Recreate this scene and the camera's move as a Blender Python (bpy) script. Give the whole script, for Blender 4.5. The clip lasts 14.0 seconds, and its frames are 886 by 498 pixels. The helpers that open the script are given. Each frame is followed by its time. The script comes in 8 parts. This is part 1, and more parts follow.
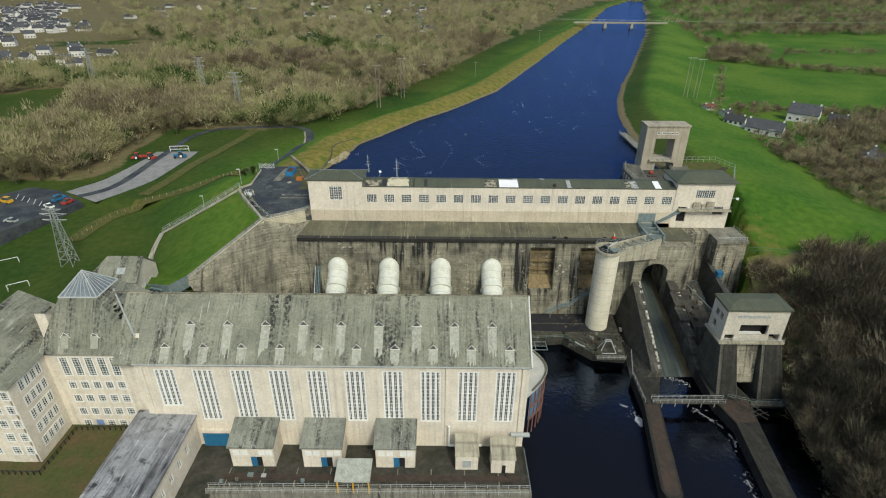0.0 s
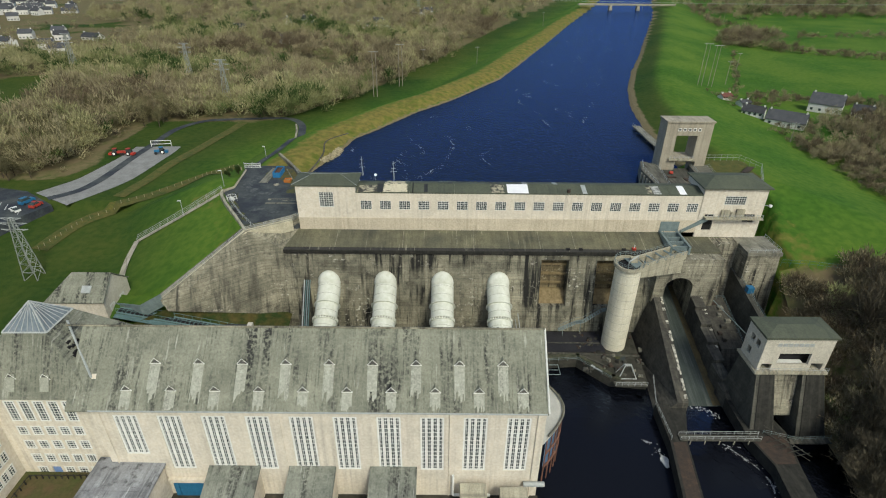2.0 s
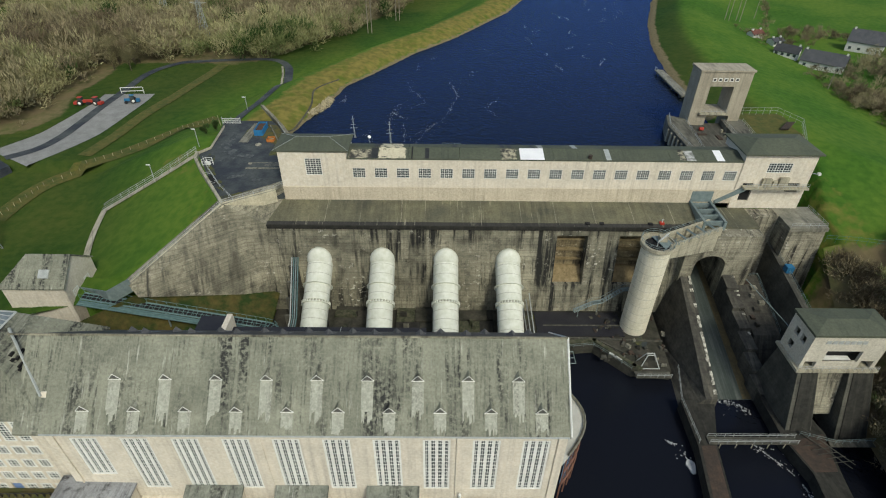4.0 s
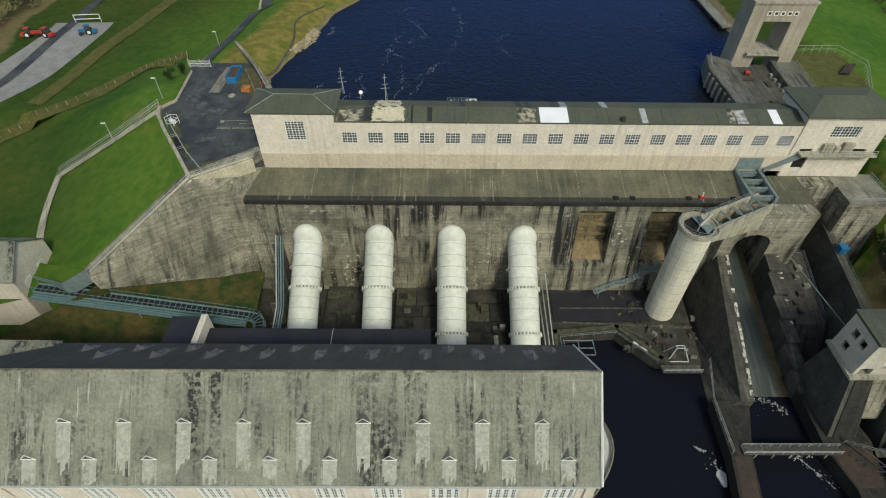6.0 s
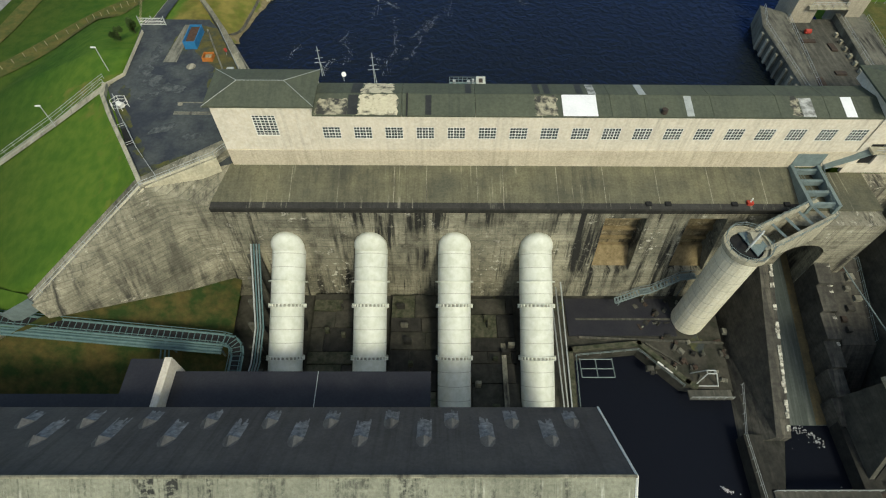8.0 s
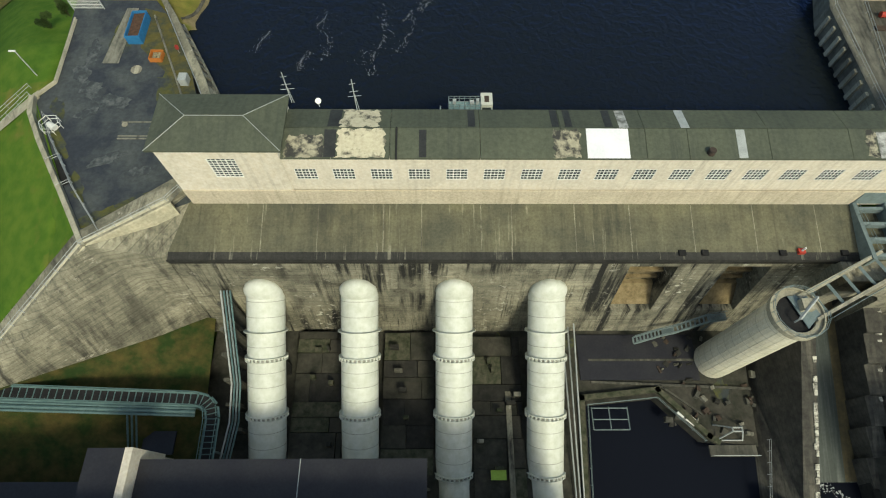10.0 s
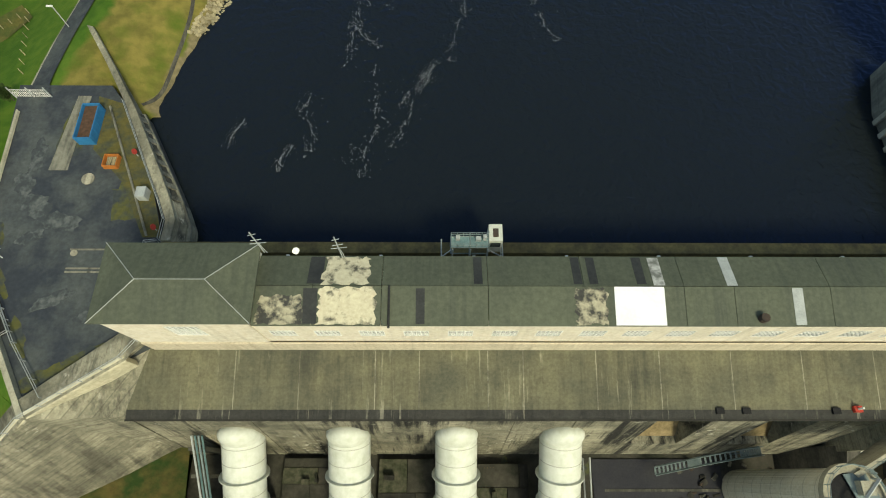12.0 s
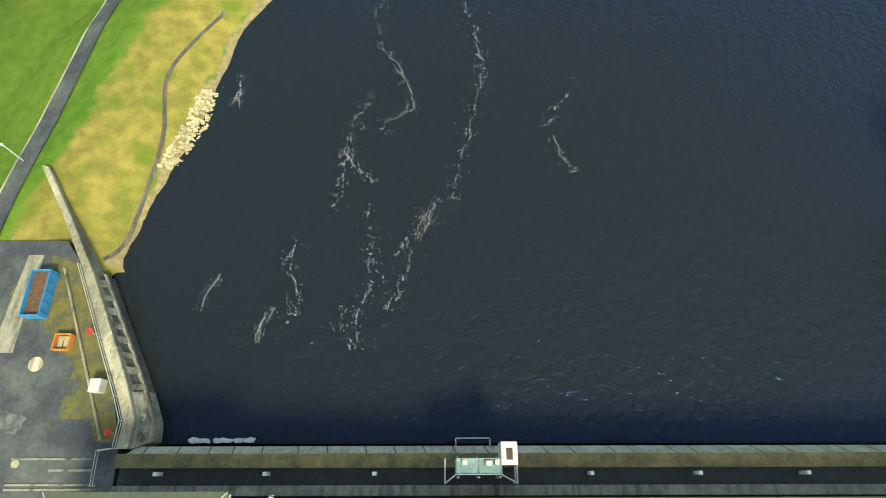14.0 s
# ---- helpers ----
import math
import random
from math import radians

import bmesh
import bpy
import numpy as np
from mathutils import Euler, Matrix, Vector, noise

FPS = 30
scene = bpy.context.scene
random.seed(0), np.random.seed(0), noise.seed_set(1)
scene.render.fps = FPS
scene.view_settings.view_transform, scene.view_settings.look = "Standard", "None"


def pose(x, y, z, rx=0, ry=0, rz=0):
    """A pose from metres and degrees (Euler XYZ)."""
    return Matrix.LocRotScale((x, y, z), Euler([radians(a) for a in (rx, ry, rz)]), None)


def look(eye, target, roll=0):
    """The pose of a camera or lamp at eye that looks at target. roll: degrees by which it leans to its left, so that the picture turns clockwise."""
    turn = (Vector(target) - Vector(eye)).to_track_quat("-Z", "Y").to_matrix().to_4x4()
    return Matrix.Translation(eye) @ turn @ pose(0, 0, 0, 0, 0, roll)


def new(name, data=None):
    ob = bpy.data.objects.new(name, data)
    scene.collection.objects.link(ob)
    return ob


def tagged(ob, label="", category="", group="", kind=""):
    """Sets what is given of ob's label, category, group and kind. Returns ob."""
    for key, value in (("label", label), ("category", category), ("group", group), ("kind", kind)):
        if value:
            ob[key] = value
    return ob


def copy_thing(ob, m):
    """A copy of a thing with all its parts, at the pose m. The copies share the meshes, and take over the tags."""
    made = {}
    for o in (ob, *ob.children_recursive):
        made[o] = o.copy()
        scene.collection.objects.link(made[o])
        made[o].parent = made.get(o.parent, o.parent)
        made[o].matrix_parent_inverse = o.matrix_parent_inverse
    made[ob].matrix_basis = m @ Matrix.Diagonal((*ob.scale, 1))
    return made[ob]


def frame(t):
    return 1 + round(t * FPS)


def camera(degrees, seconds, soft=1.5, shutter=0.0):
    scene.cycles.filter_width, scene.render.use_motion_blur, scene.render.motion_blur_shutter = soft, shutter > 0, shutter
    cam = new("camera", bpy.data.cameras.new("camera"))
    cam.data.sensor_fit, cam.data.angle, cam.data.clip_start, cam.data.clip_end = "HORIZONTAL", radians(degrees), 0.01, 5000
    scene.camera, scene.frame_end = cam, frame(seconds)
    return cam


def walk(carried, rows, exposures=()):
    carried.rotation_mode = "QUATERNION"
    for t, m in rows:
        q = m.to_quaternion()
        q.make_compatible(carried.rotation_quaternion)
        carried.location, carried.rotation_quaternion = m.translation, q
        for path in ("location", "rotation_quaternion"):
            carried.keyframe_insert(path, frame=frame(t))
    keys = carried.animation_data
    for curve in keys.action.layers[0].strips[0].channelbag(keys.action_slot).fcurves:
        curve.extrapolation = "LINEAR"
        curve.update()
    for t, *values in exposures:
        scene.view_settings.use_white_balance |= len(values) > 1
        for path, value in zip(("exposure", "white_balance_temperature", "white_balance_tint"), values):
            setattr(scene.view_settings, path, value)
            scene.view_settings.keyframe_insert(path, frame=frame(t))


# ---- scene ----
cam = camera(79.2, 14.0, 1.1)
METRES, EYE, TILT, LEAN, TURN = 160.0, 95.0, 0.0, 0.0, -0.1
ROWS = [
    (0.0, 0.0, 0.0, 0.0, 0.26, -27.78, -0.49),
    (0.5, -0.0014, 0.0257, -0.0005, 0.27, -27.75, -0.5),
    (1.0, -0.0026, 0.0521, -0.0007, 0.25, -27.74, -0.51),
    (1.5, -0.0037, 0.0786, -0.0017, 0.22, -28.11, -0.5),
    (2.0, -0.0052, 0.1062, -0.0014, 0.18, -29.51, -0.52),
    (2.5, -0.0067, 0.1342, -0.0015, 0.14, -30.97, -0.53),
    (3.0, -0.0083, 0.1633, -0.0014, 0.14, -32.54, -0.54),
    (5.5, -0.019, 0.3229, -0.0001, -0.01, -43.28, -0.59),
    (6.0, -0.0208, 0.3587, 0.001, -0.02, -45.56, -0.58),
    (6.5, -0.0219, 0.3951, 0.0018, -0.02, -47.8, -0.58),
    (7.0, -0.0229, 0.4324, 0.0024, -0.07, -50.05, -0.58),
    (9.5, -0.0208, 0.6303, 0.0044, -0.06, -61.61, -0.5),
    (10.0, -0.0202, 0.6711, 0.0042, -0.11, -63.9, -0.49),
    (10.5, -0.0202, 0.7131, 0.0046, -0.11, -66.28, -0.52),
    (11.0, -0.0203, 0.7548, 0.0043, -0.04, -67.04, -0.54),
    (11.5, -0.0205, 0.7971, 0.0042, 0.02, -67.15, -0.55),
    (12.0, -0.0206, 0.8384, 0.0036, 0.05, -67.19, -0.51),
    (12.5, -0.0206, 0.8795, 0.0029, 0.09, -67.2, -0.43),
    (13.0, -0.0216, 0.9201, 0.0022, 0.08, -67.14, -0.45),
    (13.5, -0.022, 0.9599, 0.0014, 0.02, -67.05, -0.39),
    (14.0, -0.0224, 0.9992, 0.0014, -0.04, -66.98, -0.36),
]
walk(cam, [(t, pose(0, 0, EYE, TILT, LEAN, TURN) @ pose(METRES * x, METRES * y, METRES * z, 90 + pitch, roll, yaw)) for t, x, y, z, yaw, pitch, roll in ROWS],
     [(0.0, 0.0, 6550, 2), (5.5, -0.18, 6600, 1), (9.5, 0.1, 7050, -4), (11.0, 0.1, 7150, -5), (12.5, 0.34, 7800, -8), (13.5, 0.92, 8050, -9), (14.0, 1.42, 8150, -9)])


# ---- sky, sun, exposure ----
world = bpy.data.worlds.new("sky")
scene.world = world
world.use_nodes = True
wn = world.node_tree.nodes
sky = wn.new("ShaderNodeTexSky")
sky.sky_type, sky.sun_disc = "NISHITA", False
SUN_UP, SUN_SIDE = radians(47), radians(24)
sky.sun_elevation, sky.sun_rotation = SUN_UP, radians(180) - SUN_SIDE
sky.dust_density, sky.air_density = 2.5, 1.0
wn["Background"].inputs["Strength"].default_value = 0.15
world.node_tree.links.new(sky.outputs[0], wn["Background"].inputs["Color"])
sun = new("sun", bpy.data.lights.new("sun", "SUN"))
sun.data.energy, sun.data.angle, sun.data.color = 2.3, radians(12), (1.0, 0.94, 0.82)
sun_from = Vector((math.sin(SUN_SIDE) * math.cos(SUN_UP), -math.cos(SUN_SIDE) * math.cos(SUN_UP), math.sin(SUN_UP)))
sun.matrix_world = look(sun_from * 300, (0, 0, 0))

# ---- materials ----
MATS = {}


def material(name, a, b, size=2.0, rough=0.85, bump=0.3, fine=12.0, dark=None, streak=0.0, along="z", lift=0.0, speck=0.0, metal=0.0, piece=0.0, spread=0.2, amount=0.5, spec=0.3):
    """Two colours mixed by a coarse and a fine noise in metres; dark: colour of runs along one axis, of that strength."""
    if name in MATS:
        return MATS[name]
    m = bpy.data.materials.new(name)
    m.use_nodes = True
    n, link = m.node_tree.nodes, m.node_tree.links.new
    p = n["Principled BSDF"]
    p.inputs["Roughness"].default_value, p.inputs["Metallic"].default_value = rough, metal
    p.inputs["Specular IOR Level"].default_value = spec
    geo = n.new("ShaderNodeNewGeometry")

    def noise_at(scale, vec, detail=5):
        t = n.new("ShaderNodeTexNoise")
        t.inputs["Scale"].default_value, t.inputs["Detail"].default_value = scale, detail
        t.inputs["Roughness"].default_value = 0.62
        link(vec, t.inputs["Vector"])
        return t.outputs["Fac"]

    def ramp(fac, lo, hi):
        r = n.new("ShaderNodeMapRange")
        r.inputs["From Min"].default_value, r.inputs["From Max"].default_value = lo, hi
        link(fac, r.inputs["Value"])
        return r.outputs["Result"]

    def mix(fac, x, y, kind="MIX"):
        k = n.new("ShaderNodeMix")
        k.data_type, k.blend_type = "RGBA", kind
        for v, s in ((fac, 0), (x, 6), (y, 7)):
            if isinstance(v, (int, float)):
                k.inputs[s].default_value = v
            elif isinstance(v, tuple):
                k.inputs[s].default_value = (*v, 1)
            else:
                link(v, k.inputs[s])
        return k.outputs[2]

    pos = geo.outputs["Position"]
    col = mix(ramp(noise_at(1 / size, pos), amount - spread, amount + spread), a, b)
    if dark and streak:
        mp = n.new("ShaderNodeMapping")
        k = {"z": (1.2, 0.14, 0.03), "y": (1.3, 0.05, 0.05)}[along]
        mp.inputs["Scale"].default_value = k
        link(pos, mp.inputs["Vector"])
        f = ramp(noise_at(1.0, mp.outputs[0], 7), 0.46, 0.68)
        big = ramp(noise_at(0.07, pos, 3), 0.3, 0.65)
        mul = n.new("ShaderNodeMath")
        mul.operation = "MULTIPLY"
        link(f, mul.inputs[0]), link(big, mul.inputs[1])
        mul2 = n.new("ShaderNodeMath")
        mul2.operation = "MULTIPLY"
        mul2.inputs[1].default_value = streak
        mul2.use_clamp = True
        link(mul.outputs[0], mul2.inputs[0])
        fac = mul2.outputs[0]
        if speck:
            m3 = n.new("ShaderNodeMath")
            m3.operation = "MULTIPLY"
            link(fac, m3.inputs[0]), link(ramp(noise_at(speck, pos, 3), 0.44, 0.58), m3.inputs[1])
            fac = m3.outputs[0]
        col = mix(fac, col, dark)
    if lift:
        sep = n.new("ShaderNodeSeparateXYZ")
        link(pos, sep.inputs[0])
        wav = n.new("ShaderNodeMath")
        wav.operation = "PINGPONG"
        wav.inputs[1].default_value = lift / 2
        link(sep.outputs[2], wav.inputs[0])
        col = mix(ramp(wav.outputs[0], 0.09, 0.02), col, mix(0.35, col, (0.03, 0.028, 0.025)))
    small = noise_at(fine, pos, 4)
    col = mix(0.35, col, mix(ramp(small, 0.3, 0.7), (0.25, 0.25, 0.25), (0.75, 0.75, 0.75)), "OVERLAY")
    if piece:
        info, hsv = n.new("ShaderNodeObjectInfo"), n.new("ShaderNodeHueSaturation")
        val = n.new("ShaderNodeMapRange")
        val.inputs["To Min"].default_value, val.inputs["To Max"].default_value = 1 - piece, 1 + piece
        link(info.outputs["Random"], val.inputs["Value"])
        link(val.outputs[0], hsv.inputs["Value"]), link(col, hsv.inputs["Color"])
        col = hsv.outputs[0]
    link(col, p.inputs["Base Color"])
    if bump:
        bp = n.new("ShaderNodeBump")
        bp.inputs["Strength"].default_value, bp.inputs["Distance"].default_value = bump, 0.12
        link(small, bp.inputs["Height"])
        link(bp.outputs[0], p.inputs["Normal"])
    MATS[name] = m
    return m


def weathered(name, pale, mid, dark, bloom, runs=0.8, boards=0.3, grime=0.5, along="z", speck=0.0, white=0.8, rough=0.9, course=0.0):
    """Weather-worn concrete or slate: blotched tones, board marks, dark runs of two widths along one axis, grime and pale bloom."""
    m = bpy.data.materials.new(name)
    m.use_nodes = True
    n, link = m.node_tree.nodes, m.node_tree.links.new
    p = n["Principled BSDF"]
    p.inputs["Roughness"].default_value, p.inputs["Specular IOR Level"].default_value = rough, 0.25
    pos = n.new("ShaderNodeNewGeometry").outputs["Position"]

    def fac(scale, lo, hi, detail=6, shift=0.0, warp=0.0):
        mp, t, r = n.new("ShaderNodeMapping"), n.new("ShaderNodeTexNoise"), n.new("ShaderNodeMapRange")
        mp.inputs["Scale"].default_value, mp.inputs["Location"].default_value = scale, (shift, shift, shift)
        t.inputs["Scale"].default_value, t.inputs["Detail"].default_value = 1.0, detail
        t.inputs["Roughness"].default_value, t.inputs["Distortion"].default_value = 0.65, warp
        r.inputs["From Min"].default_value, r.inputs["From Max"].default_value = lo, hi
        link(pos, mp.inputs["Vector"]), link(mp.outputs[0], t.inputs["Vector"]), link(t.outputs["Fac"], r.inputs["Value"])
        return r.outputs[0]

    def times(a, b):
        k = n.new("ShaderNodeMath")
        k.operation = "MULTIPLY"
        link(a, k.inputs[0])
        if isinstance(b, float):
            k.inputs[1].default_value = b
        else:
            link(b, k.inputs[1])
        return k.outputs[0]

    def mix(f, a, b, kind="MIX"):
        k = n.new("ShaderNodeMix")
        k.data_type, k.blend_type = "RGBA", kind
        for v, q in ((f, 0), (a, 6), (b, 7)):
            if isinstance(v, float):
                k.inputs[q].default_value = v
            elif isinstance(v, tuple):
                k.inputs[q].default_value = (*v, 1)
            else:
                link(v, k.inputs[q])
        return k.outputs[2]

    even = lambda v: (v, v, v)
    flat = {"z": (0.07, 0.07, 2.4), "y": (0.07, 2.0, 2.0)}[along]
    wide = {"z": (0.62, 0.16, 0.035), "y": (0.62, 0.05, 0.05)}[along]
    thin = {"z": (2.6, 0.5, 0.07), "y": (2.4, 0.10, 0.10)}[along]
    col = mix(fac(even(0.13), 0.36, 0.64, 9), mid, pale)
    col = mix(boards, col, mix(fac(flat, 0.3, 0.7, 4), even(0.22), even(0.78)), "OVERLAY")
    run = times(times(fac(wide, 0.48, 0.66, 8, 0, 0.3), fac(even(0.075), 0.36, 0.6, 3, 5.0)), runs)
    fine = times(times(fac(thin, 0.52, 0.70, 6, 3.0), fac(even(0.16), 0.42, 0.6, 4, 9.0)), 0.7 * runs)
    if speck:
        dots = fac(even(speck), 0.38, 0.56, 4, 2.0)
        run, fine = times(run, dots), times(fine, dots)
    col = mix(run, col, dark)
    col = mix(fine, col, dark)
    col = mix(times(fac(even(0.45), 0.54, 0.72, 9, 7.0), grime), col, dark)
    col = mix(times(times(fac({"z": (0.8, 0.5, 1.1), "y": (1.9, 0.11, 0.11)}[along], 0.57, 0.66, 8, 4.0), fac(even(0.11), 0.48, 0.6, 4, 1.0)), white), col, bloom)
    small = fac(even(2.6), 0.3, 0.7, 6, 8.0)
    col = mix(0.4, col, mix(small, even(0.25), even(0.75)), "OVERLAY")
    if course:
        sep, w = n.new("ShaderNodeSeparateXYZ"), n.new("ShaderNodeMath")
        w.operation, w.inputs[1].default_value = "PINGPONG", course / 2
        r = n.new("ShaderNodeMapRange")
        r.inputs["From Min"].default_value, r.inputs["From Max"].default_value = 0.07, 0.015
        link(pos, sep.inputs[0]), link(sep.outputs[2], w.inputs[0]), link(w.outputs[0], r.inputs["Value"])
        col = mix(times(r.outputs[0], 0.4), col, dark)
    link(col, p.inputs["Base Color"])
    bp = n.new("ShaderNodeBump")
    bp.inputs["Strength"].default_value, bp.inputs["Distance"].default_value = 0.35, 0.1
    link(small, bp.inputs["Height"]), link(bp.outputs[0], p.inputs["Normal"])
    MATS[name] = m
    return m


RENDER = material("cream_render", (0.72, 0.655, 0.545), (0.58, 0.53, 0.44), 4.2, 0.9, 0.2, 2.0, (0.26, 0.225, 0.18), 0.42, spread=0.2)
CONCRETE = material("pale_concrete", (0.44, 0.41, 0.31), (0.30, 0.28, 0.21), 3, 0.9, 0.3, 4, (0.08, 0.075, 0.06), 0.9, lift=1.6)
STAINED = material("stained_concrete", (0.27, 0.26, 0.205), (0.14, 0.136, 0.11), 3, 0.9, 0.4, 1.6, (0.025, 0.025, 0.022), 1.2, lift=1.5)
FACEMAT = weathered("dam_face_concrete", (0.33, 0.31, 0.23), (0.125, 0.12, 0.09), (0.020, 0.020, 0.018), (0.60, 0.58, 0.49), 1.7, 0.3, 0.8, white=1.0, course=1.6)
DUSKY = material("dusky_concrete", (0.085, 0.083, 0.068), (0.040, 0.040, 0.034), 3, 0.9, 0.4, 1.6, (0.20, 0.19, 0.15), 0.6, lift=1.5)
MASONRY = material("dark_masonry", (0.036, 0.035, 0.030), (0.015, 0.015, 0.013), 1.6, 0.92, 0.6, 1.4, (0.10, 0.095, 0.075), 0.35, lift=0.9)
APRON = weathered("apron_felt", (0.160, 0.150, 0.094), (0.090, 0.090, 0.064), (0.035, 0.035, 0.03), (0.34, 0.32, 0.23), 0.55, 0.1, 0.35, "y", 0.0, 0.55, 0.85)
SLATE = weathered("lichened_slate", (0.26, 0.265, 0.205), (0.17, 0.175, 0.135), (0.030, 0.031, 0.029), (0.42, 0.42, 0.36), 1.7, 0.1, 0.3, "y", 1.7, 0.8, 0.8)
FELT = material("green_grey_roofing", (0.096, 0.106, 0.072), (0.068, 0.077, 0.055), 7, 0.7, 0.12, 2, (0.04, 0.045, 0.04), 0.5, "y")
BITUMEN = material("black_bitumen", (0.020, 0.020, 0.026), (0.032, 0.032, 0.036), 4, 0.42, 0.1, 3)
WHITE = material("white_paint", (0.78, 0.78, 0.74), (0.66, 0.66, 0.62), 2, 0.6, 0.05, 5)
PIPE = material("cream_pipe_paint", (0.67, 0.685, 0.605), (0.60, 0.615, 0.535), 7, 0.5, 0.03, 0.9, (0.42, 0.44, 0.33), 0.3)
STEEL = material("grey_green_steel", (0.20, 0.25, 0.25), (0.13, 0.17, 0.17), 1, 0.55, 0.1, 8)
GALV = material("galvanised_steel", (0.42, 0.44, 0.43), (0.30, 0.32, 0.31), 1, 0.5, 0.1, 8)
RUST = material("rusty_deck", (0.075, 0.05, 0.036), (0.035, 0.031, 0.027), 1.5, 0.9, 0.3, 3)
YARD = material("mossy_yard", (0.062, 0.057, 0.046), (0.026, 0.028, 0.020), 2.6, 0.92, 0.4, 1.4, spread=0.14)
MOSSY = material("mossy_asphalt", (0.085, 0.085, 0.026), (0.042, 0.050, 0.052), 2.2, 0.95, 0.5, 1.5, spread=0.10, amount=0.48)
MOSSBED = material("moss_bed", (0.10, 0.088, 0.026), (0.050, 0.056, 0.040), 1.8, 0.95, 0.6, 1.5, spread=0.12, amount=0.52)
WORN = material("bleached_asphalt", (0.105, 0.115, 0.112), (0.046, 0.053, 0.058), 1.5, 0.9, 0.3, 1.8, spread=0.09, amount=0.44)
LOCKWALL = material("lock_masonry", (0.075, 0.071, 0.060), (0.032, 0.031, 0.027), 1.6, 0.92, 0.6, 1.6, (0.19, 0.175, 0.135), 0.7, lift=0.9)
TUSSOCK = material("tussock_grass", (0.080, 0.064, 0.019), (0.020, 0.040, 0.008), 3.2, 0.95, 1.0, 1.1, spread=0.13)
ASPHALT = material("worn_asphalt", (0.032, 0.038, 0.048), (0.085, 0.095, 0.09), 6, 0.9, 0.2, 1.6, spread=0.14, amount=0.56)
GRAVEL = material("pale_gravel", (0.27, 0.27, 0.26), (0.19, 0.19, 0.18), 3, 0.95, 0.4, 3)
GRASS = material("mown_grass", (0.040, 0.100, 0.012), (0.068, 0.130, 0.016), 14, 0.95, 0.4, 1.2)
ROUGH = material("rough_grass", (0.115, 0.098, 0.026), (0.045, 0.068, 0.014), 2.5, 0.95, 0.7, 1.3)
BLUE = material("blue_paint", (0.03, 0.16, 0.30), (0.02, 0.11, 0.22), 1, 0.5, 0.1, 4)
RED = material("red_paint", (0.45, 0.05, 0.03), (0.32, 0.04, 0.03), 1, 0.5, 0.1, 4)
YELLOW = material("yellow_paint", (0.65, 0.38, 0.03), (0.5, 0.3, 0.03), 1, 0.5, 0.1, 4)
# Near-black colour that stands for unlit depth behind doorways, wells and pits.
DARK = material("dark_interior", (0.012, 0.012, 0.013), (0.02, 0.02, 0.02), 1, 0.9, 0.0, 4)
BLACK = material("black_rubber", (0.02, 0.02, 0.02), (0.03, 0.03, 0.03), 1, 0.8, 0.0, 4)
GLASS = material("window_glass", (0.030, 0.042, 0.045), (0.065, 0.08, 0.08), 1.6, 0.2, 0.0, 4, spec=0.3)
FOAM = material("white_foam", (0.55, 0.56, 0.56), (0.36, 0.37, 0.38), 1, 0.9, 0.4, 3)
BARK = material("bark", (0.11, 0.085, 0.06), (0.07, 0.055, 0.04), 1, 0.95, 0.3, 5, piece=0.3)
TWIG = material("bare_twigs", (0.19, 0.17, 0.085), (0.125, 0.115, 0.06), 9, 0.95, 0.0, 1.0, piece=0.3)
IVY = material("evergreen_leaves", (0.035, 0.07, 0.018), (0.055, 0.085, 0.02), 4, 0.8, 0.0, 1.0, piece=0.3)
STONE = material("rip_rap_stone", (0.36, 0.31, 0.19), (0.25, 0.22, 0.14), 1, 0.9, 0.4, 4, piece=0.3)


def water_material(name, body, sheen, ripple):
    """Dark body with a mirror sheen by Fresnel, over two sizes of ripples."""
    m = bpy.data.materials.new(name)
    m.use_nodes = True
    n, link = m.node_tree.nodes, m.node_tree.links.new
    n.remove(n["Principled BSDF"])
    dif, gl, mx, fr = n.new("ShaderNodeBsdfDiffuse"), n.new("ShaderNodeBsdfGlossy"), n.new("ShaderNodeMixShader"), n.new("ShaderNodeFresnel")
    dif.inputs["Color"].default_value, gl.inputs["Color"].default_value = (*body, 1), (*sheen, 1)
    gl.inputs["Roughness"].default_value, fr.inputs["IOR"].default_value = 0.09, 1.33
    geo, last = n.new("ShaderNodeNewGeometry"), None
    for scale, strength in ((0.75, 0.9 * ripple), (0.2, 0.5 * ripple)):
        t = n.new("ShaderNodeTexNoise")
        t.inputs["Scale"].default_value, t.inputs["Detail"].default_value = scale, 4
        t.inputs["Distortion"].default_value = 0.6
        link(geo.outputs["Position"], t.inputs["Vector"])
        b = n.new("ShaderNodeBump")
        b.inputs["Strength"].default_value, b.inputs["Distance"].default_value = strength, 0.3
        link(t.outputs["Fac"], b.inputs["Height"])
        if last:
            link(last.outputs[0], b.inputs["Normal"])
        last = b
    for k in (dif, gl, fr):
        link(last.outputs[0], k.inputs["Normal"])
    link(fr.outputs[0], mx.inputs[0]), link(dif.outputs[0], mx.inputs[1]), link(gl.outputs[0], mx.inputs[2])
    link(mx.outputs[0], n["Material Output"].inputs["Surface"])
    return m


# Sheen tint puts extra blue into the mirrored sky; the tail's is dimmed.
WATER = water_material("deep_canal_water", (0.0104, 0.0138, 0.0142), (0.20, 0.36, 1.0), 1.3)
TAILWATER = water_material("dark_tail_water", (0.0085, 0.0100, 0.0150), (0.06, 0.08, 0.13), 0.2)


# ---- mesh tools ----
def thing(name, label, category, group="", kind="", at=(0, 0, 0)):
    ob = new(name)
    ob.matrix_basis = Matrix.Translation(at)
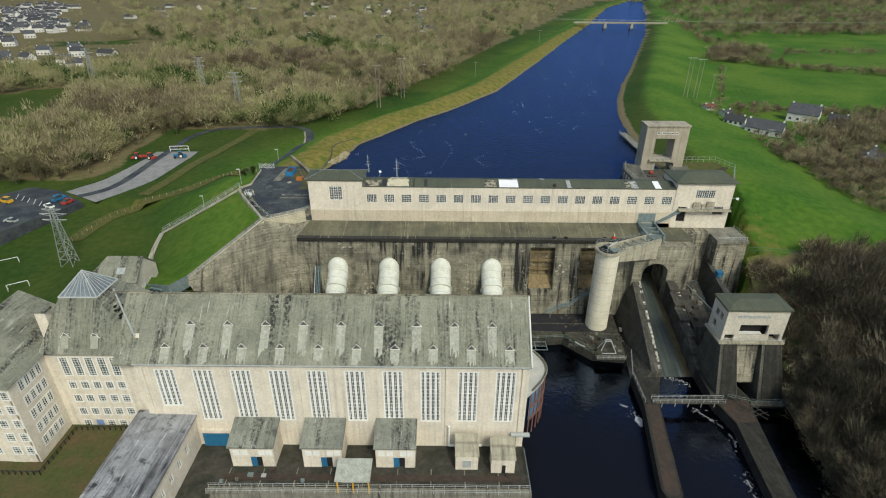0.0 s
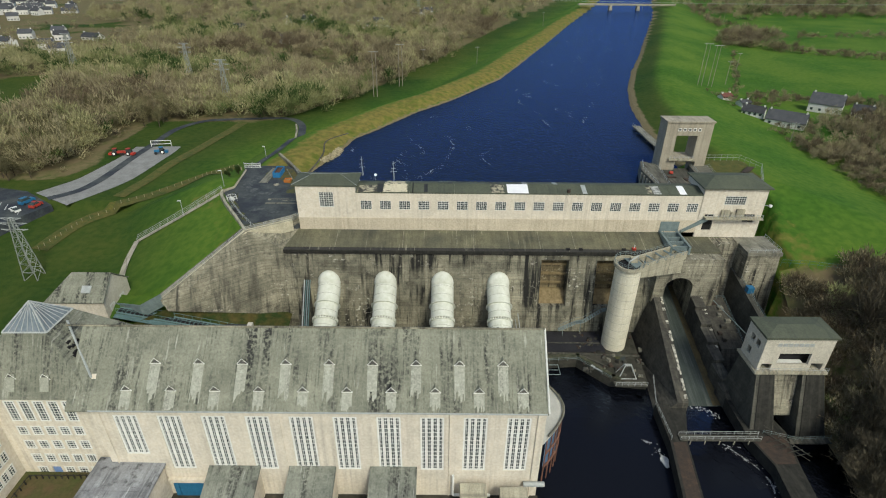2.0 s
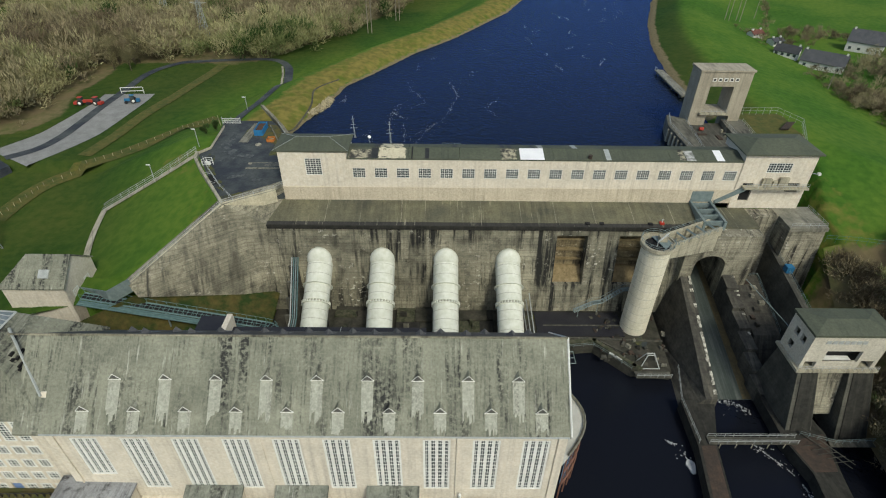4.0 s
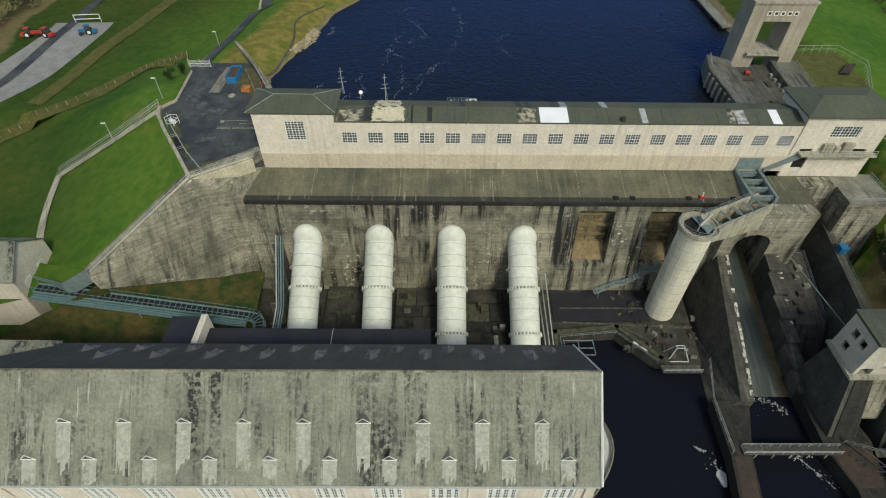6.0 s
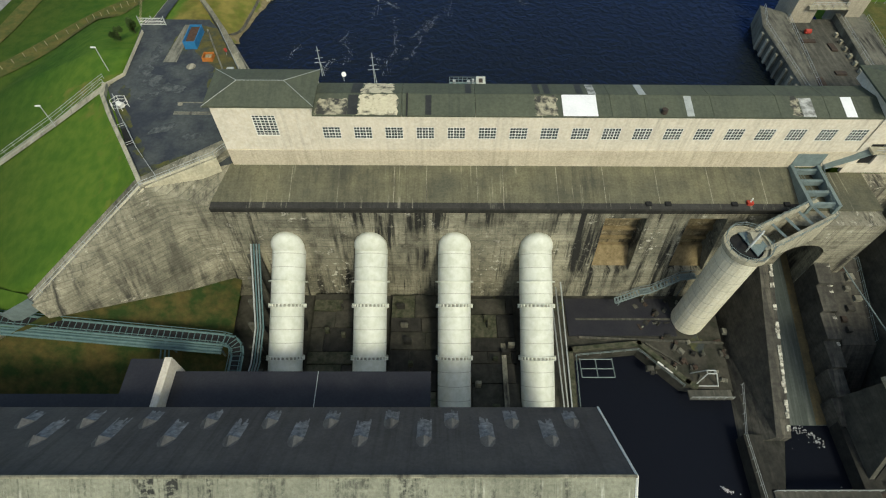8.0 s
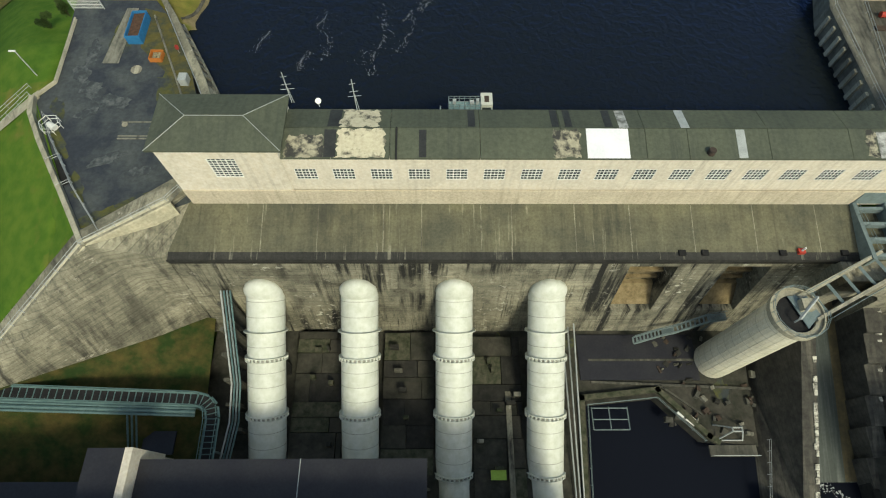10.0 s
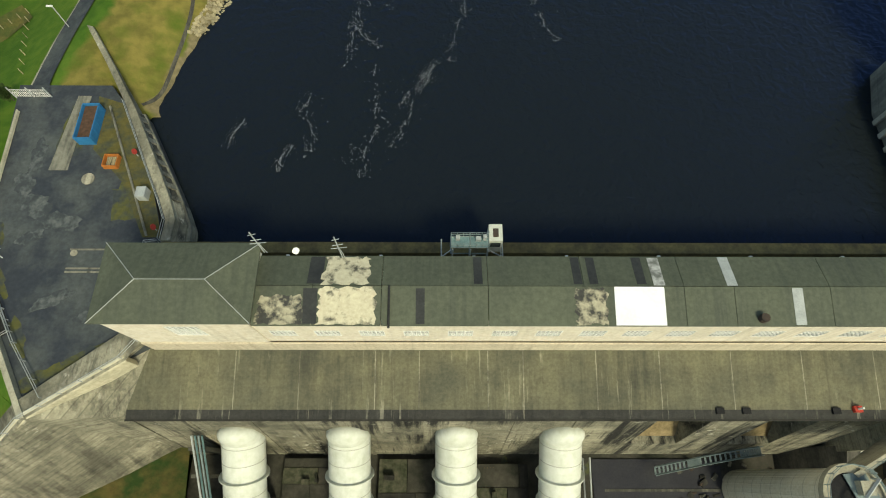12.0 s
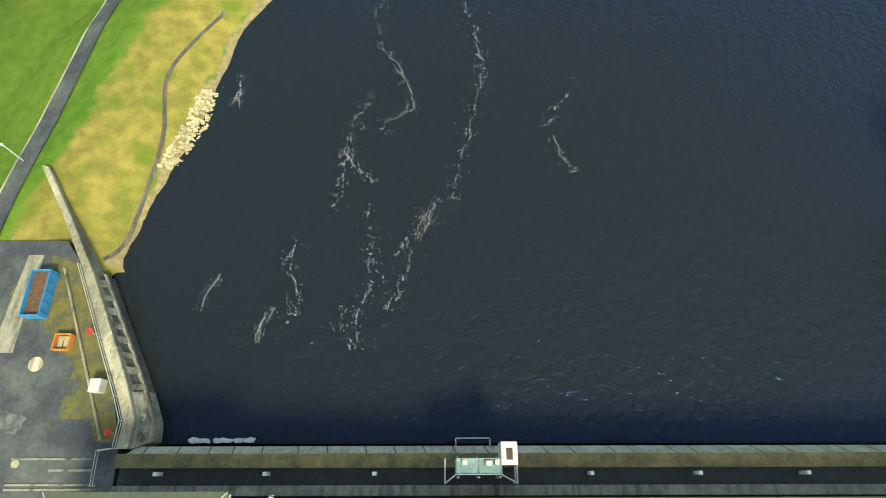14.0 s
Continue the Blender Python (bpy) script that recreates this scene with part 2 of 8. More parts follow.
    return tagged(ob, label, category, group, kind)


def mesh_of(name, bm, mat):
    me = bpy.data.meshes.new(name)
    bmesh.ops.remove_doubles(bm, verts=bm.verts, dist=0.0005)
    bmesh.ops.recalc_face_normals(bm, faces=bm.faces)
    bm.to_mesh(me)
    bm.free()
    me.materials.append(mat)
    return me


def part(name, bm, mat, parent=None, label="", m=None):
    me = bm if isinstance(bm, bpy.types.Mesh) else mesh_of(name, bm, mat)
    ob = new(name, me)
    if parent:
        ob.parent = parent
    if m is not None:
        ob.matrix_basis = m
    if label:
        ob["label"] = label
    return ob


def lone(name, bm, mat, label, category, kind="", group=""):
    return tagged(part(name, bm, mat), label, category, group, kind)


def box(bm, x0, x1, y0, y1, z0, z1):
    v = [bm.verts.new(p) for p in ((x0, y0, z0), (x1, y0, z0), (x1, y1, z0), (x0, y1, z0), (x0, y0, z1), (x1, y0, z1), (x1, y1, z1), (x0, y1, z1))]
    for f in ((0, 1, 2, 3), (4, 5, 6, 7), (0, 1, 5, 4), (1, 2, 6, 5), (2, 3, 7, 6), (3, 0, 4, 7)):
        bm.faces.new([v[i] for i in f])
    return bm


def hexa(bm, lower, upper):
    """A solid between two rings of as many points."""
    a, b = [bm.verts.new(p) for p in lower], [bm.verts.new(p) for p in upper]
    k = len(a)
    bm.faces.new(a), bm.faces.new(b)
    for i in range(k):
        bm.faces.new((a[i], a[(i + 1) % k], b[(i + 1) % k], b[i]))
    return bm


def prism(bm, plan, z0, z1):
    return hexa(bm, [(x, y, z0) for x, y in plan], [(x, y, z1) for x, y in plan])


def rod(bm, p, q, r, sides=6, r2=None):
    p, q = Vector(p), Vector(q)
    t = (q - p).to_track_quat("Z", "Y").to_matrix()
    r2 = r if r2 is None else r2
    ring = [(math.cos(i * math.tau / sides), math.sin(i * math.tau / sides)) for i in range(sides)]
    return hexa(bm, [p + t @ Vector((c * r, s * r, 0)) for c, s in ring], [q + t @ Vector((c * r2, s * r2, 0)) for c, s in ring])


def beam(bm, p, q, w, h=None):
    """A square bar from p to q."""
    return rod(bm, p, q, w * 0.7, 4)


def new_bm():
    return bmesh.new()


def lattice(bm, us, zs, is_open, at, th):
    """A slab of cells between the breaks us and zs, without the open ones; at(u, depth, z) gives a place."""
    seen = {}

    def v(i, j, k):
        if (i, j, k) not in seen:
            seen[i, j, k] = bm.verts.new(at(us[i], th * k, zs[j]))
        return seen[i, j, k]

    full = lambda i, j: 0 <= i < len(us) - 1 and 0 <= j < len(zs) - 1 and not is_open((us[i] + us[i + 1]) / 2, (zs[j] + zs[j + 1]) / 2)
    for i in range(len(us) - 1):
        for j in range(len(zs) - 1):
            if not full(i, j):
                continue
            bm.faces.new((v(i, j, 0), v(i + 1, j, 0), v(i + 1, j + 1, 0), v(i, j + 1, 0)))
            bm.faces.new((v(i, j, 1), v(i, j + 1, 1), v(i + 1, j + 1, 1), v(i + 1, j, 1)))
            for di, dj, p, q in ((-1, 0, (i, j), (i, j + 1)), (1, 0, (i + 1, j + 1), (i + 1, j)), (0, -1, (i + 1, j), (i, j)), (0, 1, (i, j + 1), (i + 1, j + 1))):
                if not full(i + di, j + dj):
                    bm.faces.new((v(*p, 0), v(*q, 0), v(*q, 1), v(*p, 1)))
    return bm


def wall(bm, p0, p1, z0, z1, holes=(), th=0.6):
    """A wall from p0 to p1 whose outer face lies to the right of that way; holes are (u0, u1, z0, z1) along it."""
    p0, p1 = Vector(p0), Vector(p1)
    d = (p1 - p0).normalized()
    inn = Vector((-d.y, d.x))
    us = sorted({0.0, (p1 - p0).length, *[h[0] for h in holes], *[h[1] for h in holes]})
    zs = sorted({z0, z1, *[h[2] for h in holes], *[h[3] for h in holes]})
    return lattice(bm, us, zs, lambda u, z: any(h[0] < u < h[1] and h[2] < z < h[3] for h in holes), lambda u, k, z: (p0.x + d.x * u + inn.x * k, p0.y + d.y * u + inn.y * k, z), th)


def window_meshes(name, w, h, cols, rows, rim=0.14, mull=0.12, bar=0.05, groups=0):
    """Frame and pane meshes of a window, middle of its foot at the origin, outer side towards -y."""
    def breaks(size, n, wide):
        cell = size / n
        out = [0.0]
        for i in range(n):
            a = rim if i == 0 else cell * i + (wide if groups and i % groups == 0 else bar) / 2
            b = size - rim if i == n - 1 else cell * (i + 1) - (wide if groups and (i + 1) % groups == 0 else bar) / 2
            out += [a, b]
        return out + [size]
    us, zs = breaks(w, cols, mull), breaks(h, rows, bar)
    pane = lambda x, seq: any(seq[k] < x < seq[k + 1] for k in range(1, len(seq) - 1, 2))
    f = lattice(new_bm(), us, zs, lambda u, z: pane(u, us) and pane(z, zs), lambda u, k, z: (u - w / 2, k, z), 0.09)
    bmesh.ops.translate(f, verts=f.verts, vec=(0, -0.02, 0))
    g = box(new_bm(), -w / 2 + 0.02, w / 2 - 0.02, 0.075, 0.10, 0.02, h - 0.02)
    return mesh_of(name + "_frame", f, WHITE), mesh_of(name + "_pane", g, GLASS)


def window_at(meshes, parent, x, y, z, turn=0):
    fr = part("window", meshes[0], WHITE, parent, "white-framed window", pose(x, y, z, 0, 0, turn))
    part("pane", meshes[1], GLASS, fr)
    return fr


def railing(name, pts, parent=None, height=1.1, step=2.5, mat=None, label="", kind=""):
    """Posts with two rails along a line of points."""
    mat = mat or GALV
    bm = new_bm()
    for a, b in zip(pts, pts[1:]):
        a, b = Vector(a), Vector(b)
        k = max(1, round((b - a).length / step))
        for i in range(k + 1):
            q = a.lerp(b, i / k)
            rod(bm, q, q + Vector((0, 0, height)), 0.05, 4)
        for hgt in (height, height * 0.55):
            rod(bm, a + Vector((0, 0, hgt)), b + Vector((0, 0, hgt)), 0.045, 4)
    if parent:
        return part(name, bm, mat, parent, label)
    return lone(name, bm, mat, label or "galvanised steel tube railing", "railing", kind)


# ---- ground and water ----
HEAD, TAIL = 25.5, -2.0
WATER_L = ((150, -36), (188, -47), (200, -44), (211, -40.5), (231, -36), (245, -27.4), (271, -13), (296, 5), (347, 34), (484, 85), (605, 128), (774, 192), (1158, 322), (1440, 452), (2600, 1100))
WATER_R = ((150, 83), (230, 85), (248, 87), (286, 93), (321, 102), (373, 120), (418, 138), (696, 242), (1018, 350), (1440, 482), (2600, 1130))


def left_edge(y):
    return np.interp(y, *zip(*WATER_L))


def right_edge(y):
    return np.interp(y, *zip(*WATER_R))


def soft(v, lo, hi):
    t = np.clip((v - lo) / (hi - lo), 0, 1)
    return t * t * (3 - 2 * t)


def ground_height(x, y):
    """Height of the land in metres; x and y are arrays."""
    lean = 0.86
    base_l = 12 + 7.5 * soft(y, 110, 230) - 9 * soft(-y, -108, -78)
    far = 1.2 * np.sin(x * 0.011 + 1) * np.cos(y * 0.009) * soft(y, 250, 500)
    base_r = 20 + far
    # western land with the bank of the canal
    dl = (left_edge(y) - x) * lean
    bank = np.interp(dl, (-6, -1, 0, 4, 8, 14, 36), (19, 24.2, 25.5, 27.6, 28.8, 29, 18.5))
    deck = (-(x + 51.5) * 0.873 - (y - 140) * 0.487)
    side = 29.2 - 0.45 * (np.maximum(deck, 0) + 0.8 * np.maximum(y - 178, 0))
    left = np.maximum(np.where(y > 180, bank, 0), np.maximum(base_l + far, side))
    left = np.where((y > 180) & (dl < 8), bank, left)
    # eastern land
    dr = (x - right_edge(y)) * 0.93
    bankr = np.interp(dr, (-6, -1, 0, 3, 15, 22, 66), (19, 24.2, 25.5, 26.6, 29.7, 30, 20))
    south = 30 - np.maximum(176 - y, 0) * 0.24 + 1.0 * np.sin(x * 0.09) * np.cos(y * 0.07) * soft(-y, -160, -120)
    right = np.where(dr < 66, np.minimum(bankr, np.maximum(south, -4)), np.minimum(base_r, np.maximum(south, -4)))
    mid = (left_edge(y) + right_edge(y)) / 2
    return np.where(x < mid, left, right)


# the station itself and the tail race stand in a hollow of the sheet
HOLLOW = ((-112, -60), (-112, 78), (-104, 118), (-80, 126), (-68, 127), (-55, 141), (-64, 165), (-64, 183), (-54, 186.5), (-49, 183), (-38, 168), (86, 190), (100, 172), (93, 150), (92.5, 138), (93, 100), (93, 40), (100, -60))


def inside(x, y, plan):
    hit = np.zeros(x.shape, bool)
    for (xa, ya), (xb, yb) in zip(plan, plan[1:] + plan[:1]):
        cross = (ya > y) != (yb > y)
        hit ^= cross & (x < (xb - xa) * (y - ya) / ((yb - ya) or 1e-9) + xa)
    return hit


def steps(fine0, fine1, step, lo, hi):
    mid = list(np.arange(fine0, fine1 + 0.1, step))
    out, s = [], step
    v = fine1
    while v < hi:
        s *= 1.09
        v += s
        out.append(v)
    low, s, v = [], step, fine0
    while v > lo:
        s *= 1.09
        v -= s
        low.append(v)
    return np.array(low[::-1] + mid + out)


gx, gy = steps(-170, 200, 2.0, -3200, 3600), steps(40, 340, 2.0, -900, 4200)
GX, GY = np.meshgrid(gx, gy)
GZ = ground_height(GX, GY)
pit = inside(GX, GY, HOLLOW) | ((GX > left_edge(GY) + 1) & (GX < 84) & (GY > 150) & (GY < 200)) | ((GX > left_edge(GY) - 4) & (GX < 84) & (GY > 158) & (GY < 185))
canal = (GX > left_edge(GY) + 1) & (GX < right_edge(GY) - 1) & (GY > 160)
GZ = np.where(pit, -6.0, GZ)
wob = np.array([noise.noise((x * 0.05, y * 0.05, 3.0)) for x, y in zip(GX.ravel(), GY.ravel())]).reshape(GX.shape)
GZ = np.where(pit | canal, GZ, GZ + 0.35 * wob)


MEADOW = ((-275, 362), (-250, 374), (-208, 305), (-202, 266), (-214, 250), (-262, 240), (-310, 300))


def cover(x, y):
    """How much of each cover lies at a place: rough grass, wood floor, bank stone."""
    dl = (left_edge(y) - x) * 0.86
    dr = (x - right_edge(y)) * 0.93
    west = x < (left_edge(y) + right_edge(y)) / 2
    n = np.array([noise.noise((p * 0.03, q * 0.03, 9.0)) for p, q in zip(x.ravel(), y.ravel())]).reshape(x.shape)
    rough = np.where(west & (y > 180), soft(dl, 0.6, 2) * soft(-dl, -17, -9), 0)
    rough = np.maximum(rough, np.where(west & (y > 180) & (y < 215), soft(-dl, -14, -8), 0))
    stone = np.where(west & (y > 180), soft(-dl, -1.8, -0.7), np.where(~west & (y > 200), soft(-dr, -5, -2), 0))
    wood_w = soft(-(x + 138 + 10 * n), 0, 8) * soft(y, 196, 206) + soft(dl, 60, 72) * soft(y, 268, 280)
    wood_e = np.where(~west, soft(-(y - 148 - 8 * n), 0, 14) * soft(x, 76, 80), 0)
    wood = np.clip(np.where(west, wood_w, wood_e), 0, 1)
    rough = np.maximum(rough, np.where(~west, 0.45 * soft(-(x - 104 - (176 - y) * 0.1), 0, 5) * soft(-y, -185, -150), 0))
    near = -(x + 51.5) * 0.873 - (y - 140) * 0.487
    rough = np.maximum(rough, np.where(west & (y < 172) & (y > 118), 0.42 * soft(-near, -22, -4) + 0.25 * n, 0))
    meadow = np.where(west, np.maximum(inside(x, y, MEADOW), soft(n + 0.55 * np.sin(x * 0.02) * np.sin(y * 0.017 + 1), 0.5, 0.6) * (y > 520)), 0)
    # Alpha picks dark grass: western lawn, and shade painted on the eastern inner bank.
    return np.stack((rough, wood * (1 - 0.9 * meadow), stone, np.where(west, soft(-dl, -60, -20), np.where(y > 200, soft(dr, 11, 18), 1.0))), -1)


def ground_material():
    m = bpy.data.materials.new("land_cover")
    m.use_nodes = True
    n, link = m.node_tree.nodes, m.node_tree.links.new
    p = n["Principled BSDF"]
    p.inputs["Roughness"].default_value, p.inputs["Specular IOR Level"].default_value = 0.95, 0.1
    geo, at = n.new("ShaderNodeNewGeometry"), n.new("ShaderNodeAttribute")
    at.attribute_name = "cover"
    sep = n.new("ShaderNodeSeparateColor")
    link(at.outputs["Color"], sep.inputs[0])

    def noise_at(scale, detail=5):
        t = n.new("ShaderNodeTexNoise")
        t.inputs["Scale"].default_value, t.inputs["Detail"].default_value = scale, detail
        link(geo.outputs["Position"], t.inputs["Vector"])
        return t.outputs["Fac"]

    def rng(v, lo, hi):
        r = n.new("ShaderNodeMapRange")
        r.inputs["From Min"].default_value, r.inputs["From Max"].default_value = lo, hi
        link(v, r.inputs["Value"])
        return r.outputs["Result"]

    def mix(f, a, b):
        k = n.new("ShaderNodeMix")
        k.data_type = "RGBA"
        for v, s in ((f, 0), (a, 6), (b, 7)):
            if isinstance(v, tuple):
                k.inputs[s].default_value = (*v, 1)
            else:
                link(v, k.inputs[s])
        return k.outputs[2]

    def edge(weight):
        a = n.new("ShaderNodeMath")
        a.operation = "ADD"
        s = n.new("ShaderNodeMath")
        s.operation = "MULTIPLY_ADD"
        s.inputs[1].default_value, s.inputs[2].default_value = 0.9, -0.45
        link(noise_at(0.35), s.inputs[0])
        link(weight, a.inputs[0]), link(s.outputs[0], a.inputs[1])
        return rng(a.outputs[0], 0.35, 0.65)

    tone, tuft = rng(noise_at(0.025, 6), 0.38, 0.62), rng(noise_at(0.45, 6), 0.36, 0.64)
    grass = mix(tone, mix(tuft, (0.036, 0.098, 0.012), (0.058, 0.130, 0.016)), mix(tuft, (0.070, 0.138, 0.018), (0.105, 0.165, 0.024)))
    # Dark tones for the western lawn and for the eastern bank's painted shade.
    lawn = mix(tone, mix(tuft, (0.018, 0.046, 0.009), (0.029, 0.062, 0.011)), mix(tuft, (0.040, 0.068, 0.012), (0.062, 0.080, 0.017)))
    grass = mix(at.outputs["Alpha"], lawn, grass)
    rough = mix(rng(noise_at(0.22), 0.46, 0.70), mix(tuft, (0.215, 0.180, 0.050), (0.130, 0.118, 0.032)), (0.085, 0.118, 0.018))
    wood = mix(rng(noise_at(0.12), 0.35, 0.65), (0.150, 0.118, 0.066), mix(tuft, (0.165, 0.138, 0.072), (0.085, 0.100, 0.034)))
    stone = mix(rng(noise_at(1.3), 0.3, 0.7), (0.22, 0.18, 0.10), (0.13, 0.11, 0.06))
    col = mix(edge(sep.outputs[0]), grass, rough)
    col = mix(edge(sep.outputs[1]), col, wood)
    col = mix(edge(sep.outputs[2]), col, stone)
    link(col, p.inputs["Base Color"])
    b = n.new("ShaderNodeBump")
    b.inputs["Strength"].default_value, b.inputs["Distance"].default_value = 0.5, 0.25
    link(noise_at(1.6), b.inputs["Height"])
    link(b.outputs[0], p.inputs["Normal"])
    return m


LAND = ground_material()


def sheet(name, xs, ys, z, drop=None):
    """A mesh over a grid of places, with its cover; faces where drop holds are left out."""
    me = bpy.data.meshes.new(name)
    h, w = xs.shape
    ids = np.arange(h * w).reshape(h, w)
    f = np.stack((ids[:-1, :-1], ids[:-1, 1:], ids[1:, 1:], ids[1:, :-1]), -1).reshape(-1, 4)
    if drop is not None:
        f = f[~(drop[:-1, :-1] & drop[:-1, 1:] & drop[1:, 1:] & drop[1:, :-1]).ravel()]
    me.from_pydata(np.stack((xs, ys, z), -1).reshape(-1, 3).tolist(), [], f.tolist())
    attr = me.attributes.new("cover", "FLOAT_COLOR", "POINT")
    attr.data.foreach_set("color", cover(xs, ys).astype(np.float32).ravel())
    me.polygons.foreach_set("use_smooth", np.ones(len(me.polygons), bool))
    me.materials.append(LAND)
    return me


tagged(new("ground", sheet("ground", GX, GY, GZ)), "green pasture, brown woodland floor and grassed canal banks", "ground", kind="structure")

bm = new_bm()
ys = [163.6, 175, 190, 200, 211, 231, 245, 271, 296, 321, 347, 373, 418, 484, 605, 696, 774, 1018, 1158, 1440, 2600]
lft = [bm.verts.new((left_edge(y) - 3, y, HEAD)) for y in ys]
rgt = [bm.verts.new((right_edge(y) + 3, y, HEAD)) for y in ys]
for i in range(len(ys) - 1):
    bm.faces.new((lft[i], rgt[i], rgt[i + 1], lft[i + 1]))
lone("water", bm, WATER, "deep blue rippled water of the canal above the dam", "water", "structure")
bm = new_bm()
bm.faces.new([bm.verts.new(p) for p in ((-120, -300, TAIL), (110, -300, TAIL), (110, 116, TAIL), (60, 116, TAIL), (60, 126, TAIL), (20, 126, TAIL), (20, 100, TAIL), (-120, 100, TAIL))])
lone("water", bm, TAILWATER, "almost black still water of the tail race", "water", "structure")

# ---- dam ----
WINGMAT = weathered("wing_concrete", (0.34, 0.318, 0.235), (0.145, 0.138, 0.103), (0.042, 0.041, 0.035), (0.5, 0.47, 0.38), 1.0, 0.4, 0.75, course=0.9)
dam = thing("dam", "stained concrete dam with a dark sloping apron and streaked face", "dam", kind="structure")
# battered face, in bays so that the two recessed gates stay open
RECESS = ((26.2, 33.6), (41.2, 48.0))
FACE = [(-44, 26.2, 0.3, 23.6), (33.6, 41.2, 0.3, 23.6), (48.0, 56.5, 0.3, 23.6), (26.2, 33.6, 0.3, 8.2), (26.2, 33.6, 21.6, 23.6), (41.2, 48.0, 0.3, 8.2), (41.2, 48.0, 21.6, 23.6)]


def face_y(z):
    return 137.2 + (z - 0.3) * 0.165


for x0, x1, z0, z1 in FACE:
    part("face_bay", hexa(new_bm(), [(x0, face_y(z0), z0), (x1, face_y(z0), z0), (x1, 149, z0), (x0, 149, z0)], [(x0, face_y(z1), z1), (x1, face_y(z1), z1), (x1, 149, z1), (x0, 149, z1)]), FACEMAT, dam)
RUSTWALL = weathered("rust_stained_concrete", (0.26, 0.21, 0.12), (0.13, 0.105, 0.06), (0.03, 0.026, 0.02), (0.42, 0.37, 0.26), 1.2, 0.5, 0.7)
for x0, x1 in RECESS:
    part("recess_back", box(new_bm(), x0, x1, 143.0, 149, 8.2, 21.6), RUSTWALL, dam, "rust-stained back wall of a closed outlet")
for x0, x1 in RECESS:
    b = new_bm()
    hexa(b, [(x0, 139.6, 8.25), (x1, 139.6, 8.25), (x1, 142.96, 8.25), (x0, 142.96, 8.25)], [(x0, 142.2, 11.4), (x1, 142.2, 11.4), (x1, 142.96, 11.4), (x0, 142.96, 11.4)])
    for k in range(3):
        box(b, x0, x1, 142.5 - 0.2 * (k % 2), 142.97, 13 + 3 * k, 13.6 + 3 * k)
    part("recess_sill", b, material("rusty_sill", (0.26, 0.20, 0.11), (0.13, 0.10, 0.05), 1.2, 0.9, 0.3, 3), dam, "rusty stained sill of a closed outlet")
# shallow pilasters and broken drip edge on the face
for k in range(8):
    x = -38.5 + 14.6 * (k // 2) + (0 if k % 2 else 0.001) + (3.2 if k % 2 else 11.4) - 1
    if x < 24:
        b = new_bm()
        hexa(b, [(x - 0.35, face_y(0.3) - 0.12, 0.3), (x + 0.35, face_y(0.3) - 0.12, 0.3), (x + 0.35, face_y(0.3), 0.3), (x - 0.35, face_y(0.3), 0.3)],
             [(x - 0.35, face_y(23) - 0.12, 23), (x + 0.35, face_y(23) - 0.12, 23), (x + 0.35, face_y(23), 23), (x - 0.35, face_y(23), 23)])
        part("pilaster", b, FACEMAT, dam)
xs = [-42.8, -29.3, -21.0, -11.2, -5.5, 3.4, 8.0, 17.5, 25.8, 35.2, 44.5, 54.0, 61.0]
for a, b_ in zip(xs, xs[1:]):
    b = new_bm()
    hexa(b, [(a + 0.04, 140.6, 23.3), (b_ - 0.04, 140.6, 23.3), (b_ - 0.04, 149.5, 25.2), (a + 0.04, 149.5, 25.2)], [(a + 0.04, 140.6, 24.2), (b_ - 0.04, 140.6, 24.2), (b_ - 0.04, 149.5, 26.1), (a + 0.04, 149.5, 26.1)])
    part("apron_slab", b, APRON, dam, "dark felted apron slab")
    part("joint", hexa(new_bm(), [(a - 0.06, 140.7, 24.1), (a + 0.06, 140.7, 24.1), (a + 0.06, 149.0, 25.9), (a - 0.06, 149.0, 25.9)], [(a - 0.06, 140.7, 24.25), (a + 0.06, 140.7, 24.25), (a + 0.06, 149.0, 26.02), (a - 0.06, 149.0, 26.02)]), WINGMAT, dam, "pale mortar joint")
b = hexa(new_bm(), [(-42.8, 140.45, 23.2), (61, 140.45, 23.2), (61, 140.6, 23.2), (-42.8, 140.6, 23.2)], [(-42.8, 140.35, 24.25), (61, 140.35, 24.25), (61, 140.6, 24.32), (-42.8, 140.6, 24.32)])
part("drip_edge", b, MASONRY, dam, "dark broken edge")
DARKFELT = weathered("tarred_felt", (0.050, 0.049, 0.044), (0.030, 0.030, 0.028), (0.015, 0.015, 0.015), (0.20, 0.19, 0.15), 0.6, 0.1, 0.6, "y", 0.0, 0.9, 0.8)
part("edge_band", hexa(new_bm(), [(-42.7, 140.5, 24.2), (60.9, 140.5, 24.2), (60.9, 141.75, 24.44), (-42.7, 141.75, 24.44)], [(-42.7, 140.5, 24.23), (60.9, 140.5, 24.23), (60.9, 141.75, 24.475), (-42.7, 141.75, 24.475)]), DARKFELT, dam, "dark tarred band along the apron's edge")
for x in (32.6, 36.0, 47.6, 56.8):
    b = box(new_bm(), x, x + 1.0, 141.2, 142.0, 24.3, 24.75)
    part("vent_box", b, DARK, dam, "small dark vent opening")
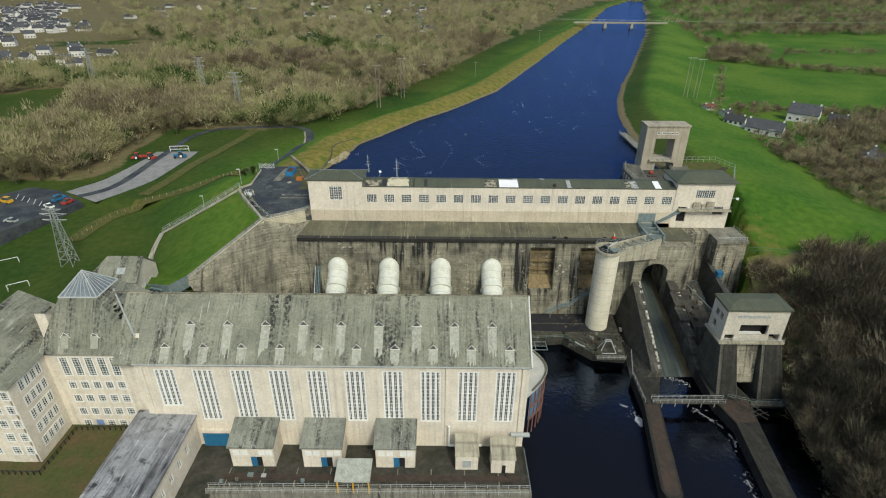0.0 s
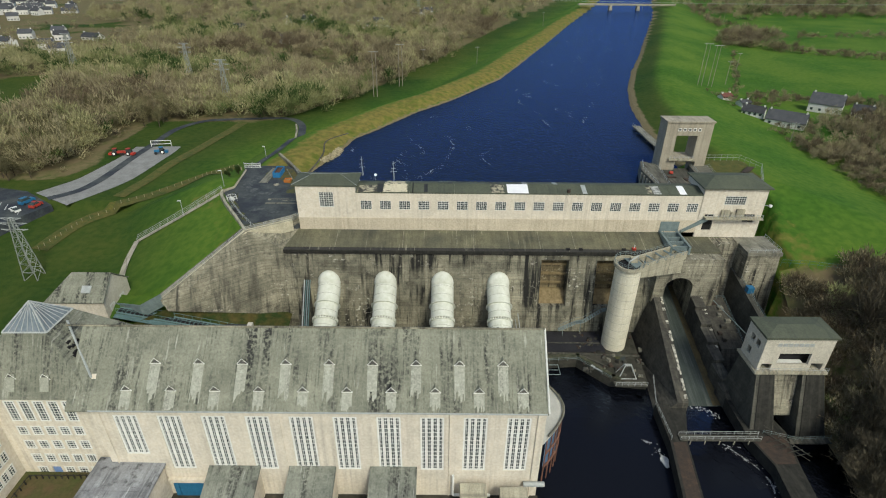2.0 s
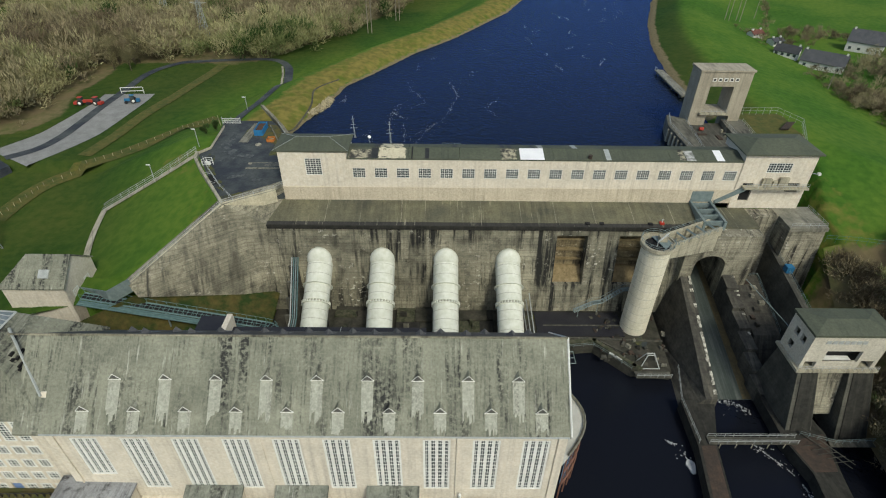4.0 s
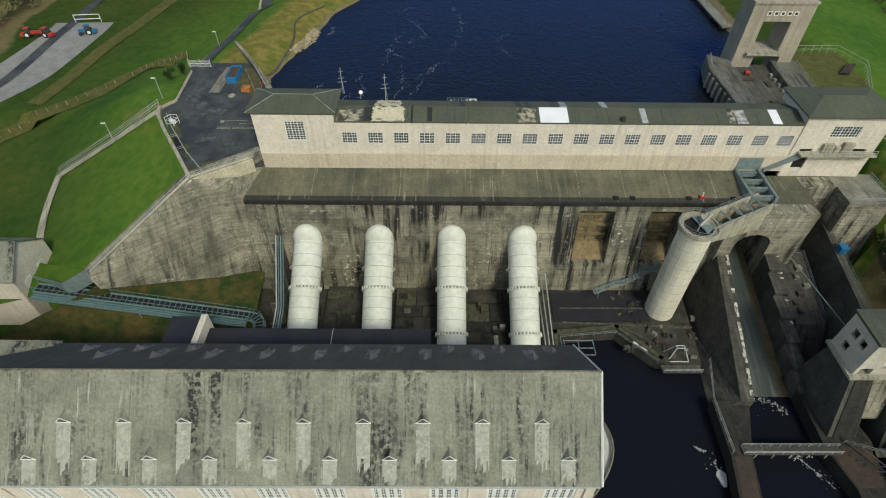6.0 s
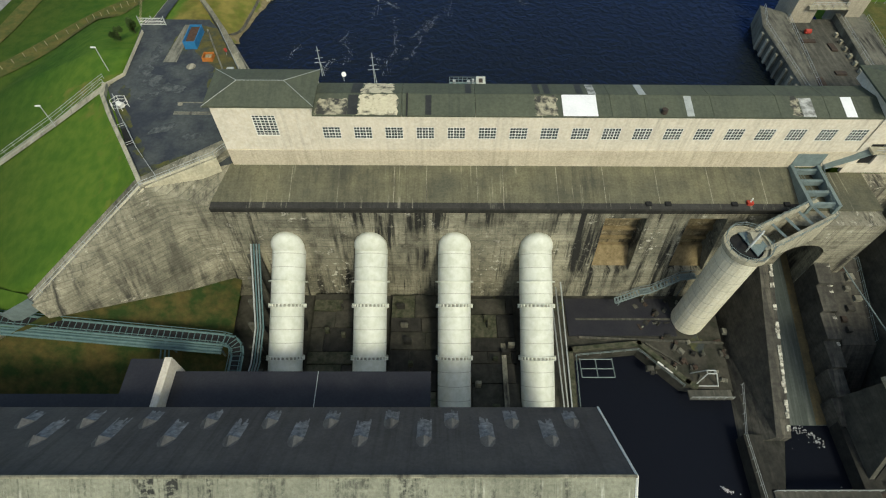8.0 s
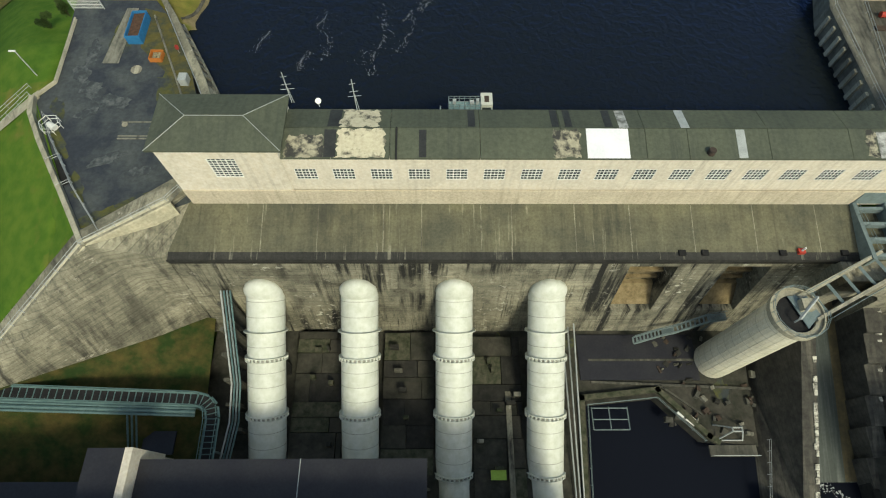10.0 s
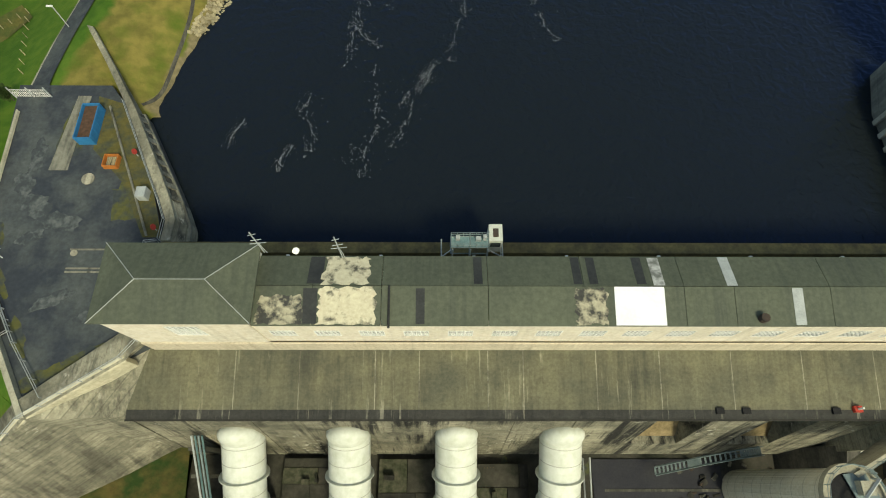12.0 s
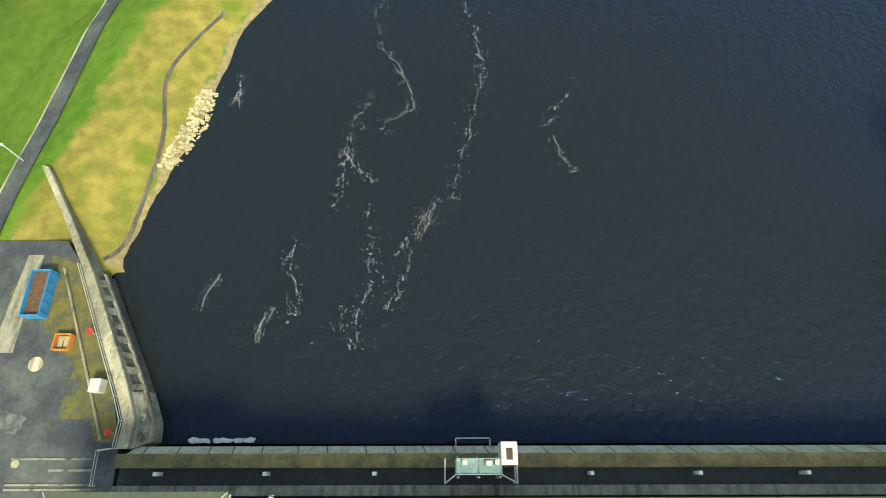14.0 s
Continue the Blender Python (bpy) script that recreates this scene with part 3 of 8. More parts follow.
# ---- wing wall on the western side
wing = [(-51.5, 140, 30), (-41.2, 147.0, 29.8), (-39.8, 149.6, 29.6), (-40.2, 149.6, 26), (-42.9, 140.9, 24.2), (-43.2, 138.0, 5.0), (-67.4, 123.4, 16.4), (-69.2, 124.4, 18.9)]
bm = new_bm()
fr = [bm.verts.new(p) for p in wing]
bk = [bm.verts.new((x - 1.6, y + 1.9, z)) for x, y, z in wing]
for i in range(1, 7):
    bm.faces.new((fr[0], fr[i], fr[i + 1]))
    bm.faces.new((bk[0], bk[i + 1], bk[i]))
for i in range(8):
    bm.faces.new((fr[i], bk[i], bk[(i + 1) % 8], fr[(i + 1) % 8]))
lone("retaining_wall", bm, WINGMAT, "weathered concrete wing wall with streaks below its coping", "retaining wall", "structure")
COPING = material("coping_concrete", (0.56, 0.51, 0.37), (0.40, 0.37, 0.27), 3, 0.9, 0.3, 2, (0.10, 0.09, 0.07), 0.5)
for (p0, p1), d in zip((((-69.0, 124.5, 18.7), (-51.5, 140.0, 29.8)), ((-51.5, 140.0, 29.8), (-41.2, 147.0, 29.6))), (1.3, 2.6)):
    a, c = Vector(p0), Vector(p1)
    n = Vector((c.y - a.y, a.x - c.x, 0)).normalized() * 0.12
    dn, back = Vector((0, 0, -d)), n * -6
    lone("coping", hexa(new_bm(), [a + dn + n, c + dn * 1.15 + n, c + dn * 1.15 + back, a + dn + back], [a + n, c + n, c + back + Vector((0, 0, 0.35)), a + back + Vector((0, 0, 0.35))]), COPING, "pale concrete coping course of the wing wall", "coping", "structure")
railing("railing", [(-40.2, 149.3, 29.8), (-41.6, 147.2, 29.9), (-51.6, 140.1, 30.1), (-69.2, 124.6, 19.0)], label="grey tube railing along the wing wall")

# ---- gallery on the crest ----
gal = thing("gallery_building", "long low cream concrete gallery with a green-grey roof and square windows", "gallery")
small = window_meshes("small_window", 3.0, 2.55, 6, 4, 0.08, 0.13, 0.06, 2)
tall = window_meshes("tall_window", 3.9, 4.4, 6, 8, 0.14, 0.14, 0.07, 2)
wide = window_meshes("wide_window", 5.8, 2.6, 9, 4, 0.14, 0.14, 0.07, 3)
centres = [-21.3 + 5.22 * k for k in range(18)]
bm = new_bm()
wall(bm, (-24, 149.5), (69.7, 149.5), 26.1, 37.0, [(c + 24 - 1.5, c + 24 + 1.5, 32.05, 34.6) for c in centres])
part("wall", bm, RENDER, gal, "cream rendered front wall")
bm = new_bm()
wall(bm, (-40, 149.3), (-24, 149.3), 25.0, 38.6, [(6.1, 10.0, 32.7, 37.1)])
wall(bm, (-40, 158.3), (-40, 149.9), 25.0, 38.6)
wall(bm, (-24, 149.9), (-24, 158.3), 36.5, 38.6)
part("wall", bm, RENDER, gal)
bm = new_bm()
wall(bm, (69.7, 149.3), (86.8, 149.3), 24.5, 38.9, [(6.0, 11.8, 34.3, 36.9), (1.6, 4.2, 26.6, 31.5), (12.2, 15.4, 29.2, 31.6)])
wall(bm, (86.8, 149.9), (86.8, 160), 24.5, 38.9)
wall(bm, (69.7, 160), (69.7, 149.9), 37, 38.9)
part("wall", bm, RENDER, gal)
part("wall", wall(new_bm(), (86.8, 157.7), (-40, 157.7), 27, 36.6), RENDER, gal)
for c in centres:
    window_at(small, gal, c, 149.5, 32.05)
window_at(tall, gal, -31.95, 149.4, 32.7)
window_at(wide, gal, 78.6, 149.4, 34.3)
part("opening", box(new_bm(), 71.4, 73.8, 149.6, 149.75, 26.7, 31.4), DARK, gal, "dark doorway")
part("opening", box(new_bm(), 82.0, 85, 149.6, 149.75, 29.3, 31.5), DARK, gal, "dark opening")
# plinth course
part("plinth", box(new_bm(), -39.9, 69.6, 149.1, 149.28, 26.0, 29.6), material("plinth_render", (0.60, 0.53, 0.41), (0.48, 0.42, 0.32), 4, 0.9, 0.2, 3, (0.22, 0.18, 0.12), 0.5), gal, "paler plinth band")
# low ridged roof, laid in sheets
xs = [-24, -17.3, -9.5, 2.6, 13.5, 24.9, 30.6, 41.6, 52.6, 60.6, 69.7]
for a, b_ in zip(xs, xs[1:]):
    for y0, z0, y1, z1 in ((149.44, 37.15, 153.8, 38.0), (157.9, 36.95, 153.86, 38.0)):
        b = hexa(new_bm(), [(a + 0.03, y0, z0 - 0.3), (b_ - 0.03, y0, z0 - 0.3), (b_ - 0.03, y1, z1 - 0.3), (a + 0.03, y1, z1 - 0.3)], [(a + 0.03, y0, z0), (b_ - 0.03, y0, z0), (b_ - 0.03, y1, z1), (a + 0.03, y1, z1)])
        part("roof_sheet", b, FELT, gal, "green-grey felt roof sheet")


def roof_patch(name, x0, x1, f0, f1, mat, label, lift=0.03, rear=False, ragged=0.0):
    """A patch lying on one slope of the gallery roof; f runs from eave 0 to ridge 1."""
    y0, z0, y1, z1 = (157.9, 36.95, 153.86, 38.0) if rear else (149.44, 37.15, 153.8, 38.0)
    k = lambda u, f, up: (x0 + (x1 - x0) * u, y0 + (y1 - y0) * f, z0 + (z1 - z0) * f + up)
    edge = [(0, f0), (1, f0), (1, f1), (0, f1)]
    if ragged:
        r = random.Random(name + label + str(x0))
        edge = [(a, f0) for a in np.linspace(0, 0.95, 12)] + [(1, a) for a in np.linspace(f0, f1 * 0.95, 10)] + [(a, f1) for a in np.linspace(1, 0.05, 12)] + [(0, a) for a in np.linspace(f1, f0 + 0.05, 10)]
        edge = [(u + r.uniform(-ragged, ragged) / (x1 - x0), min(0.99, max(0.01, f + r.uniform(-ragged, ragged) / 5))) for u, f in edge]
    part(name, hexa(new_bm(), [k(u, f, 0.004) for u, f in edge], [k(u, f, lift) for u, f in edge]), mat, gal, label)


PEEL = material("peeled_patch", (0.55, 0.50, 0.36), (0.06, 0.06, 0.05), 1.6, 0.9, 0.3, 2, spread=0.07, amount=0.60)
PEELD = material("peeled_patch_dark", (0.38, 0.35, 0.25), (0.05, 0.05, 0.045), 1.3, 0.9, 0.3, 2, spread=0.08, amount=0.5)
NEARBLACK = material("near_black_felt", (0.022, 0.023, 0.024), (0.04, 0.042, 0.04), 2, 0.6, 0.1, 3)
WORNSHEET = material("worn_membrane", (0.46, 0.46, 0.44), (0.16, 0.165, 0.15), 1.2, 0.7, 0.1, 3, spread=0.1)
SHEETW = material("white_membrane", (0.85, 0.85, 0.86), (0.74, 0.74, 0.76), 3, 0.6, 0.1, 3)
roof_patch("patch", -16.6, -10.2, 0.02, 0.98, PEEL, "peeled pale patch of bare concrete", ragged=0.3)
roof_patch("patch", -16.2, -11.0, 0.05, 0.97, PEEL, "peeled pale patch of bare concrete", rear=True, ragged=0.3)
roof_patch("patch", -23.4, -18.4, 0.02, 0.75, PEELD, "peeled dark patch", ragged=0.3)
roof_patch("patch", 12.5, 16.0, 0.02, 0.95, PEELD, "peeled streaked patch", ragged=0.3)
roof_patch("membrane", 16.9, 22.6, 0.01, 0.99, SHEETW, "new white membrane sheet", 0.05)
roof_patch("patch", 21.5, 22.8, 0.05, 0.98, WORNSHEET, "pale strip", 0.03, True)
roof_patch("patch", 29.9, 31.1, 0.02, 0.98, GALV, "pale grey strip", 0.03, True)
roof_patch("patch", 37.2, 38.4, 0.03, 0.97, GALV, "framed grey roof strip")
roof_patch("patch", 56.3, 58.4, 0.03, 0.9, WORNSHEET, "pale worn membrane strip")
roof_patch("patch", 54.8, 56.2, 0.1, 0.95, PEELD, "peeled strip", ragged=0.3)
roof_patch("patch", 63.4, 65.2, 0.03, 0.96, SHEETW, "pale worn membrane strip")
for a, b_, r in ((-18.3, -16.7, 0), (-18.0, -16.3, 1), (-5.6, -4.6, 0), (1.0, 2.0, 1), (12.4, 13.4, 1), (14.2, 15.2, 1), (19.6, 20.7, 1)):
    roof_patch("patch", a, b_, 0.04, 0.94, NEARBLACK, "damp dark strip", 0.02, bool(r))
part("roof_pipe", rod(new_bm(), (-8.6, 149.1, 37.3), (-8.6, 153.8, 38.15), 0.13), BLACK, gal, "black pipe")
part("vent", rod(new_bm(), (33.4, 150.2, 37.3), (33.4, 150.2, 38.1), 0.5, 10), RUST, gal, "small rusty roof vent")


def hip_roof(bm, x0, x1, y0, y1, z0, z1, inset, th=0.3):
    ym = (y0 + y1) / 2
    lo = [bm.verts.new(p) for p in ((x0, y0, z0), (x1, y0, z0), (x1, y1, z0), (x0, y1, z0))]
    dn = [bm.verts.new(p) for p in ((x0, y0, z0 - th), (x1, y0, z0 - th), (x1, y1, z0 - th), (x0, y1, z0 - th))]
    a, b = bm.verts.new((x0 + inset, ym, z1)), bm.verts.new((x1 - inset, ym, z1))
    bm.faces.new((lo[0], lo[1], b, a)), bm.faces.new((lo[1], lo[2], b)), bm.faces.new((lo[2], lo[3], a, b)), bm.faces.new((lo[3], lo[0], a))
    for i in range(4):
        bm.faces.new((lo[i], lo[(i + 1) % 4], dn[(i + 1) % 4], dn[i]))
    bm.faces.new(dn)
    return bm


part("roof", hip_roof(new_bm(), -41.0, -23.4, 149.1, 158.6, 39.1, 40.6, 5), FELT, gal, "hipped green-grey felt roof")
part("roof", hip_roof(new_bm(), 69.0, 87.6, 148.6, 160.4, 39.4, 40.9, 5), FELT, gal, "hipped green-grey felt roof")
for q in (((-41, 149.1, 39.15), (-36, 153.65, 40.65)), ((-41, 158.6, 39.15), (-36, 153.65, 40.65)), ((-23.4, 149.1, 39.15), (-28.4, 153.65, 40.65)), ((-23.4, 158.6, 39.15), (-28.4, 153.65, 40.65)), ((-36, 153.65, 40.65), (-28.4, 153.65, 40.65))):
    part("ridge_cap", rod(new_bm(), *q, 0.045, 5), GALV, gal, "pale ridge strip")
# crest walk behind the gallery
crest = thing("crest_walk", "worn concrete crest walk with a dark gutter above the water", "walkway", kind="structure")
# Whole channel block near-black, darker than the ledge and kerb beside it.
part("slab", box(new_bm(), -39.4, 84, 157.7, 160.8, 20, 29.6), NEARBLACK, crest, "dark recessed channel")
part("kerb", box(new_bm(), -39.4, 84, 160.8, 162.3, 20, 30.9), material("mossy_kerb", (0.19, 0.155, 0.065), (0.075, 0.064, 0.036), 1.6, 0.9, 0.4, 2), crest, "mossy kerb")
part("coping", hexa(new_bm(), [(-38.8, 162.3, 20), (84, 162.3, 20), (84, 163.3, 20), (-38.8, 163.3, 20)], [(-38.8, 162.3, 30.0), (84, 162.3, 30.0), (84, 163.2, 28.1), (-38.8, 163.2, 28.1)]), material("crest_coping", (0.44, 0.42, 0.33), (0.25, 0.24, 0.18), 2.5, 0.9, 0.3, 2, (0.06, 0.055, 0.04), 0.6), crest, "grey sloping concrete coping")
part("ledge", box(new_bm(), -39.4, 84, 157.95, 159.0, 29.6, 30.4), STAINED, crest, "stained ledge behind the gallery")
joint_r = random.Random(12)
for k in range(34):
    x = -37 + 3.55 * k + joint_r.uniform(-0.8, 0.8)
    part("joint", hexa(new_bm(), [(x, 162.32, 29.9), (x + 0.14, 162.32, 29.9), (x - 0.3, 163.18, 28.1), (x - 0.45, 163.18, 28.1)], [(x, 162.32, 29.99), (x + 0.14, 162.32, 29.99), (x - 0.3, 163.18, 28.17), (x - 0.45, 163.18, 28.17)]), NEARBLACK, crest, "dark stained joint")
for k in range(10):
    part("bollard", box(new_bm(), -34.8 + 12.05 * k, -34.4 + 12.05 * k, 160.0, 160.4, 29.6, 31.2), WHITE, crest, "small white post")

# ---- power house ----
X0, X1, YF, YB, YR, EAVE, RIDGE = -62.0, 18.0, 84.5, 105.5, 95.0, 24.0, 33.5
ph = thing("power_house", "tall cream turbine hall with steep lichened slate roof and long windows", "power station")
centres = [-56.4 + 7.75 * k for k in range(10)]
bm = new_bm()
wall(bm, (X0, YF), (X1, YF), -3, EAVE, [(c - X0 - 2.15, c - X0 + 2.15, 12.4 if k == 0 else 8.5, 22.4) for k, c in enumerate(centres)], 0.8)
part("wall", bm, RENDER, ph, "cream rendered front wall")
bm = new_bm()
wall(bm, (X1, YF + 0.8), (X1, YB - 0.8), -3, EAVE, (), 0.8)
hexa(bm, [(X1 - 0.8, YF, EAVE), (X1, YF, EAVE), (X1, YB, EAVE), (X1 - 0.8, YB, EAVE)], [(X1 - 0.8, YR - 0.1, RIDGE), (X1, YR - 0.1, RIDGE), (X1, YR + 0.1, RIDGE), (X1 - 0.8, YR + 0.1, RIDGE)])
part("gable_wall", bm, RENDER, ph)
part("wall", wall(new_bm(), (X1, YB), (-82, YB), -3, EAVE, (), 0.8), RENDER, ph)
long_win = window_meshes("long_window", 4.3, 13.9, 8, 14, 0.36, 0.52, 0.06, 2)
short_win = window_meshes("shorter_window", 4.3, 10.0, 8, 10, 0.36, 0.52, 0.06, 2)
for k, c in enumerate(centres):
    window_at(short_win if k == 0 else long_win, ph, c, YF + 0.12, 12.4 if k == 0 else 8.5)
SLOPE = (RIDGE - EAVE) / (YR - YF)


def slope_slab(bm, x0, x1, ya, yb, th=0.35, lift=0.0):
    z = lambda y: EAVE + SLOPE * (min(y, 2 * YR - y) - YF) + lift
    return hexa(bm, [(x0, ya, z(ya) - th), (x1, ya, z(ya) - th), (x1, yb, z(yb) - th), (x0, yb, z(yb) - th)], [(x0, ya, z(ya)), (x1, ya, z(ya)), (x1, yb, z(yb)), (x0, yb, z(yb))])


part("roof", slope_slab(new_bm(), -66, X1 + 0.25, YF - 0.5, YR - 0.02, lift=0.45), SLATE, ph, "lichened grey slate slope")
# Rear slope: the shade away from the sun is put into its slate colour.
SHADEDSLATE = material("shaded_rear_slate", (0.045, 0.045, 0.05), (0.07, 0.07, 0.072), 4, 0.6, 0.3, 2.2, (0.02, 0.02, 0.022), 0.8, "y")
part("roof", slope_slab(new_bm(), -66, X1 + 0.25, YR + 0.02, YB + 0.5, lift=0.45), SHADEDSLATE, ph, "slate slope coloured dark for its shaded side")
part("ridge", rod(new_bm(), (-69, YR, RIDGE + 0.5), (X1 + 0.25, YR, RIDGE + 0.5), 0.2, 6), WINGMAT, ph, "lichened ridge tiles")
bm = new_bm()
for ya, yb in ((YF - 0.5, YR), (YB + 0.5, YR)):
    beam(bm, (X1 + 0.3, ya, EAVE + SLOPE * -0.5 + 0.5), (X1 + 0.3, yb, RIDGE + 0.5), 0.22)
part("verge", bm, WHITE, ph, "white verge board")
part("gutter", rod(new_bm(), (X0, YF - 0.55, EAVE - 0.1), (X1, YF - 0.55, EAVE - 0.1), 0.14, 6), GALV, ph, "eaves gutter")
for x in (-60.6, -29.2, 1.0, 16.6):
    part("downpipe", rod(new_bm(), (x, YF - 0.16, 1), (x, YF - 0.16, EAVE - 0.2), 0.11, 6), RENDER, ph, "painted downpipe")

# vents on the slopes
VENTPALE = material("pale_slate_patch", (0.36, 0.365, 0.30), (0.25, 0.255, 0.205), 1.5, 0.8, 0.2, 3, (0.08, 0.08, 0.07), 1.0, "y", speck=2.6)
cowl = new_bm()
w, hgt, dep = 1.0, 1.25, 1.36
cv = [cowl.verts.new(p) for p in ((-w, 0, 0.05), (w, 0, 0.05), (0, 0, hgt), (-w * 0.75, dep, 1.2), (w * 0.75, dep, 1.2), (0, dep, 1.27))]
for f in ((0, 1, 2), (0, 2, 5, 3), (1, 4, 5, 2), (3, 5, 4), (0, 3, 4, 1)):
    cowl.faces.new([cv[i] for i in f])
cowl = mesh_of("vent_cowl", cowl, SLATE)
louv = new_bm()
lv = [louv.verts.new(p) for p in ((-w * 0.6, -0.03, 0.34), (w * 0.6, -0.03, 0.34), (0, -0.03, hgt * 0.8), (-w * 0.6, 0.0, 0.34), (w * 0.6, 0.0, 0.34), (0, 0.0, hgt * 0.8))]
for f in ((0, 1, 2), (3, 5, 4), (0, 3, 4, 1), (1, 4, 5, 2), (2, 5, 3, 0)):
    louv.faces.new([lv[i] for i in f])
louv = mesh_of("vent_louvre", louv, material("grey_louvre", (0.12, 0.12, 0.11), (0.08, 0.08, 0.075), 0.6, 0.8))
trim = new_bm()
for p, q in (((-w, -0.04, 0.1), (0, -0.04, hgt + 0.06)), ((w, -0.04, 0.1), (0, -0.04, hgt + 0.06)), ((-w, -0.04, 0.1), (w, -0.04, 0.1))):
    rod(trim, p, q, 0.055, 4)
trim = mesh_of("vent_trim", trim, WHITE)
# Rear cowls take a darker colour for the roof's shaded side.
SHADEDCOWL = material("shaded_cowl_slate", (0.13, 0.13, 0.13), (0.08, 0.08, 0.085), 1, 0.6, 0.2, 3, (0.03, 0.03, 0.03), 0.7, "y")
shaded_cowl = cowl.copy()
shaded_cowl.materials.clear()
shaded_cowl.materials.append(SHADEDCOWL)


WASH = material("washed_slate_run", (0.40, 0.405, 0.34), (0.28, 0.285, 0.235), 0.8, 0.8, 0.2, 3, (0.09, 0.09, 0.08), 1.1, "y", speck=2.6)
# Rear runs repeat the front ones in darker, shaded tones.
SHADEDWASH = material("shaded_wash_run", (0.27, 0.28, 0.29), (0.08, 0.082, 0.09), 0.7, 0.7, 0.2, 3, (0.03, 0.03, 0.034), 0.9, "y", speck=2.6)


def roof_vent(x, y, run, parent, rear=False):
    """A triangular vent, with the pale runs that it has washed down the slates."""
    z = EAVE + 0.45 + SLOPE * (min(y, 2 * YR - y) - YF)
    v = part("vent", shaded_cowl if rear else cowl, SLATE, parent, "small triangular roof vent", pose(x, y, z, 0, 0, 180 if rear else 0))
    part("louvre", louv, DARK, v)
    if not rear:
        part("trim", trim, WHITE, v, "thin white edge trim")
    r, s = random.Random(f"{x:.1f} {y:.1f}"), 1 if rear else -1
    edge, u = [(-0.92, 0.0)], -0.92
    while u < 0.85:
        wd, far = r.uniform(0.12, 0.4), run * r.uniform(0.7, 1.15)
        edge += [(u + 0.02, far), (min(u + wd, 0.92), far * r.uniform(0.9, 1.0))]
        u += wd + 0.04
    edge.append((0.92, 0.0))
    lay = lambda u_, d, up: (x + u_, min(max(y + s * d, YF - 0.45), YB + 0.45), EAVE + SLOPE * (min(min(max(y + s * d, YF - 0.45), YB + 0.45), 2 * YR - y - s * d) - YF) + up)
    b = hexa(new_bm(), [lay(*q, 0.455) for q in edge], [lay(*q, 0.485) for q in edge])
    part("wash_run", b, SHADEDWASH if rear else WASH, parent, "pale run washed down the slates")


for k in range(10):
    roof_vent(-55.9 + 7.75 * k, 86.5, 2.2, ph)
    roof_vent(-55.9 + 7.75 * k, 103.4, 1.9, ph, True)
for k in range(9):
    roof_vent(-51.6 + 7.75 * k, 90.0, 4.4, ph)
    roof_vent(-51.6 + 7.75 * k, 100.5, 3.2, ph, True)

# ---- office block with the glass lantern ----
ob_ = thing("office_block", "cream five-storey office block with hipped slate roof and glass lantern", "office building")
OX0, OX1, OYF = -81.2, -62.0, 86.3
win_a = window_meshes("sash_window", 1.95, 2.3, 3, 4, 0.26, 0.1, 0.06)
win_w = window_meshes("narrow_sash_window", 1.45, 2.5, 2, 4, 0.24, 0.1, 0.06)
win_tall = window_meshes("upper_window", 1.95, 5.0, 3, 8, 0.26, 0.1, 0.06)
cols = [-77.5 + 2.58 * k for k in range(5)]
ROWS_Z = ((15.4, 2.1), (11.7, 2.1), (8.0, 2.1), (4.4, 2.1))
holes = [(c - OX0 - 0.9, c - OX0 + 0.9, 19.0, 23.8) for c in cols] + [(c - OX0 - 0.9, c - OX0 + 0.9, z, z + h) for c in cols for z, h in ROWS_Z]
part("wall", wall(new_bm(), (OX0, OYF), (OX1, OYF), 3, 24.7, holes), RENDER, ob_, "cream rendered wall")
for c in cols:
    window_at(win_tall, ob_, c, OYF - 0.07, 18.9)
    for k, (z, h) in enumerate(ROWS_Z):
        if not (k == 3 and c == cols[1]):
            window_at(win_a, ob_, c, OYF - 0.07, z - 0.1)
part("door", box(new_bm(), cols[1] - 0.75, cols[1] + 0.75, OYF + 0.1, OYF + 0.25, 4.2, 6.5), material("pale_blue_door", (0.20, 0.30, 0.55), (0.15, 0.24, 0.45), 1, 0.6), ob_, "pale blue door")
# wing towards the camera's side
holes = [(2.9 + 1.62 * k - 0.6, 2.9 + 1.62 * k + 0.6, z, z + 2.3) for k in range(4) for z in (21.6, 17.9, 14.3, 10.7, 7.1)]
part("wall", wall(new_bm(), (OX0, 76.2), (OX0, OYF), 3, 24.7, holes), RENDER, ob_)
for a, b_, z, _ in holes:
    window_at(win_w, ob_, OX0 + 0.07, 76.2 + (a + b_) / 2, z - 0.1, 90)
holes = [(u, u + 1.5, z, z + 1.9) for u in (6.6, 10.4, 14.2, 17.0) for z in (21.6, 18.0, 14.4, 10.8, 7.2)]
part("wall", wall(new_bm(), (-100, 76.2), (OX0 - 0.6, 76.2), 3, 24.7, holes), RENDER, ob_)
for a, b_, z, _ in holes:
    window_at(win_a, ob_, -100 + (a + b_) / 2, 76.13, z - 0.1)
part("wall", wall(new_bm(), (-100, 106), (-100, 76.2), 3, 24.7), RENDER, ob_)
part("gablet", hexa(new_bm(), [(OX1 - 0.5, 85.6, 24.2), (OX1 + 0.3, 85.6, 24.2), (OX1 + 0.3, 88.8, 24.2), (OX1 - 0.5, 88.8, 24.2)], [(OX1 - 0.5, 88.4, 28.2), (OX1 + 0.3, 88.4, 28.2), (OX1 + 0.3, 88.8, 28.2), (OX1 - 0.5, 88.8, 28.2)]), RENDER, ob_, "small cream gablet beside the hall")
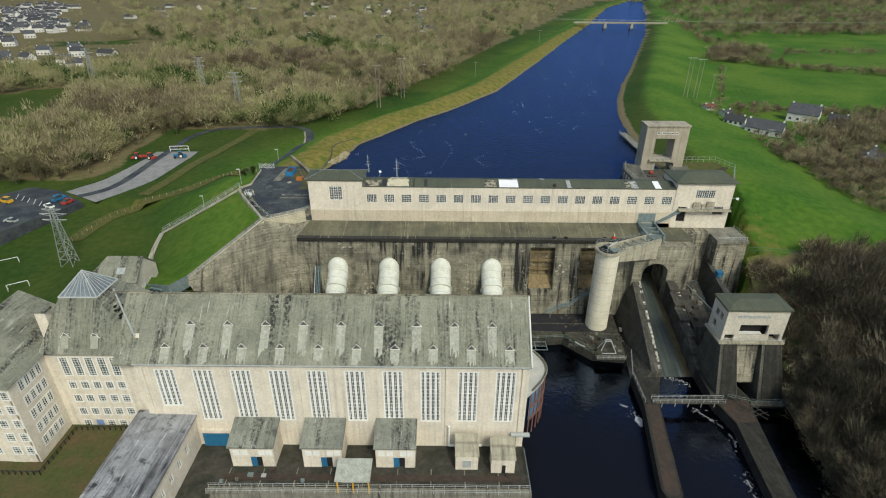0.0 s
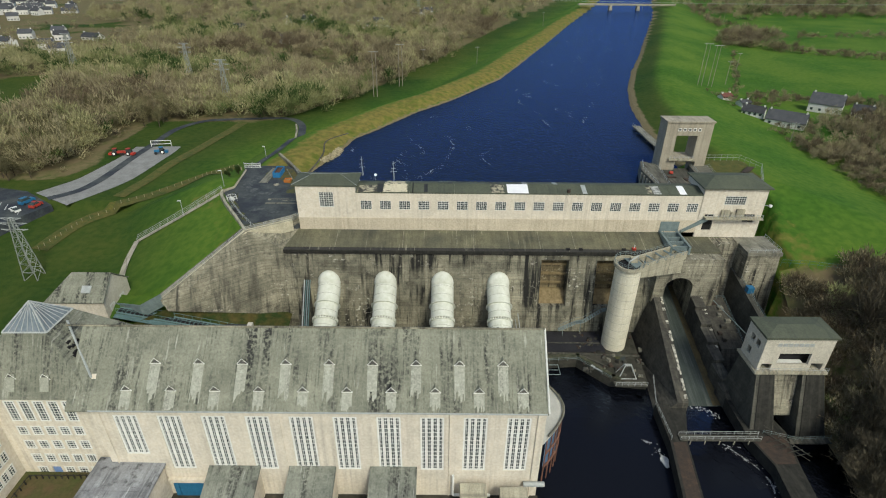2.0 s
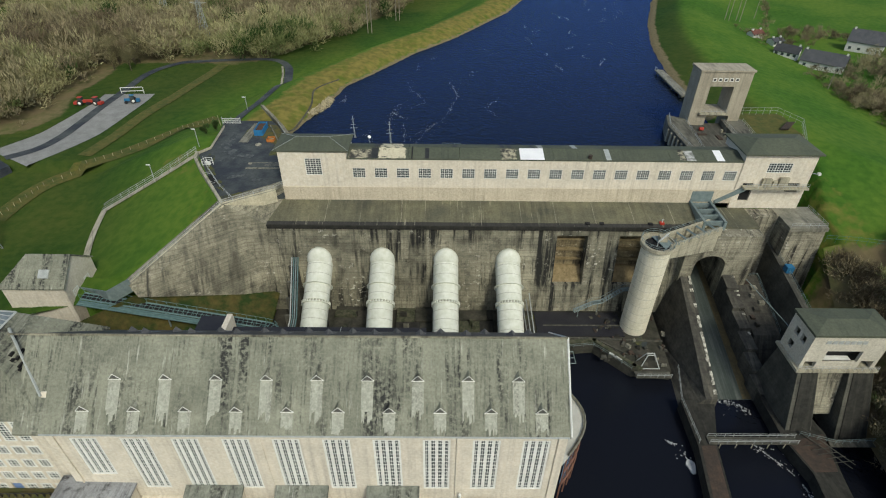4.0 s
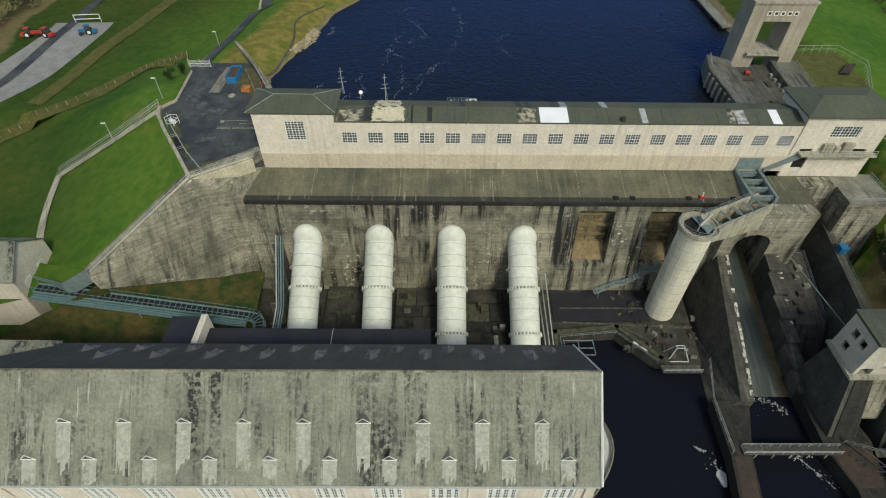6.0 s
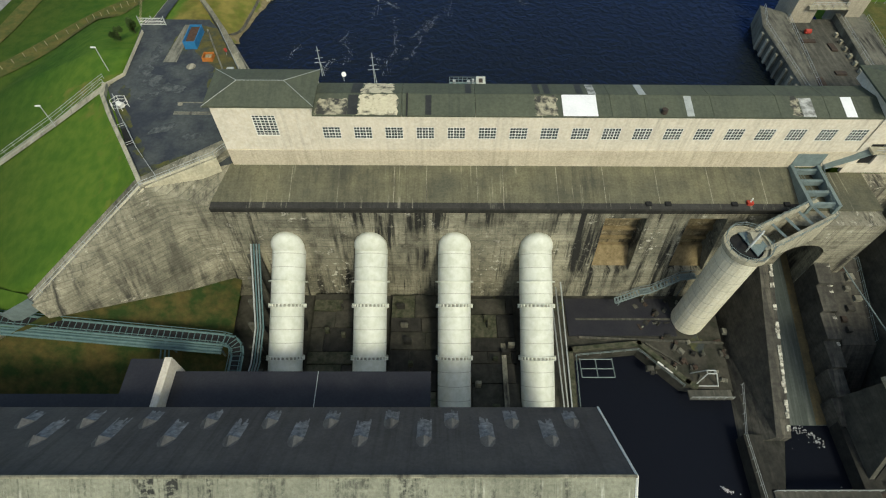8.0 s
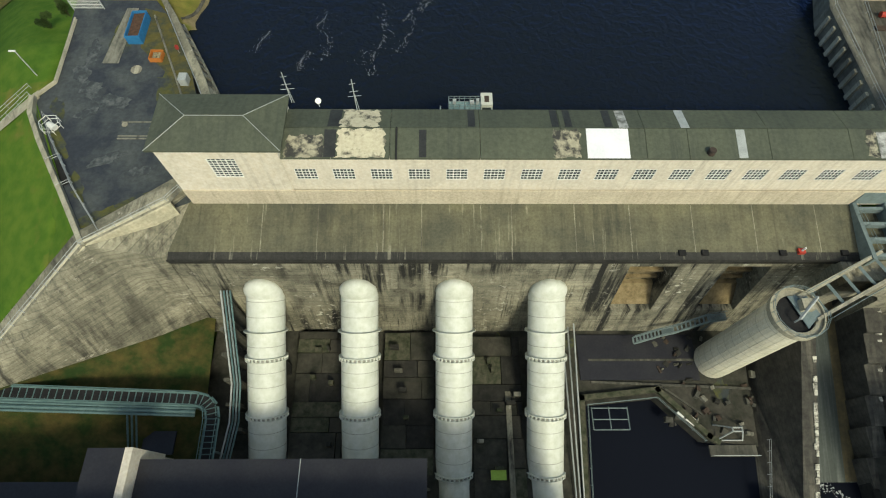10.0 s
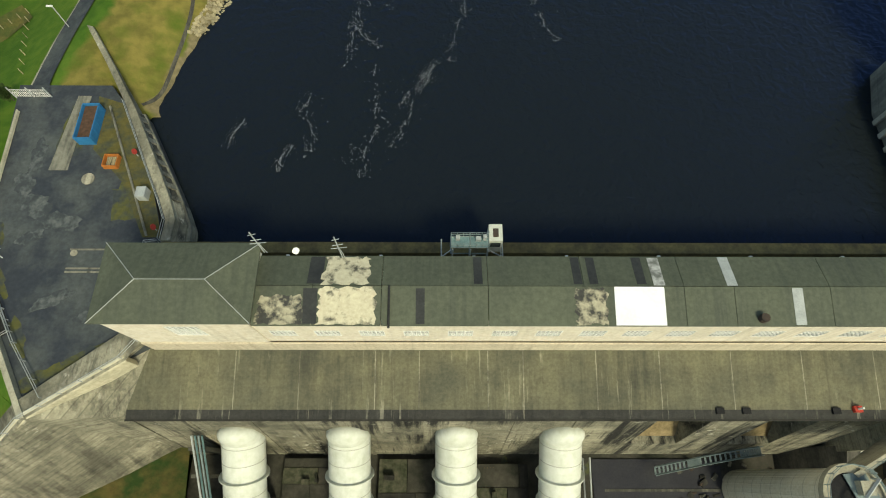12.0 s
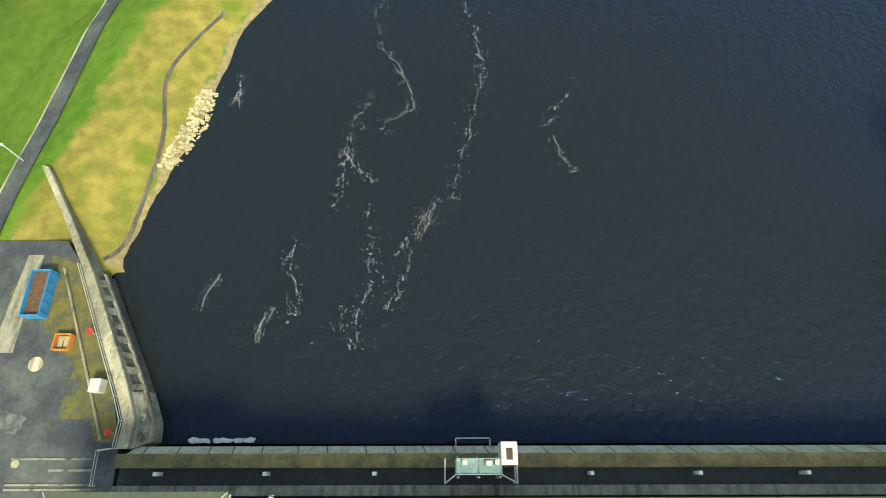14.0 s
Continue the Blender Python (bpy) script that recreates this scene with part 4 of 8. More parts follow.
# hipped roof up to the lantern's curb
b = new_bm()
hexa(b, [(OX0 - 0.6, OYF - 0.6, 24.7), (OX1 + 0.2, OYF - 0.6, 24.7), (OX1 + 0.2, 106, 24.7), (OX0 - 8, 106, 24.7)], [(-78.3, 91.9, 34.6), (-70.5, 92.0, 34.6), (-70.2, 99.3, 34.6), (-78.8, 98.8, 34.6)])
part("roof", b, SLATE, ob_, "hipped lichened slate roof")
b = new_bm()
hexa(b, [(-100.5, 75.6, 24.6), (OX0 + 0.5, 75.6, 24.6), (OX0 + 0.5, 100, 24.6), (-100.5, 100, 24.6)], [(-90.7, 82, 33), (-90.3, 82, 33), (-90.3, 97, 33), (-90.7, 97, 33)])
part("roof", b, SLATE, ob_, "hipped lichened slate roof")
part("verge", beam(new_bm(), (-62.4, 88.0, 27.9), (-69.4, 96, 34.3), 0.28), GALV, ob_, "pale verge strip")
for x in (-76.3, -70.3):
    v = part("vent", cowl, VENTPALE, ob_, "small triangular roof vent", pose(x, 87.55, 27.75))
    part("louvre", louv, DARK, v)
    part("trim", trim, WHITE, v, "thin white edge trim")
    b = hexa(new_bm(), [(x - 0.8, 86.4, 25.9), (x + 0.8, 86.4, 25.9), (x + 0.8, 87.8, 28.6), (x - 0.8, 87.8, 28.6)], [(x - 0.8, 86.35, 26.0), (x + 0.8, 86.35, 26.0), (x + 0.8, 87.75, 28.75), (x - 0.8, 87.75, 28.75)])
    part("flashing", b, VENTPALE, ob_)
hole_r = random.Random(3)
for k in range(16):
    f, g_ = hole_r.uniform(0.15, 0.75), hole_r.uniform(0.15, 0.8)
    a_, c_ = Vector((-61.8, 88, 24.75)).lerp(Vector((-70.5, 92.0, 34.65)), f), Vector((-61.8, 104, 24.75)).lerp(Vector((-70.2, 99.3, 34.65)), f)
    q = a_.lerp(c_, 0.05 + 0.35 * g_)
    part("bare_patch", box(new_bm(), q.x - 0.28, q.x + 0.28, q.y - hole_r.uniform(0.2, 0.7), q.y + hole_r.uniform(0.2, 0.7), q.z - 0.35, q.z + 0.12), DARK, ob_, "dark gap of missing slates")
ch = part("chimney", box(new_bm(), -82.6, -80.4, 89.6, 91.2, 26, 32.4), RENDER, ob_, "cream chimney stack")
part("cap", box(new_bm(), -82.9, -80.1, 89.3, 91.5, 32.4, 32.9), SLATE, ch)
lan = part("lantern", hexa(new_bm(), [(-78.3, 91.9, 34.6), (-70.5, 92.0, 34.6), (-70.2, 99.3, 34.6), (-78.8, 98.8, 34.6)], [(-74.25, 95.25, 39.0), (-74.15, 95.25, 39.0), (-74.15, 95.35, 39.0), (-74.25, 95.35, 39.0)]), material("lantern_glass", (0.20, 0.23, 0.25), (0.12, 0.15, 0.17), 1.5, 0.15, 0, 4, spec=0.7), ob_, "glass pyramid lantern")
cor = [(-78.3, 91.9, 34.65), (-70.5, 92.0, 34.65), (-70.2, 99.3, 34.65), (-78.8, 98.8, 34.65)]
top = Vector((-74.2, 95.3, 39.1))
for i in range(4):
    p, q = Vector(cor[i]), Vector(cor[(i + 1) % 4])
    b = new_bm()
    beam(b, p, top, 0.22), beam(b, p, q, 0.28)
    for k in range(1, 7):
        s = p.lerp(q, k / 7)
        e = s.lerp(top, 0.985 * (1 - abs(k / 7 - 0.5) * 0.9))
        rod(b, s + Vector((0, 0, 0.06)), e + Vector((0, 0, 0.06)), 0.07, 4)
    part("glazing_grid", b, GALV, lan)

# ---- penstocks ----
PLATE = mesh_of("stiffener", rod(new_bm(), (0, 0, -0.27), (0, 0, 0.27), 0.17, 4), PIPE)


def penstock(x):
    t = thing("penstock", "cream-painted steel penstock with flanged rings on the dam slope", "pipe", "penstocks below the dam")
    R = 3.05
    dirn = Vector((0, 8.3, 4.5)).normalized()
    foot = Vector((x, 110.5, -2.2))
    top_ = Vector((x, 145.5, -2.2 + 35.0 * 4.5 / 8.3))
    b = new_bm()
    sides = 40
    flat, bend = Vector((0, 1, 0)), Vector((0, 0.966, 0.26)).normalized()
    path = [(Vector((x, 107.5, -1.35)), flat), (Vector((x, 110.6, -1.35)), flat), (Vector((x, 112.2, -1.2)), bend)] + [(foot.lerp(top_, k / 12), dirn) for k in range(2, 13)]
    last = None
    for p, d in path:
        up = Vector((0, -d.z, d.y))
        ring = [b.verts.new(p + Vector((math.cos(i * math.tau / sides) * R, 0, 0)) + up * math.sin(i * math.tau / sides) * R) for i in range(sides)]
        if last:
            for i in range(sides):
                b.faces.new((last[i], last[(i + 1) % sides], ring[(i + 1) % sides], ring[i]))
        else:
            b.faces.new(ring)
        last = ring
    pipe = part("pipe", b, PIPE, t)
    for f in pipe.data.polygons:
        f.use_smooth = len(f.vertices) == 4
    b, last = new_bm(), None
    for i in range(11):
        a_ = math.pi * (i / 10 - 0.5)
        ring = [b.verts.new((x + 3.06 * math.cos(a_) * math.cos(j * math.tau / 36), 139.4 + 2.0 * math.cos(a_) * math.sin(j * math.tau / 36), 14.8 + 3.6 * math.sin(a_))) for j in range(36)]
        if last:
            for j in range(36):
                b.faces.new((last[j], last[(j + 1) % 36], ring[(j + 1) % 36], ring[j]))
        last = ring
    head = part("head", b, PIPE, t, "rounded pipe head against the dam face")
    for f in head.data.polygons:
        f.use_smooth = True

    def hoop(name, s, r, w_, mat, parent, label=""):
        p = foot + dirn * s
        k = new_bm()
        rod(k, p - dirn * w_ / 2, p + dirn * w_ / 2, r, sides)
        return part(name, k, mat, parent, label)
    along = lambda y: (y - 110.5) / dirn.y
    for y in (113.3, 122.0, 130.3):
        for dy in (-0.27, 0.27):
            hoop("flange", along(y + dy), R + 0.38, 0.13, PIPE, t, "raised flange ring")
        p = foot + dirn * along(y)
        for i in range(28):
            g = i * math.tau / 28
            o = Vector((math.cos(g) * (R + 0.2), 0, 0)) + Vector((0, -dirn.z, dirn.y)) * math.sin(g) * (R + 0.2)
            part("stiffener", PLATE, PIPE, t, "", Matrix.Translation(p + o) @ dirn.to_track_quat("Z", "Y").to_matrix().to_4x4())
        # Darker ring paints the shade between each pair of flanges.
        hoop("seam", along(y), R + 0.06, 0.45, material("shaded_groove", (0.34, 0.34, 0.29), (0.26, 0.26, 0.22), 1, 0.8), t)
    hoop("collar", along(134.2), R + 0.5, 0.16, PIPE, t, "collar ring")
    for y in (115.5, 117.7, 119.9, 124.4, 126.5, 128.5, 132.2, 136.4, 138.6):
        hoop("weld", along(y), R + 0.025, 0.10, material("seam_paint", (0.42, 0.42, 0.35), (0.36, 0.36, 0.3), 1, 0.7), t)
    for y in (114, 122, 130):
        z = -2.2 + (y - 110.5) * 4.5 / 8.3
        part("saddle", box(new_bm(), x - 2.2, x + 2.2, y - 0.8, y + 0.8, 0.3, z - 1.2), MASONRY, t, "concrete saddle")
    return t


for x in (-31.2, -15.9, -0.4, 14.8):
    penstock(x)

# ---- yard between hall and dam ----
plan = [(-43.5, 105.8), (21.5, 105.8), (22.6, 124), (35, 125.2), (42, 118), (51, 117), (53, 140), (-43.5, 140)]
lone("yard", prism(new_bm(), plan, -5, 0.45), YARD, "dark mossy concrete yard below the dam", "yard", "structure")
rng = random.Random(4)
MOULD = material("mouldy_slab", (0.090, 0.086, 0.060), (0.034, 0.042, 0.022), 1.1, 0.92, 0.4, 1.8, spread=0.13)
for xa, xb in ((-27.9, -19.2), (-12.6, -3.7), (2.9, 11.5)):
    bay_ = thing("terrace", "stepped dark mossy concrete slabs between two penstocks", "terrace", kind="structure")
    y, k = 108.6, 0
    while y < 135.5:
        d_ = rng.uniform(2.2, 5.4)
        x = xa
        while x < xb - 0.5:
            w_ = min(rng.uniform(2.6, 9.0), xb - x)
            part("slab", box(new_bm(), x + 0.05, x + w_ - 0.05, y + 0.05, min(y + d_, 136.6) - 0.05, 0.2, 0.55 + 0.2 * k + rng.uniform(0, 0.35)), rng.choice((YARD, YARD, YARD, MASONRY, MOULD)), bay_)
            x += w_
        y += d_
        k += 1
    for _ in range(7):
        x, y = rng.uniform(xa + 0.5, xb - 1.5), rng.uniform(110, 134)
        part("kerb_stone", box(new_bm(), x, x + rng.uniform(0.4, 1.6), y, y + rng.uniform(0.3, 0.9), 0.3, 2.2 + rng.uniform(0, 0.6) + (y - 110) * 0.03), rng.choice((MOULD, STAINED, MASONRY)), bay_)
lone("dark_platform", box(new_bm(), 22.2, 43.4, 128.1, 136.4, 0.3, 0.72), BITUMEN, "black bitumen-coated platform under the dam face", "platform", "structure")
b = new_bm()
for p_, q_ in zip([(20.6, 106.4), (21.9, 125.0), (35.4, 126.4), (42.8, 118.6)], [(21.9, 125.0), (35.4, 126.4), (42.8, 118.6), (44.0, 117.8)]):
    d_ = (Vector(q_) - Vector(p_)).normalized() * 0.45
    n_ = Vector((-d_.y, d_.x))
    prism(b, [(p_[0] - d_.x - n_.x, p_[1] - d_.y - n_.y), (q_[0] + d_.x - n_.x, q_[1] + d_.y - n_.y), (q_[0] + d_.x + n_.x, q_[1] + d_.y + n_.y), (p_[0] - d_.x + n_.x, p_[1] - d_.y + n_.y)], 0.3, 1.25)
lone("basin_coping", b, MOULD, "mouldy concrete coping round the tail basin", "coping", "structure")
lone("channel_wall", box(new_bm(), 8.6, 9.5, 107, 126, 0.45, 1.6), WINGMAT, "low pale concrete channel wall", "wall")
lone("upstand", box(new_bm(), -4, 21.5, 106.2, 107.6, 0.45, 1.5), STAINED, "low concrete upstand behind the hall", "wall")
sw = thing("switch_box", "green-topped cabinet standing in the yard", "cabinet", at=(6.8, 112.6, 0.45))
part("body", box(new_bm(), -1.2, 1.2, -0.7, 0.7, 0, 1.3), STEEL, sw)
part("lid", box(new_bm(), -1.25, 1.25, -0.75, 0.75, 1.3, 1.42), material("bright_green_lid", (0.35, 0.5, 0.08), (0.28, 0.42, 0.06), 1, 0.6), sw, "bright green lid")
for k in range(4):
    lone("plank", beam(new_bm(), (4.2 + 0.5 * k, 131.5, 0.7), (4.5 + 0.5 * k, 135.2, 1.8), 0.2), material("orange_timber", (0.32, 0.17, 0.07), (0.22, 0.12, 0.05), 1, 0.9), "orange-brown timber plank leaning in the yard", "plank")
# low dark roofs behind the hall
for nm, x0, x1, y0, y1, z in (("rear_annex", -43.6, -4.5, 106.1, 113.9, 17.2), ("rear_annex", -105, -50.2, 106.1, 111.2, 14.8)):
    t = thing(nm, "low rear annex with a flat black bitumen roof", "annex")
    part("wall", box(new_bm(), x0 + 0.3, x1 - 0.3, y0 + 0.3, y1 - 0.3, -4, z - 0.4), RENDER, t)
    part("roof", box(new_bm(), x0, x1, y0, y1, z - 0.4, z), BITUMEN, t, "black bitumen roof")
    for x in ((-21.8,) if x0 > -60 else (-78.0,)):
        part("seam", beam(new_bm(), (x, y0, z + 0.03), (x, y1, z + 0.03), 0.10), GALV, t, "pale roof seam")
t = thing("stair_house", "small stair house with black roof and cream parapet", "stair house")
part("wall", box(new_bm(), -49.9, -44.9, 106.1, 115.0, -4, 18.4), RENDER, t)
part("roof", box(new_bm(), -50.1, -44.8, 105.9, 115.2, 18.4, 18.9), BITUMEN, t)
part("parapet", box(new_bm(), -44.75, -43.7, 106.0, 115.2, 10, 19.5), RENDER, t, "cream parapet wall")
# house behind the office block
t = thing("rear_house", "cream gabled house with grey slate roof beside the lawn", "house")
part("wall", box(new_bm(), -95.4, -82.0, 122.6, 133.6, 6, 19.6), RENDER, t)
part("gable", hexa(new_bm(), [(-82.5, 122.6, 19.6), (-82.0, 122.6, 19.6), (-82.0, 133.6, 19.6), (-82.5, 133.6, 19.6)], [(-82.5, 127.9, 24.0), (-82.0, 127.9, 24.0), (-82.0, 128.3, 24.0), (-82.5, 128.3, 24.0)]), RENDER, t, "cream gable")
for y0, y1 in ((122.2, 128.1), (134.0, 128.1)):
    part("roof", hexa(new_bm(), [(-96.0, y0, 19.3), (-81.7, y0, 19.3), (-81.7, y1, 24.2), (-91.2, y1, 24.2)], [(-96.0, y0, 19.6), (-81.7, y0, 19.6), (-81.7, y1, 24.5), (-91.2, y1, 24.5)]), SLATE, t, "dark worn slate slope")
part("skylight", hexa(new_bm(), [(-87.6, 124.0, 20.9), (-85.4, 124.0, 20.9), (-85.4, 125.4, 22.0), (-87.6, 125.4, 22.0)], [(-87.6, 123.9, 21.3), (-85.4, 123.9, 21.3), (-85.4, 125.3, 22.45), (-87.6, 125.3, 22.45)]), GALV, t, "pale dormer skylight")
for y in (125.4, 129.8):
    window_at(win_a, t, -81.98, y, 15.0, 90)

# ---- grassed slopes round the wing wall ----
def bank(name, pts, label, k=18, cat="grass bank"):
    """A patch of land between four corners, laid over the sheet."""
    a, b_, c, d = (Vector(p) for p in pts)
    u, v = np.meshgrid(np.linspace(0, 1, k), np.linspace(0, 1, k))
    P = np.array([a, b_, c, d])
    w_ = np.stack(((1 - u) * (1 - v), u * (1 - v), u * v, (1 - u) * v), -1)
    g = w_ @ P
    bump_ = np.array([[noise.noise((q[0] * 0.4, q[1] * 0.4, 5.0)) * 0.35 for q in r] for r in g])
    edge_ = np.minimum(1, 8 * np.minimum(np.minimum(u, 1 - u), np.minimum(v, 1 - v)))
    me = sheet(name, g[..., 0], g[..., 1], g[..., 2] + bump_ * edge_)
    return me


def lie(x, y, off=0.0):
    return (x, y, float(ground_height(np.array([x]), np.array([y]))[0]) + off)


for q in (((-67.3, 126.2, 18.8), (-52.6, 141.2, 29.8), lie(-61, 145.5, -0.5), lie(-75, 131.5, -0.5)), ((-52.6, 141.2, 29.7), (-67, 166.6, 29.4), lie(-74, 163, -0.5), lie(-61, 145.5, -0.5))):
    tagged(new("grass_bank", bank("grass_bank", q, "")), "green mown grass bank sloping from the deck", "grass bank", kind="structure")
me = bank("grass_slope", ((-110, 104, 4), (-41.6, 105, 0.4), (-42.2, 139.8, 5.4), (-68.6, 123.6, 16.6)), "")
me.materials.clear()
me.materials.append(TUSSOCK)
tagged(new("grass_slope", me), "rough yellow-green grass slope under the wing wall", "grass slope", kind="structure")
me = bank("lawn", ((-112, 116, 11.8), (-79, 123.5, 14.6), (-68.4, 126, 18.4), (-112, 138, 13.4)), "")
tagged(new("lawn", me), "dark green lawn beside the office block", "lawn", kind="structure")

# ---- western deck ----
plan = [(-51.6, 140.4), (-40.0, 149.6), (-40.0, 159.5), (-40.3, 163.5), (-43.9, 173.5), (-50.2, 185.5), (-53, 189), (-67, 189), (-66, 180), (-64.5, 170), (-66.9, 166), (-62.7, 157.5)]
lone("deck", prism(new_bm(), plan, 20, 29.3), ASPHALT, "worn dark asphalt yard beside the gallery", "yard", "structure")
kerb = [(-51.6, 140.2), (-57, 148.5), (-62.9, 157.4), (-66.2, 163), (-67.0, 166.4)]
b = new_bm()
for (xa, ya), (xb, yb) in zip(kerb, kerb[1:]):
    hexa(b, [(xa - 0.4, ya, 28), (xb - 0.4, yb, 28), (xb + 0.4, yb, 28), (xa + 0.4, ya, 28)], [(xa - 0.4, ya, 30.2), (xb - 0.4, yb, 30.2), (xb + 0.4, yb, 30.2), (xa + 0.4, ya, 30.2)])
lone("parapet", b, CONCRETE, "low pale concrete parapet round the asphalt yard", "parapet", "structure")
kerb = [(-67.0, 166.4), (-64.6, 169.6), (-65.6, 184)]
b = new_bm()
for (xa, ya), (xb, yb) in zip(kerb, kerb[1:]):
    beam(b, (xa, ya, 29.8), (xb, yb, 29.8), 0.3), beam(b, (xa, ya, 29.45), (xb, yb, 29.45), 0.3)
lone("kerb", b, CONCRETE, "pale concrete kerb at the yard's edge", "kerb", "structure")
railing("railing", [(x + 1.6, y, 29.3) for x, y in ((-51.6, 142.5), (-57, 149.2), (-62.9, 157.9), (-65.8, 163))], label="grey tube railing round the yard")
# water wall along the yard, with a sloping wet face
INNER = [(-40.2, 162.9), (-40.1, 165.9), (-41.4, 168.7), (-43.8, 173.3), (-50.0, 185.4), (-54.6, 193.0), (-59.5, 200.5)]
CREST = [(-38.9, 162.9), (-38.8, 166.1), (-40.2, 169.3), (-42.2, 173.3), (-48.2, 184.4), (-53.4, 192.7), (-58.4, 200.2)]
OUTER = [(-37.4, 163.8), (-37.6, 166.0), (-39.3, 169.6), (-41.4, 173.4), (-48.0, 184.9)]
ww = thing("water_wall", "streaked ribbed concrete wall between yard and canal", "retaining wall", kind="structure")
for i in range(6):
    (xa, ya), (xb, yb), (xc, yc), (xd, yd) = INNER[i], CREST[i], CREST[i + 1], INNER[i + 1]
    part("body", prism(new_bm(), [(xa, ya), (xb, yb), (xc, yc), (xd, yd)], 20, 29.75), WINGMAT, ww)
    part("coping", hexa(new_bm(), [(xa, ya, 29.75), (xb + 0.08, yb, 29.75), (xc + 0.08, yc, 29.75), (xd, yd, 29.75)], [(xa + 0.05, ya, 29.95), (xb, yb, 29.95), (xc, yc, 29.95), (xd + 0.05, yd, 29.95)]), WINGMAT, ww, "pale coping")
for i in range(4):
    (xa, ya), (xb, yb), (xc, yc), (xd, yd) = CREST[i], OUTER[i], OUTER[i + 1], CREST[i + 1]
    part("ledge", hexa(new_bm(), [(xa, ya, 20), (xb + 0.5, yb, 20), (xc + 0.5, yc, 20), (xd, yd, 20)], [(xa, ya, 28.5 if i > 1 else 29.2), (xb, yb, 27.4), (xc, yc, 27.4), (xd, yd, 28.5 if i > 1 else 29.2)]), LOCKWALL if i > 1 else WINGMAT, ww, "stained sloping ledge")
    part("lip", hexa(new_bm(), [(xb - 0.35, yb, 27.3), (xb + 0.15, yb, 27.3), (xc + 0.15, yc, 27.3), (xc - 0.35, yc, 27.3)], [(xb - 0.3, yb, 27.75), (xb + 0.1, yb, 27.75), (xc + 0.1, yc, 27.75), (xc - 0.3, yc, 27.75)]), STAINED, ww, "mossy outer lip")
    if i > 1:
        n_ = 2 if i == 2 else 6
        for k in range(n_):
            u, v = (k + 0.12) / n_, (k + 0.45 + 0.08 * (k % 2)) / n_
            P = [(Vector(p).lerp(Vector(q), w_)) for p, q, w_ in ((CREST[i], CREST[i + 1], u), (OUTER[i], OUTER[i + 1], u), (OUTER[i], OUTER[i + 1], v), (CREST[i], CREST[i + 1], v))]
            part("rib", hexa(new_bm(), [(p.x, p.y, 26) for p in P], [(P[0].x, P[0].y, 29.2), (P[1].x, P[1].y, 27.7), (P[2].x, P[2].y, 27.7), (P[3].x, P[3].y, 29.2)]), STAINED, ww, "concrete rib")
top_ = [(x + 1.6, y) for x, y in INNER]
railing("railing", [(x - 1.6, y, 29.5) for x, y in top_[0:5]], label="grey tube railing above the canal", height=1.2)

# ---- round shaft and its bridge ----
sh = thing("round_shaft", "tall round concrete shaft with railed top beside the lock", "tower")
b = new_bm()
rod(b, (46.2, 131.6, -0.5), (46.2, 131.6, 25.6), 3.15, 32)
o = part("shaft", b, material("shaft_concrete", (0.70, 0.66, 0.53), (0.58, 0.55, 0.43), 4, 0.9, 0.2, 3, (0.36, 0.34, 0.26), 0.35, lift=2.4), sh, "pale ribbed concrete shaft")
for k in range(16):
    a = k * math.tau / 16
    c, s = math.cos(a) * 3.16, math.sin(a) * 3.16
    part("joint", rod(new_bm(), (46.2 + c, 131.6 + s, 0), (46.2 + c, 131.6 + s, 25.6), 0.03, 4), MATS["shaft_concrete"], sh)
b = new_bm()
n_ = 32
for r0, r1, z0, z1 in ((2.7, 3.75, 25.6, 26.1), (3.55, 3.75, 26.1, 26.5)):
    for i in range(n_):
        a0, a1 = i * math.tau / n_, (i + 1) * math.tau / n_
        f = lambda r, a: (46.2 + r * math.cos(a), 131.6 + r * math.sin(a))
        prism(b, [f(r0, a0), f(r1, a0), f(r1, a1), f(r0, a1)], z0, z1)
part("collar", b, CONCRETE, sh, "projecting concrete collar")
# Dark disc on the solid shaft paints the unlit depth of the well.
part("well", rod(new_bm(), (46.2, 131.6, 25.58), (46.2, 131.6, 25.75), 2.7, 24), DARK, sh, "dark open well")
part("grating", prism(new_bm(), [(45.6, 134.1), (47.2, 129.4), (49.4, 131.4), (48.2, 134.4)], 26.1, 26.25), STEEL, sh, "grey grating over half of the well")
part("hoist", box(new_bm(), 46.7, 48.3, 131.8, 133.4, 26.25, 27.3), CONCRETE, sh, "pale hoist block")
part("hoist_beam", beam(new_bm(), (45.6, 130.4, 27.4), (49.0, 133.6, 27.4), 0.3), GALV, sh, "pale hoist beam")
part("hoist_leg", rod(new_bm(), (45.6, 130.4, 26.1), (45.6, 130.4, 27.4), 0.12, 5), GALV, sh)
part("hoist_leg", rod(new_bm(), (49.0, 133.6, 26.1), (49.0, 133.6, 27.4), 0.12, 5), GALV, sh)
railing("railing", [(46.2 + 3.65 * math.cos(a * math.tau / 16), 131.6 + 3.65 * math.sin(a * math.tau / 16), 26.5) for a in range(2, 17)], sh, 1.1, 2, STEEL)
br = thing("shaft_bridge", "concrete bridge with open beams from the shaft to the gallery", "bridge")
axis = [(48.6, 132.6), (62.2, 139.4), (62.2, 149.4)]
b = new_bm()
for s in (-1, 1):
    d0 = Vector((13.6, 6.8)).normalized()
    n0 = Vector((-d0.y, d0.x)) * 2.1 * s
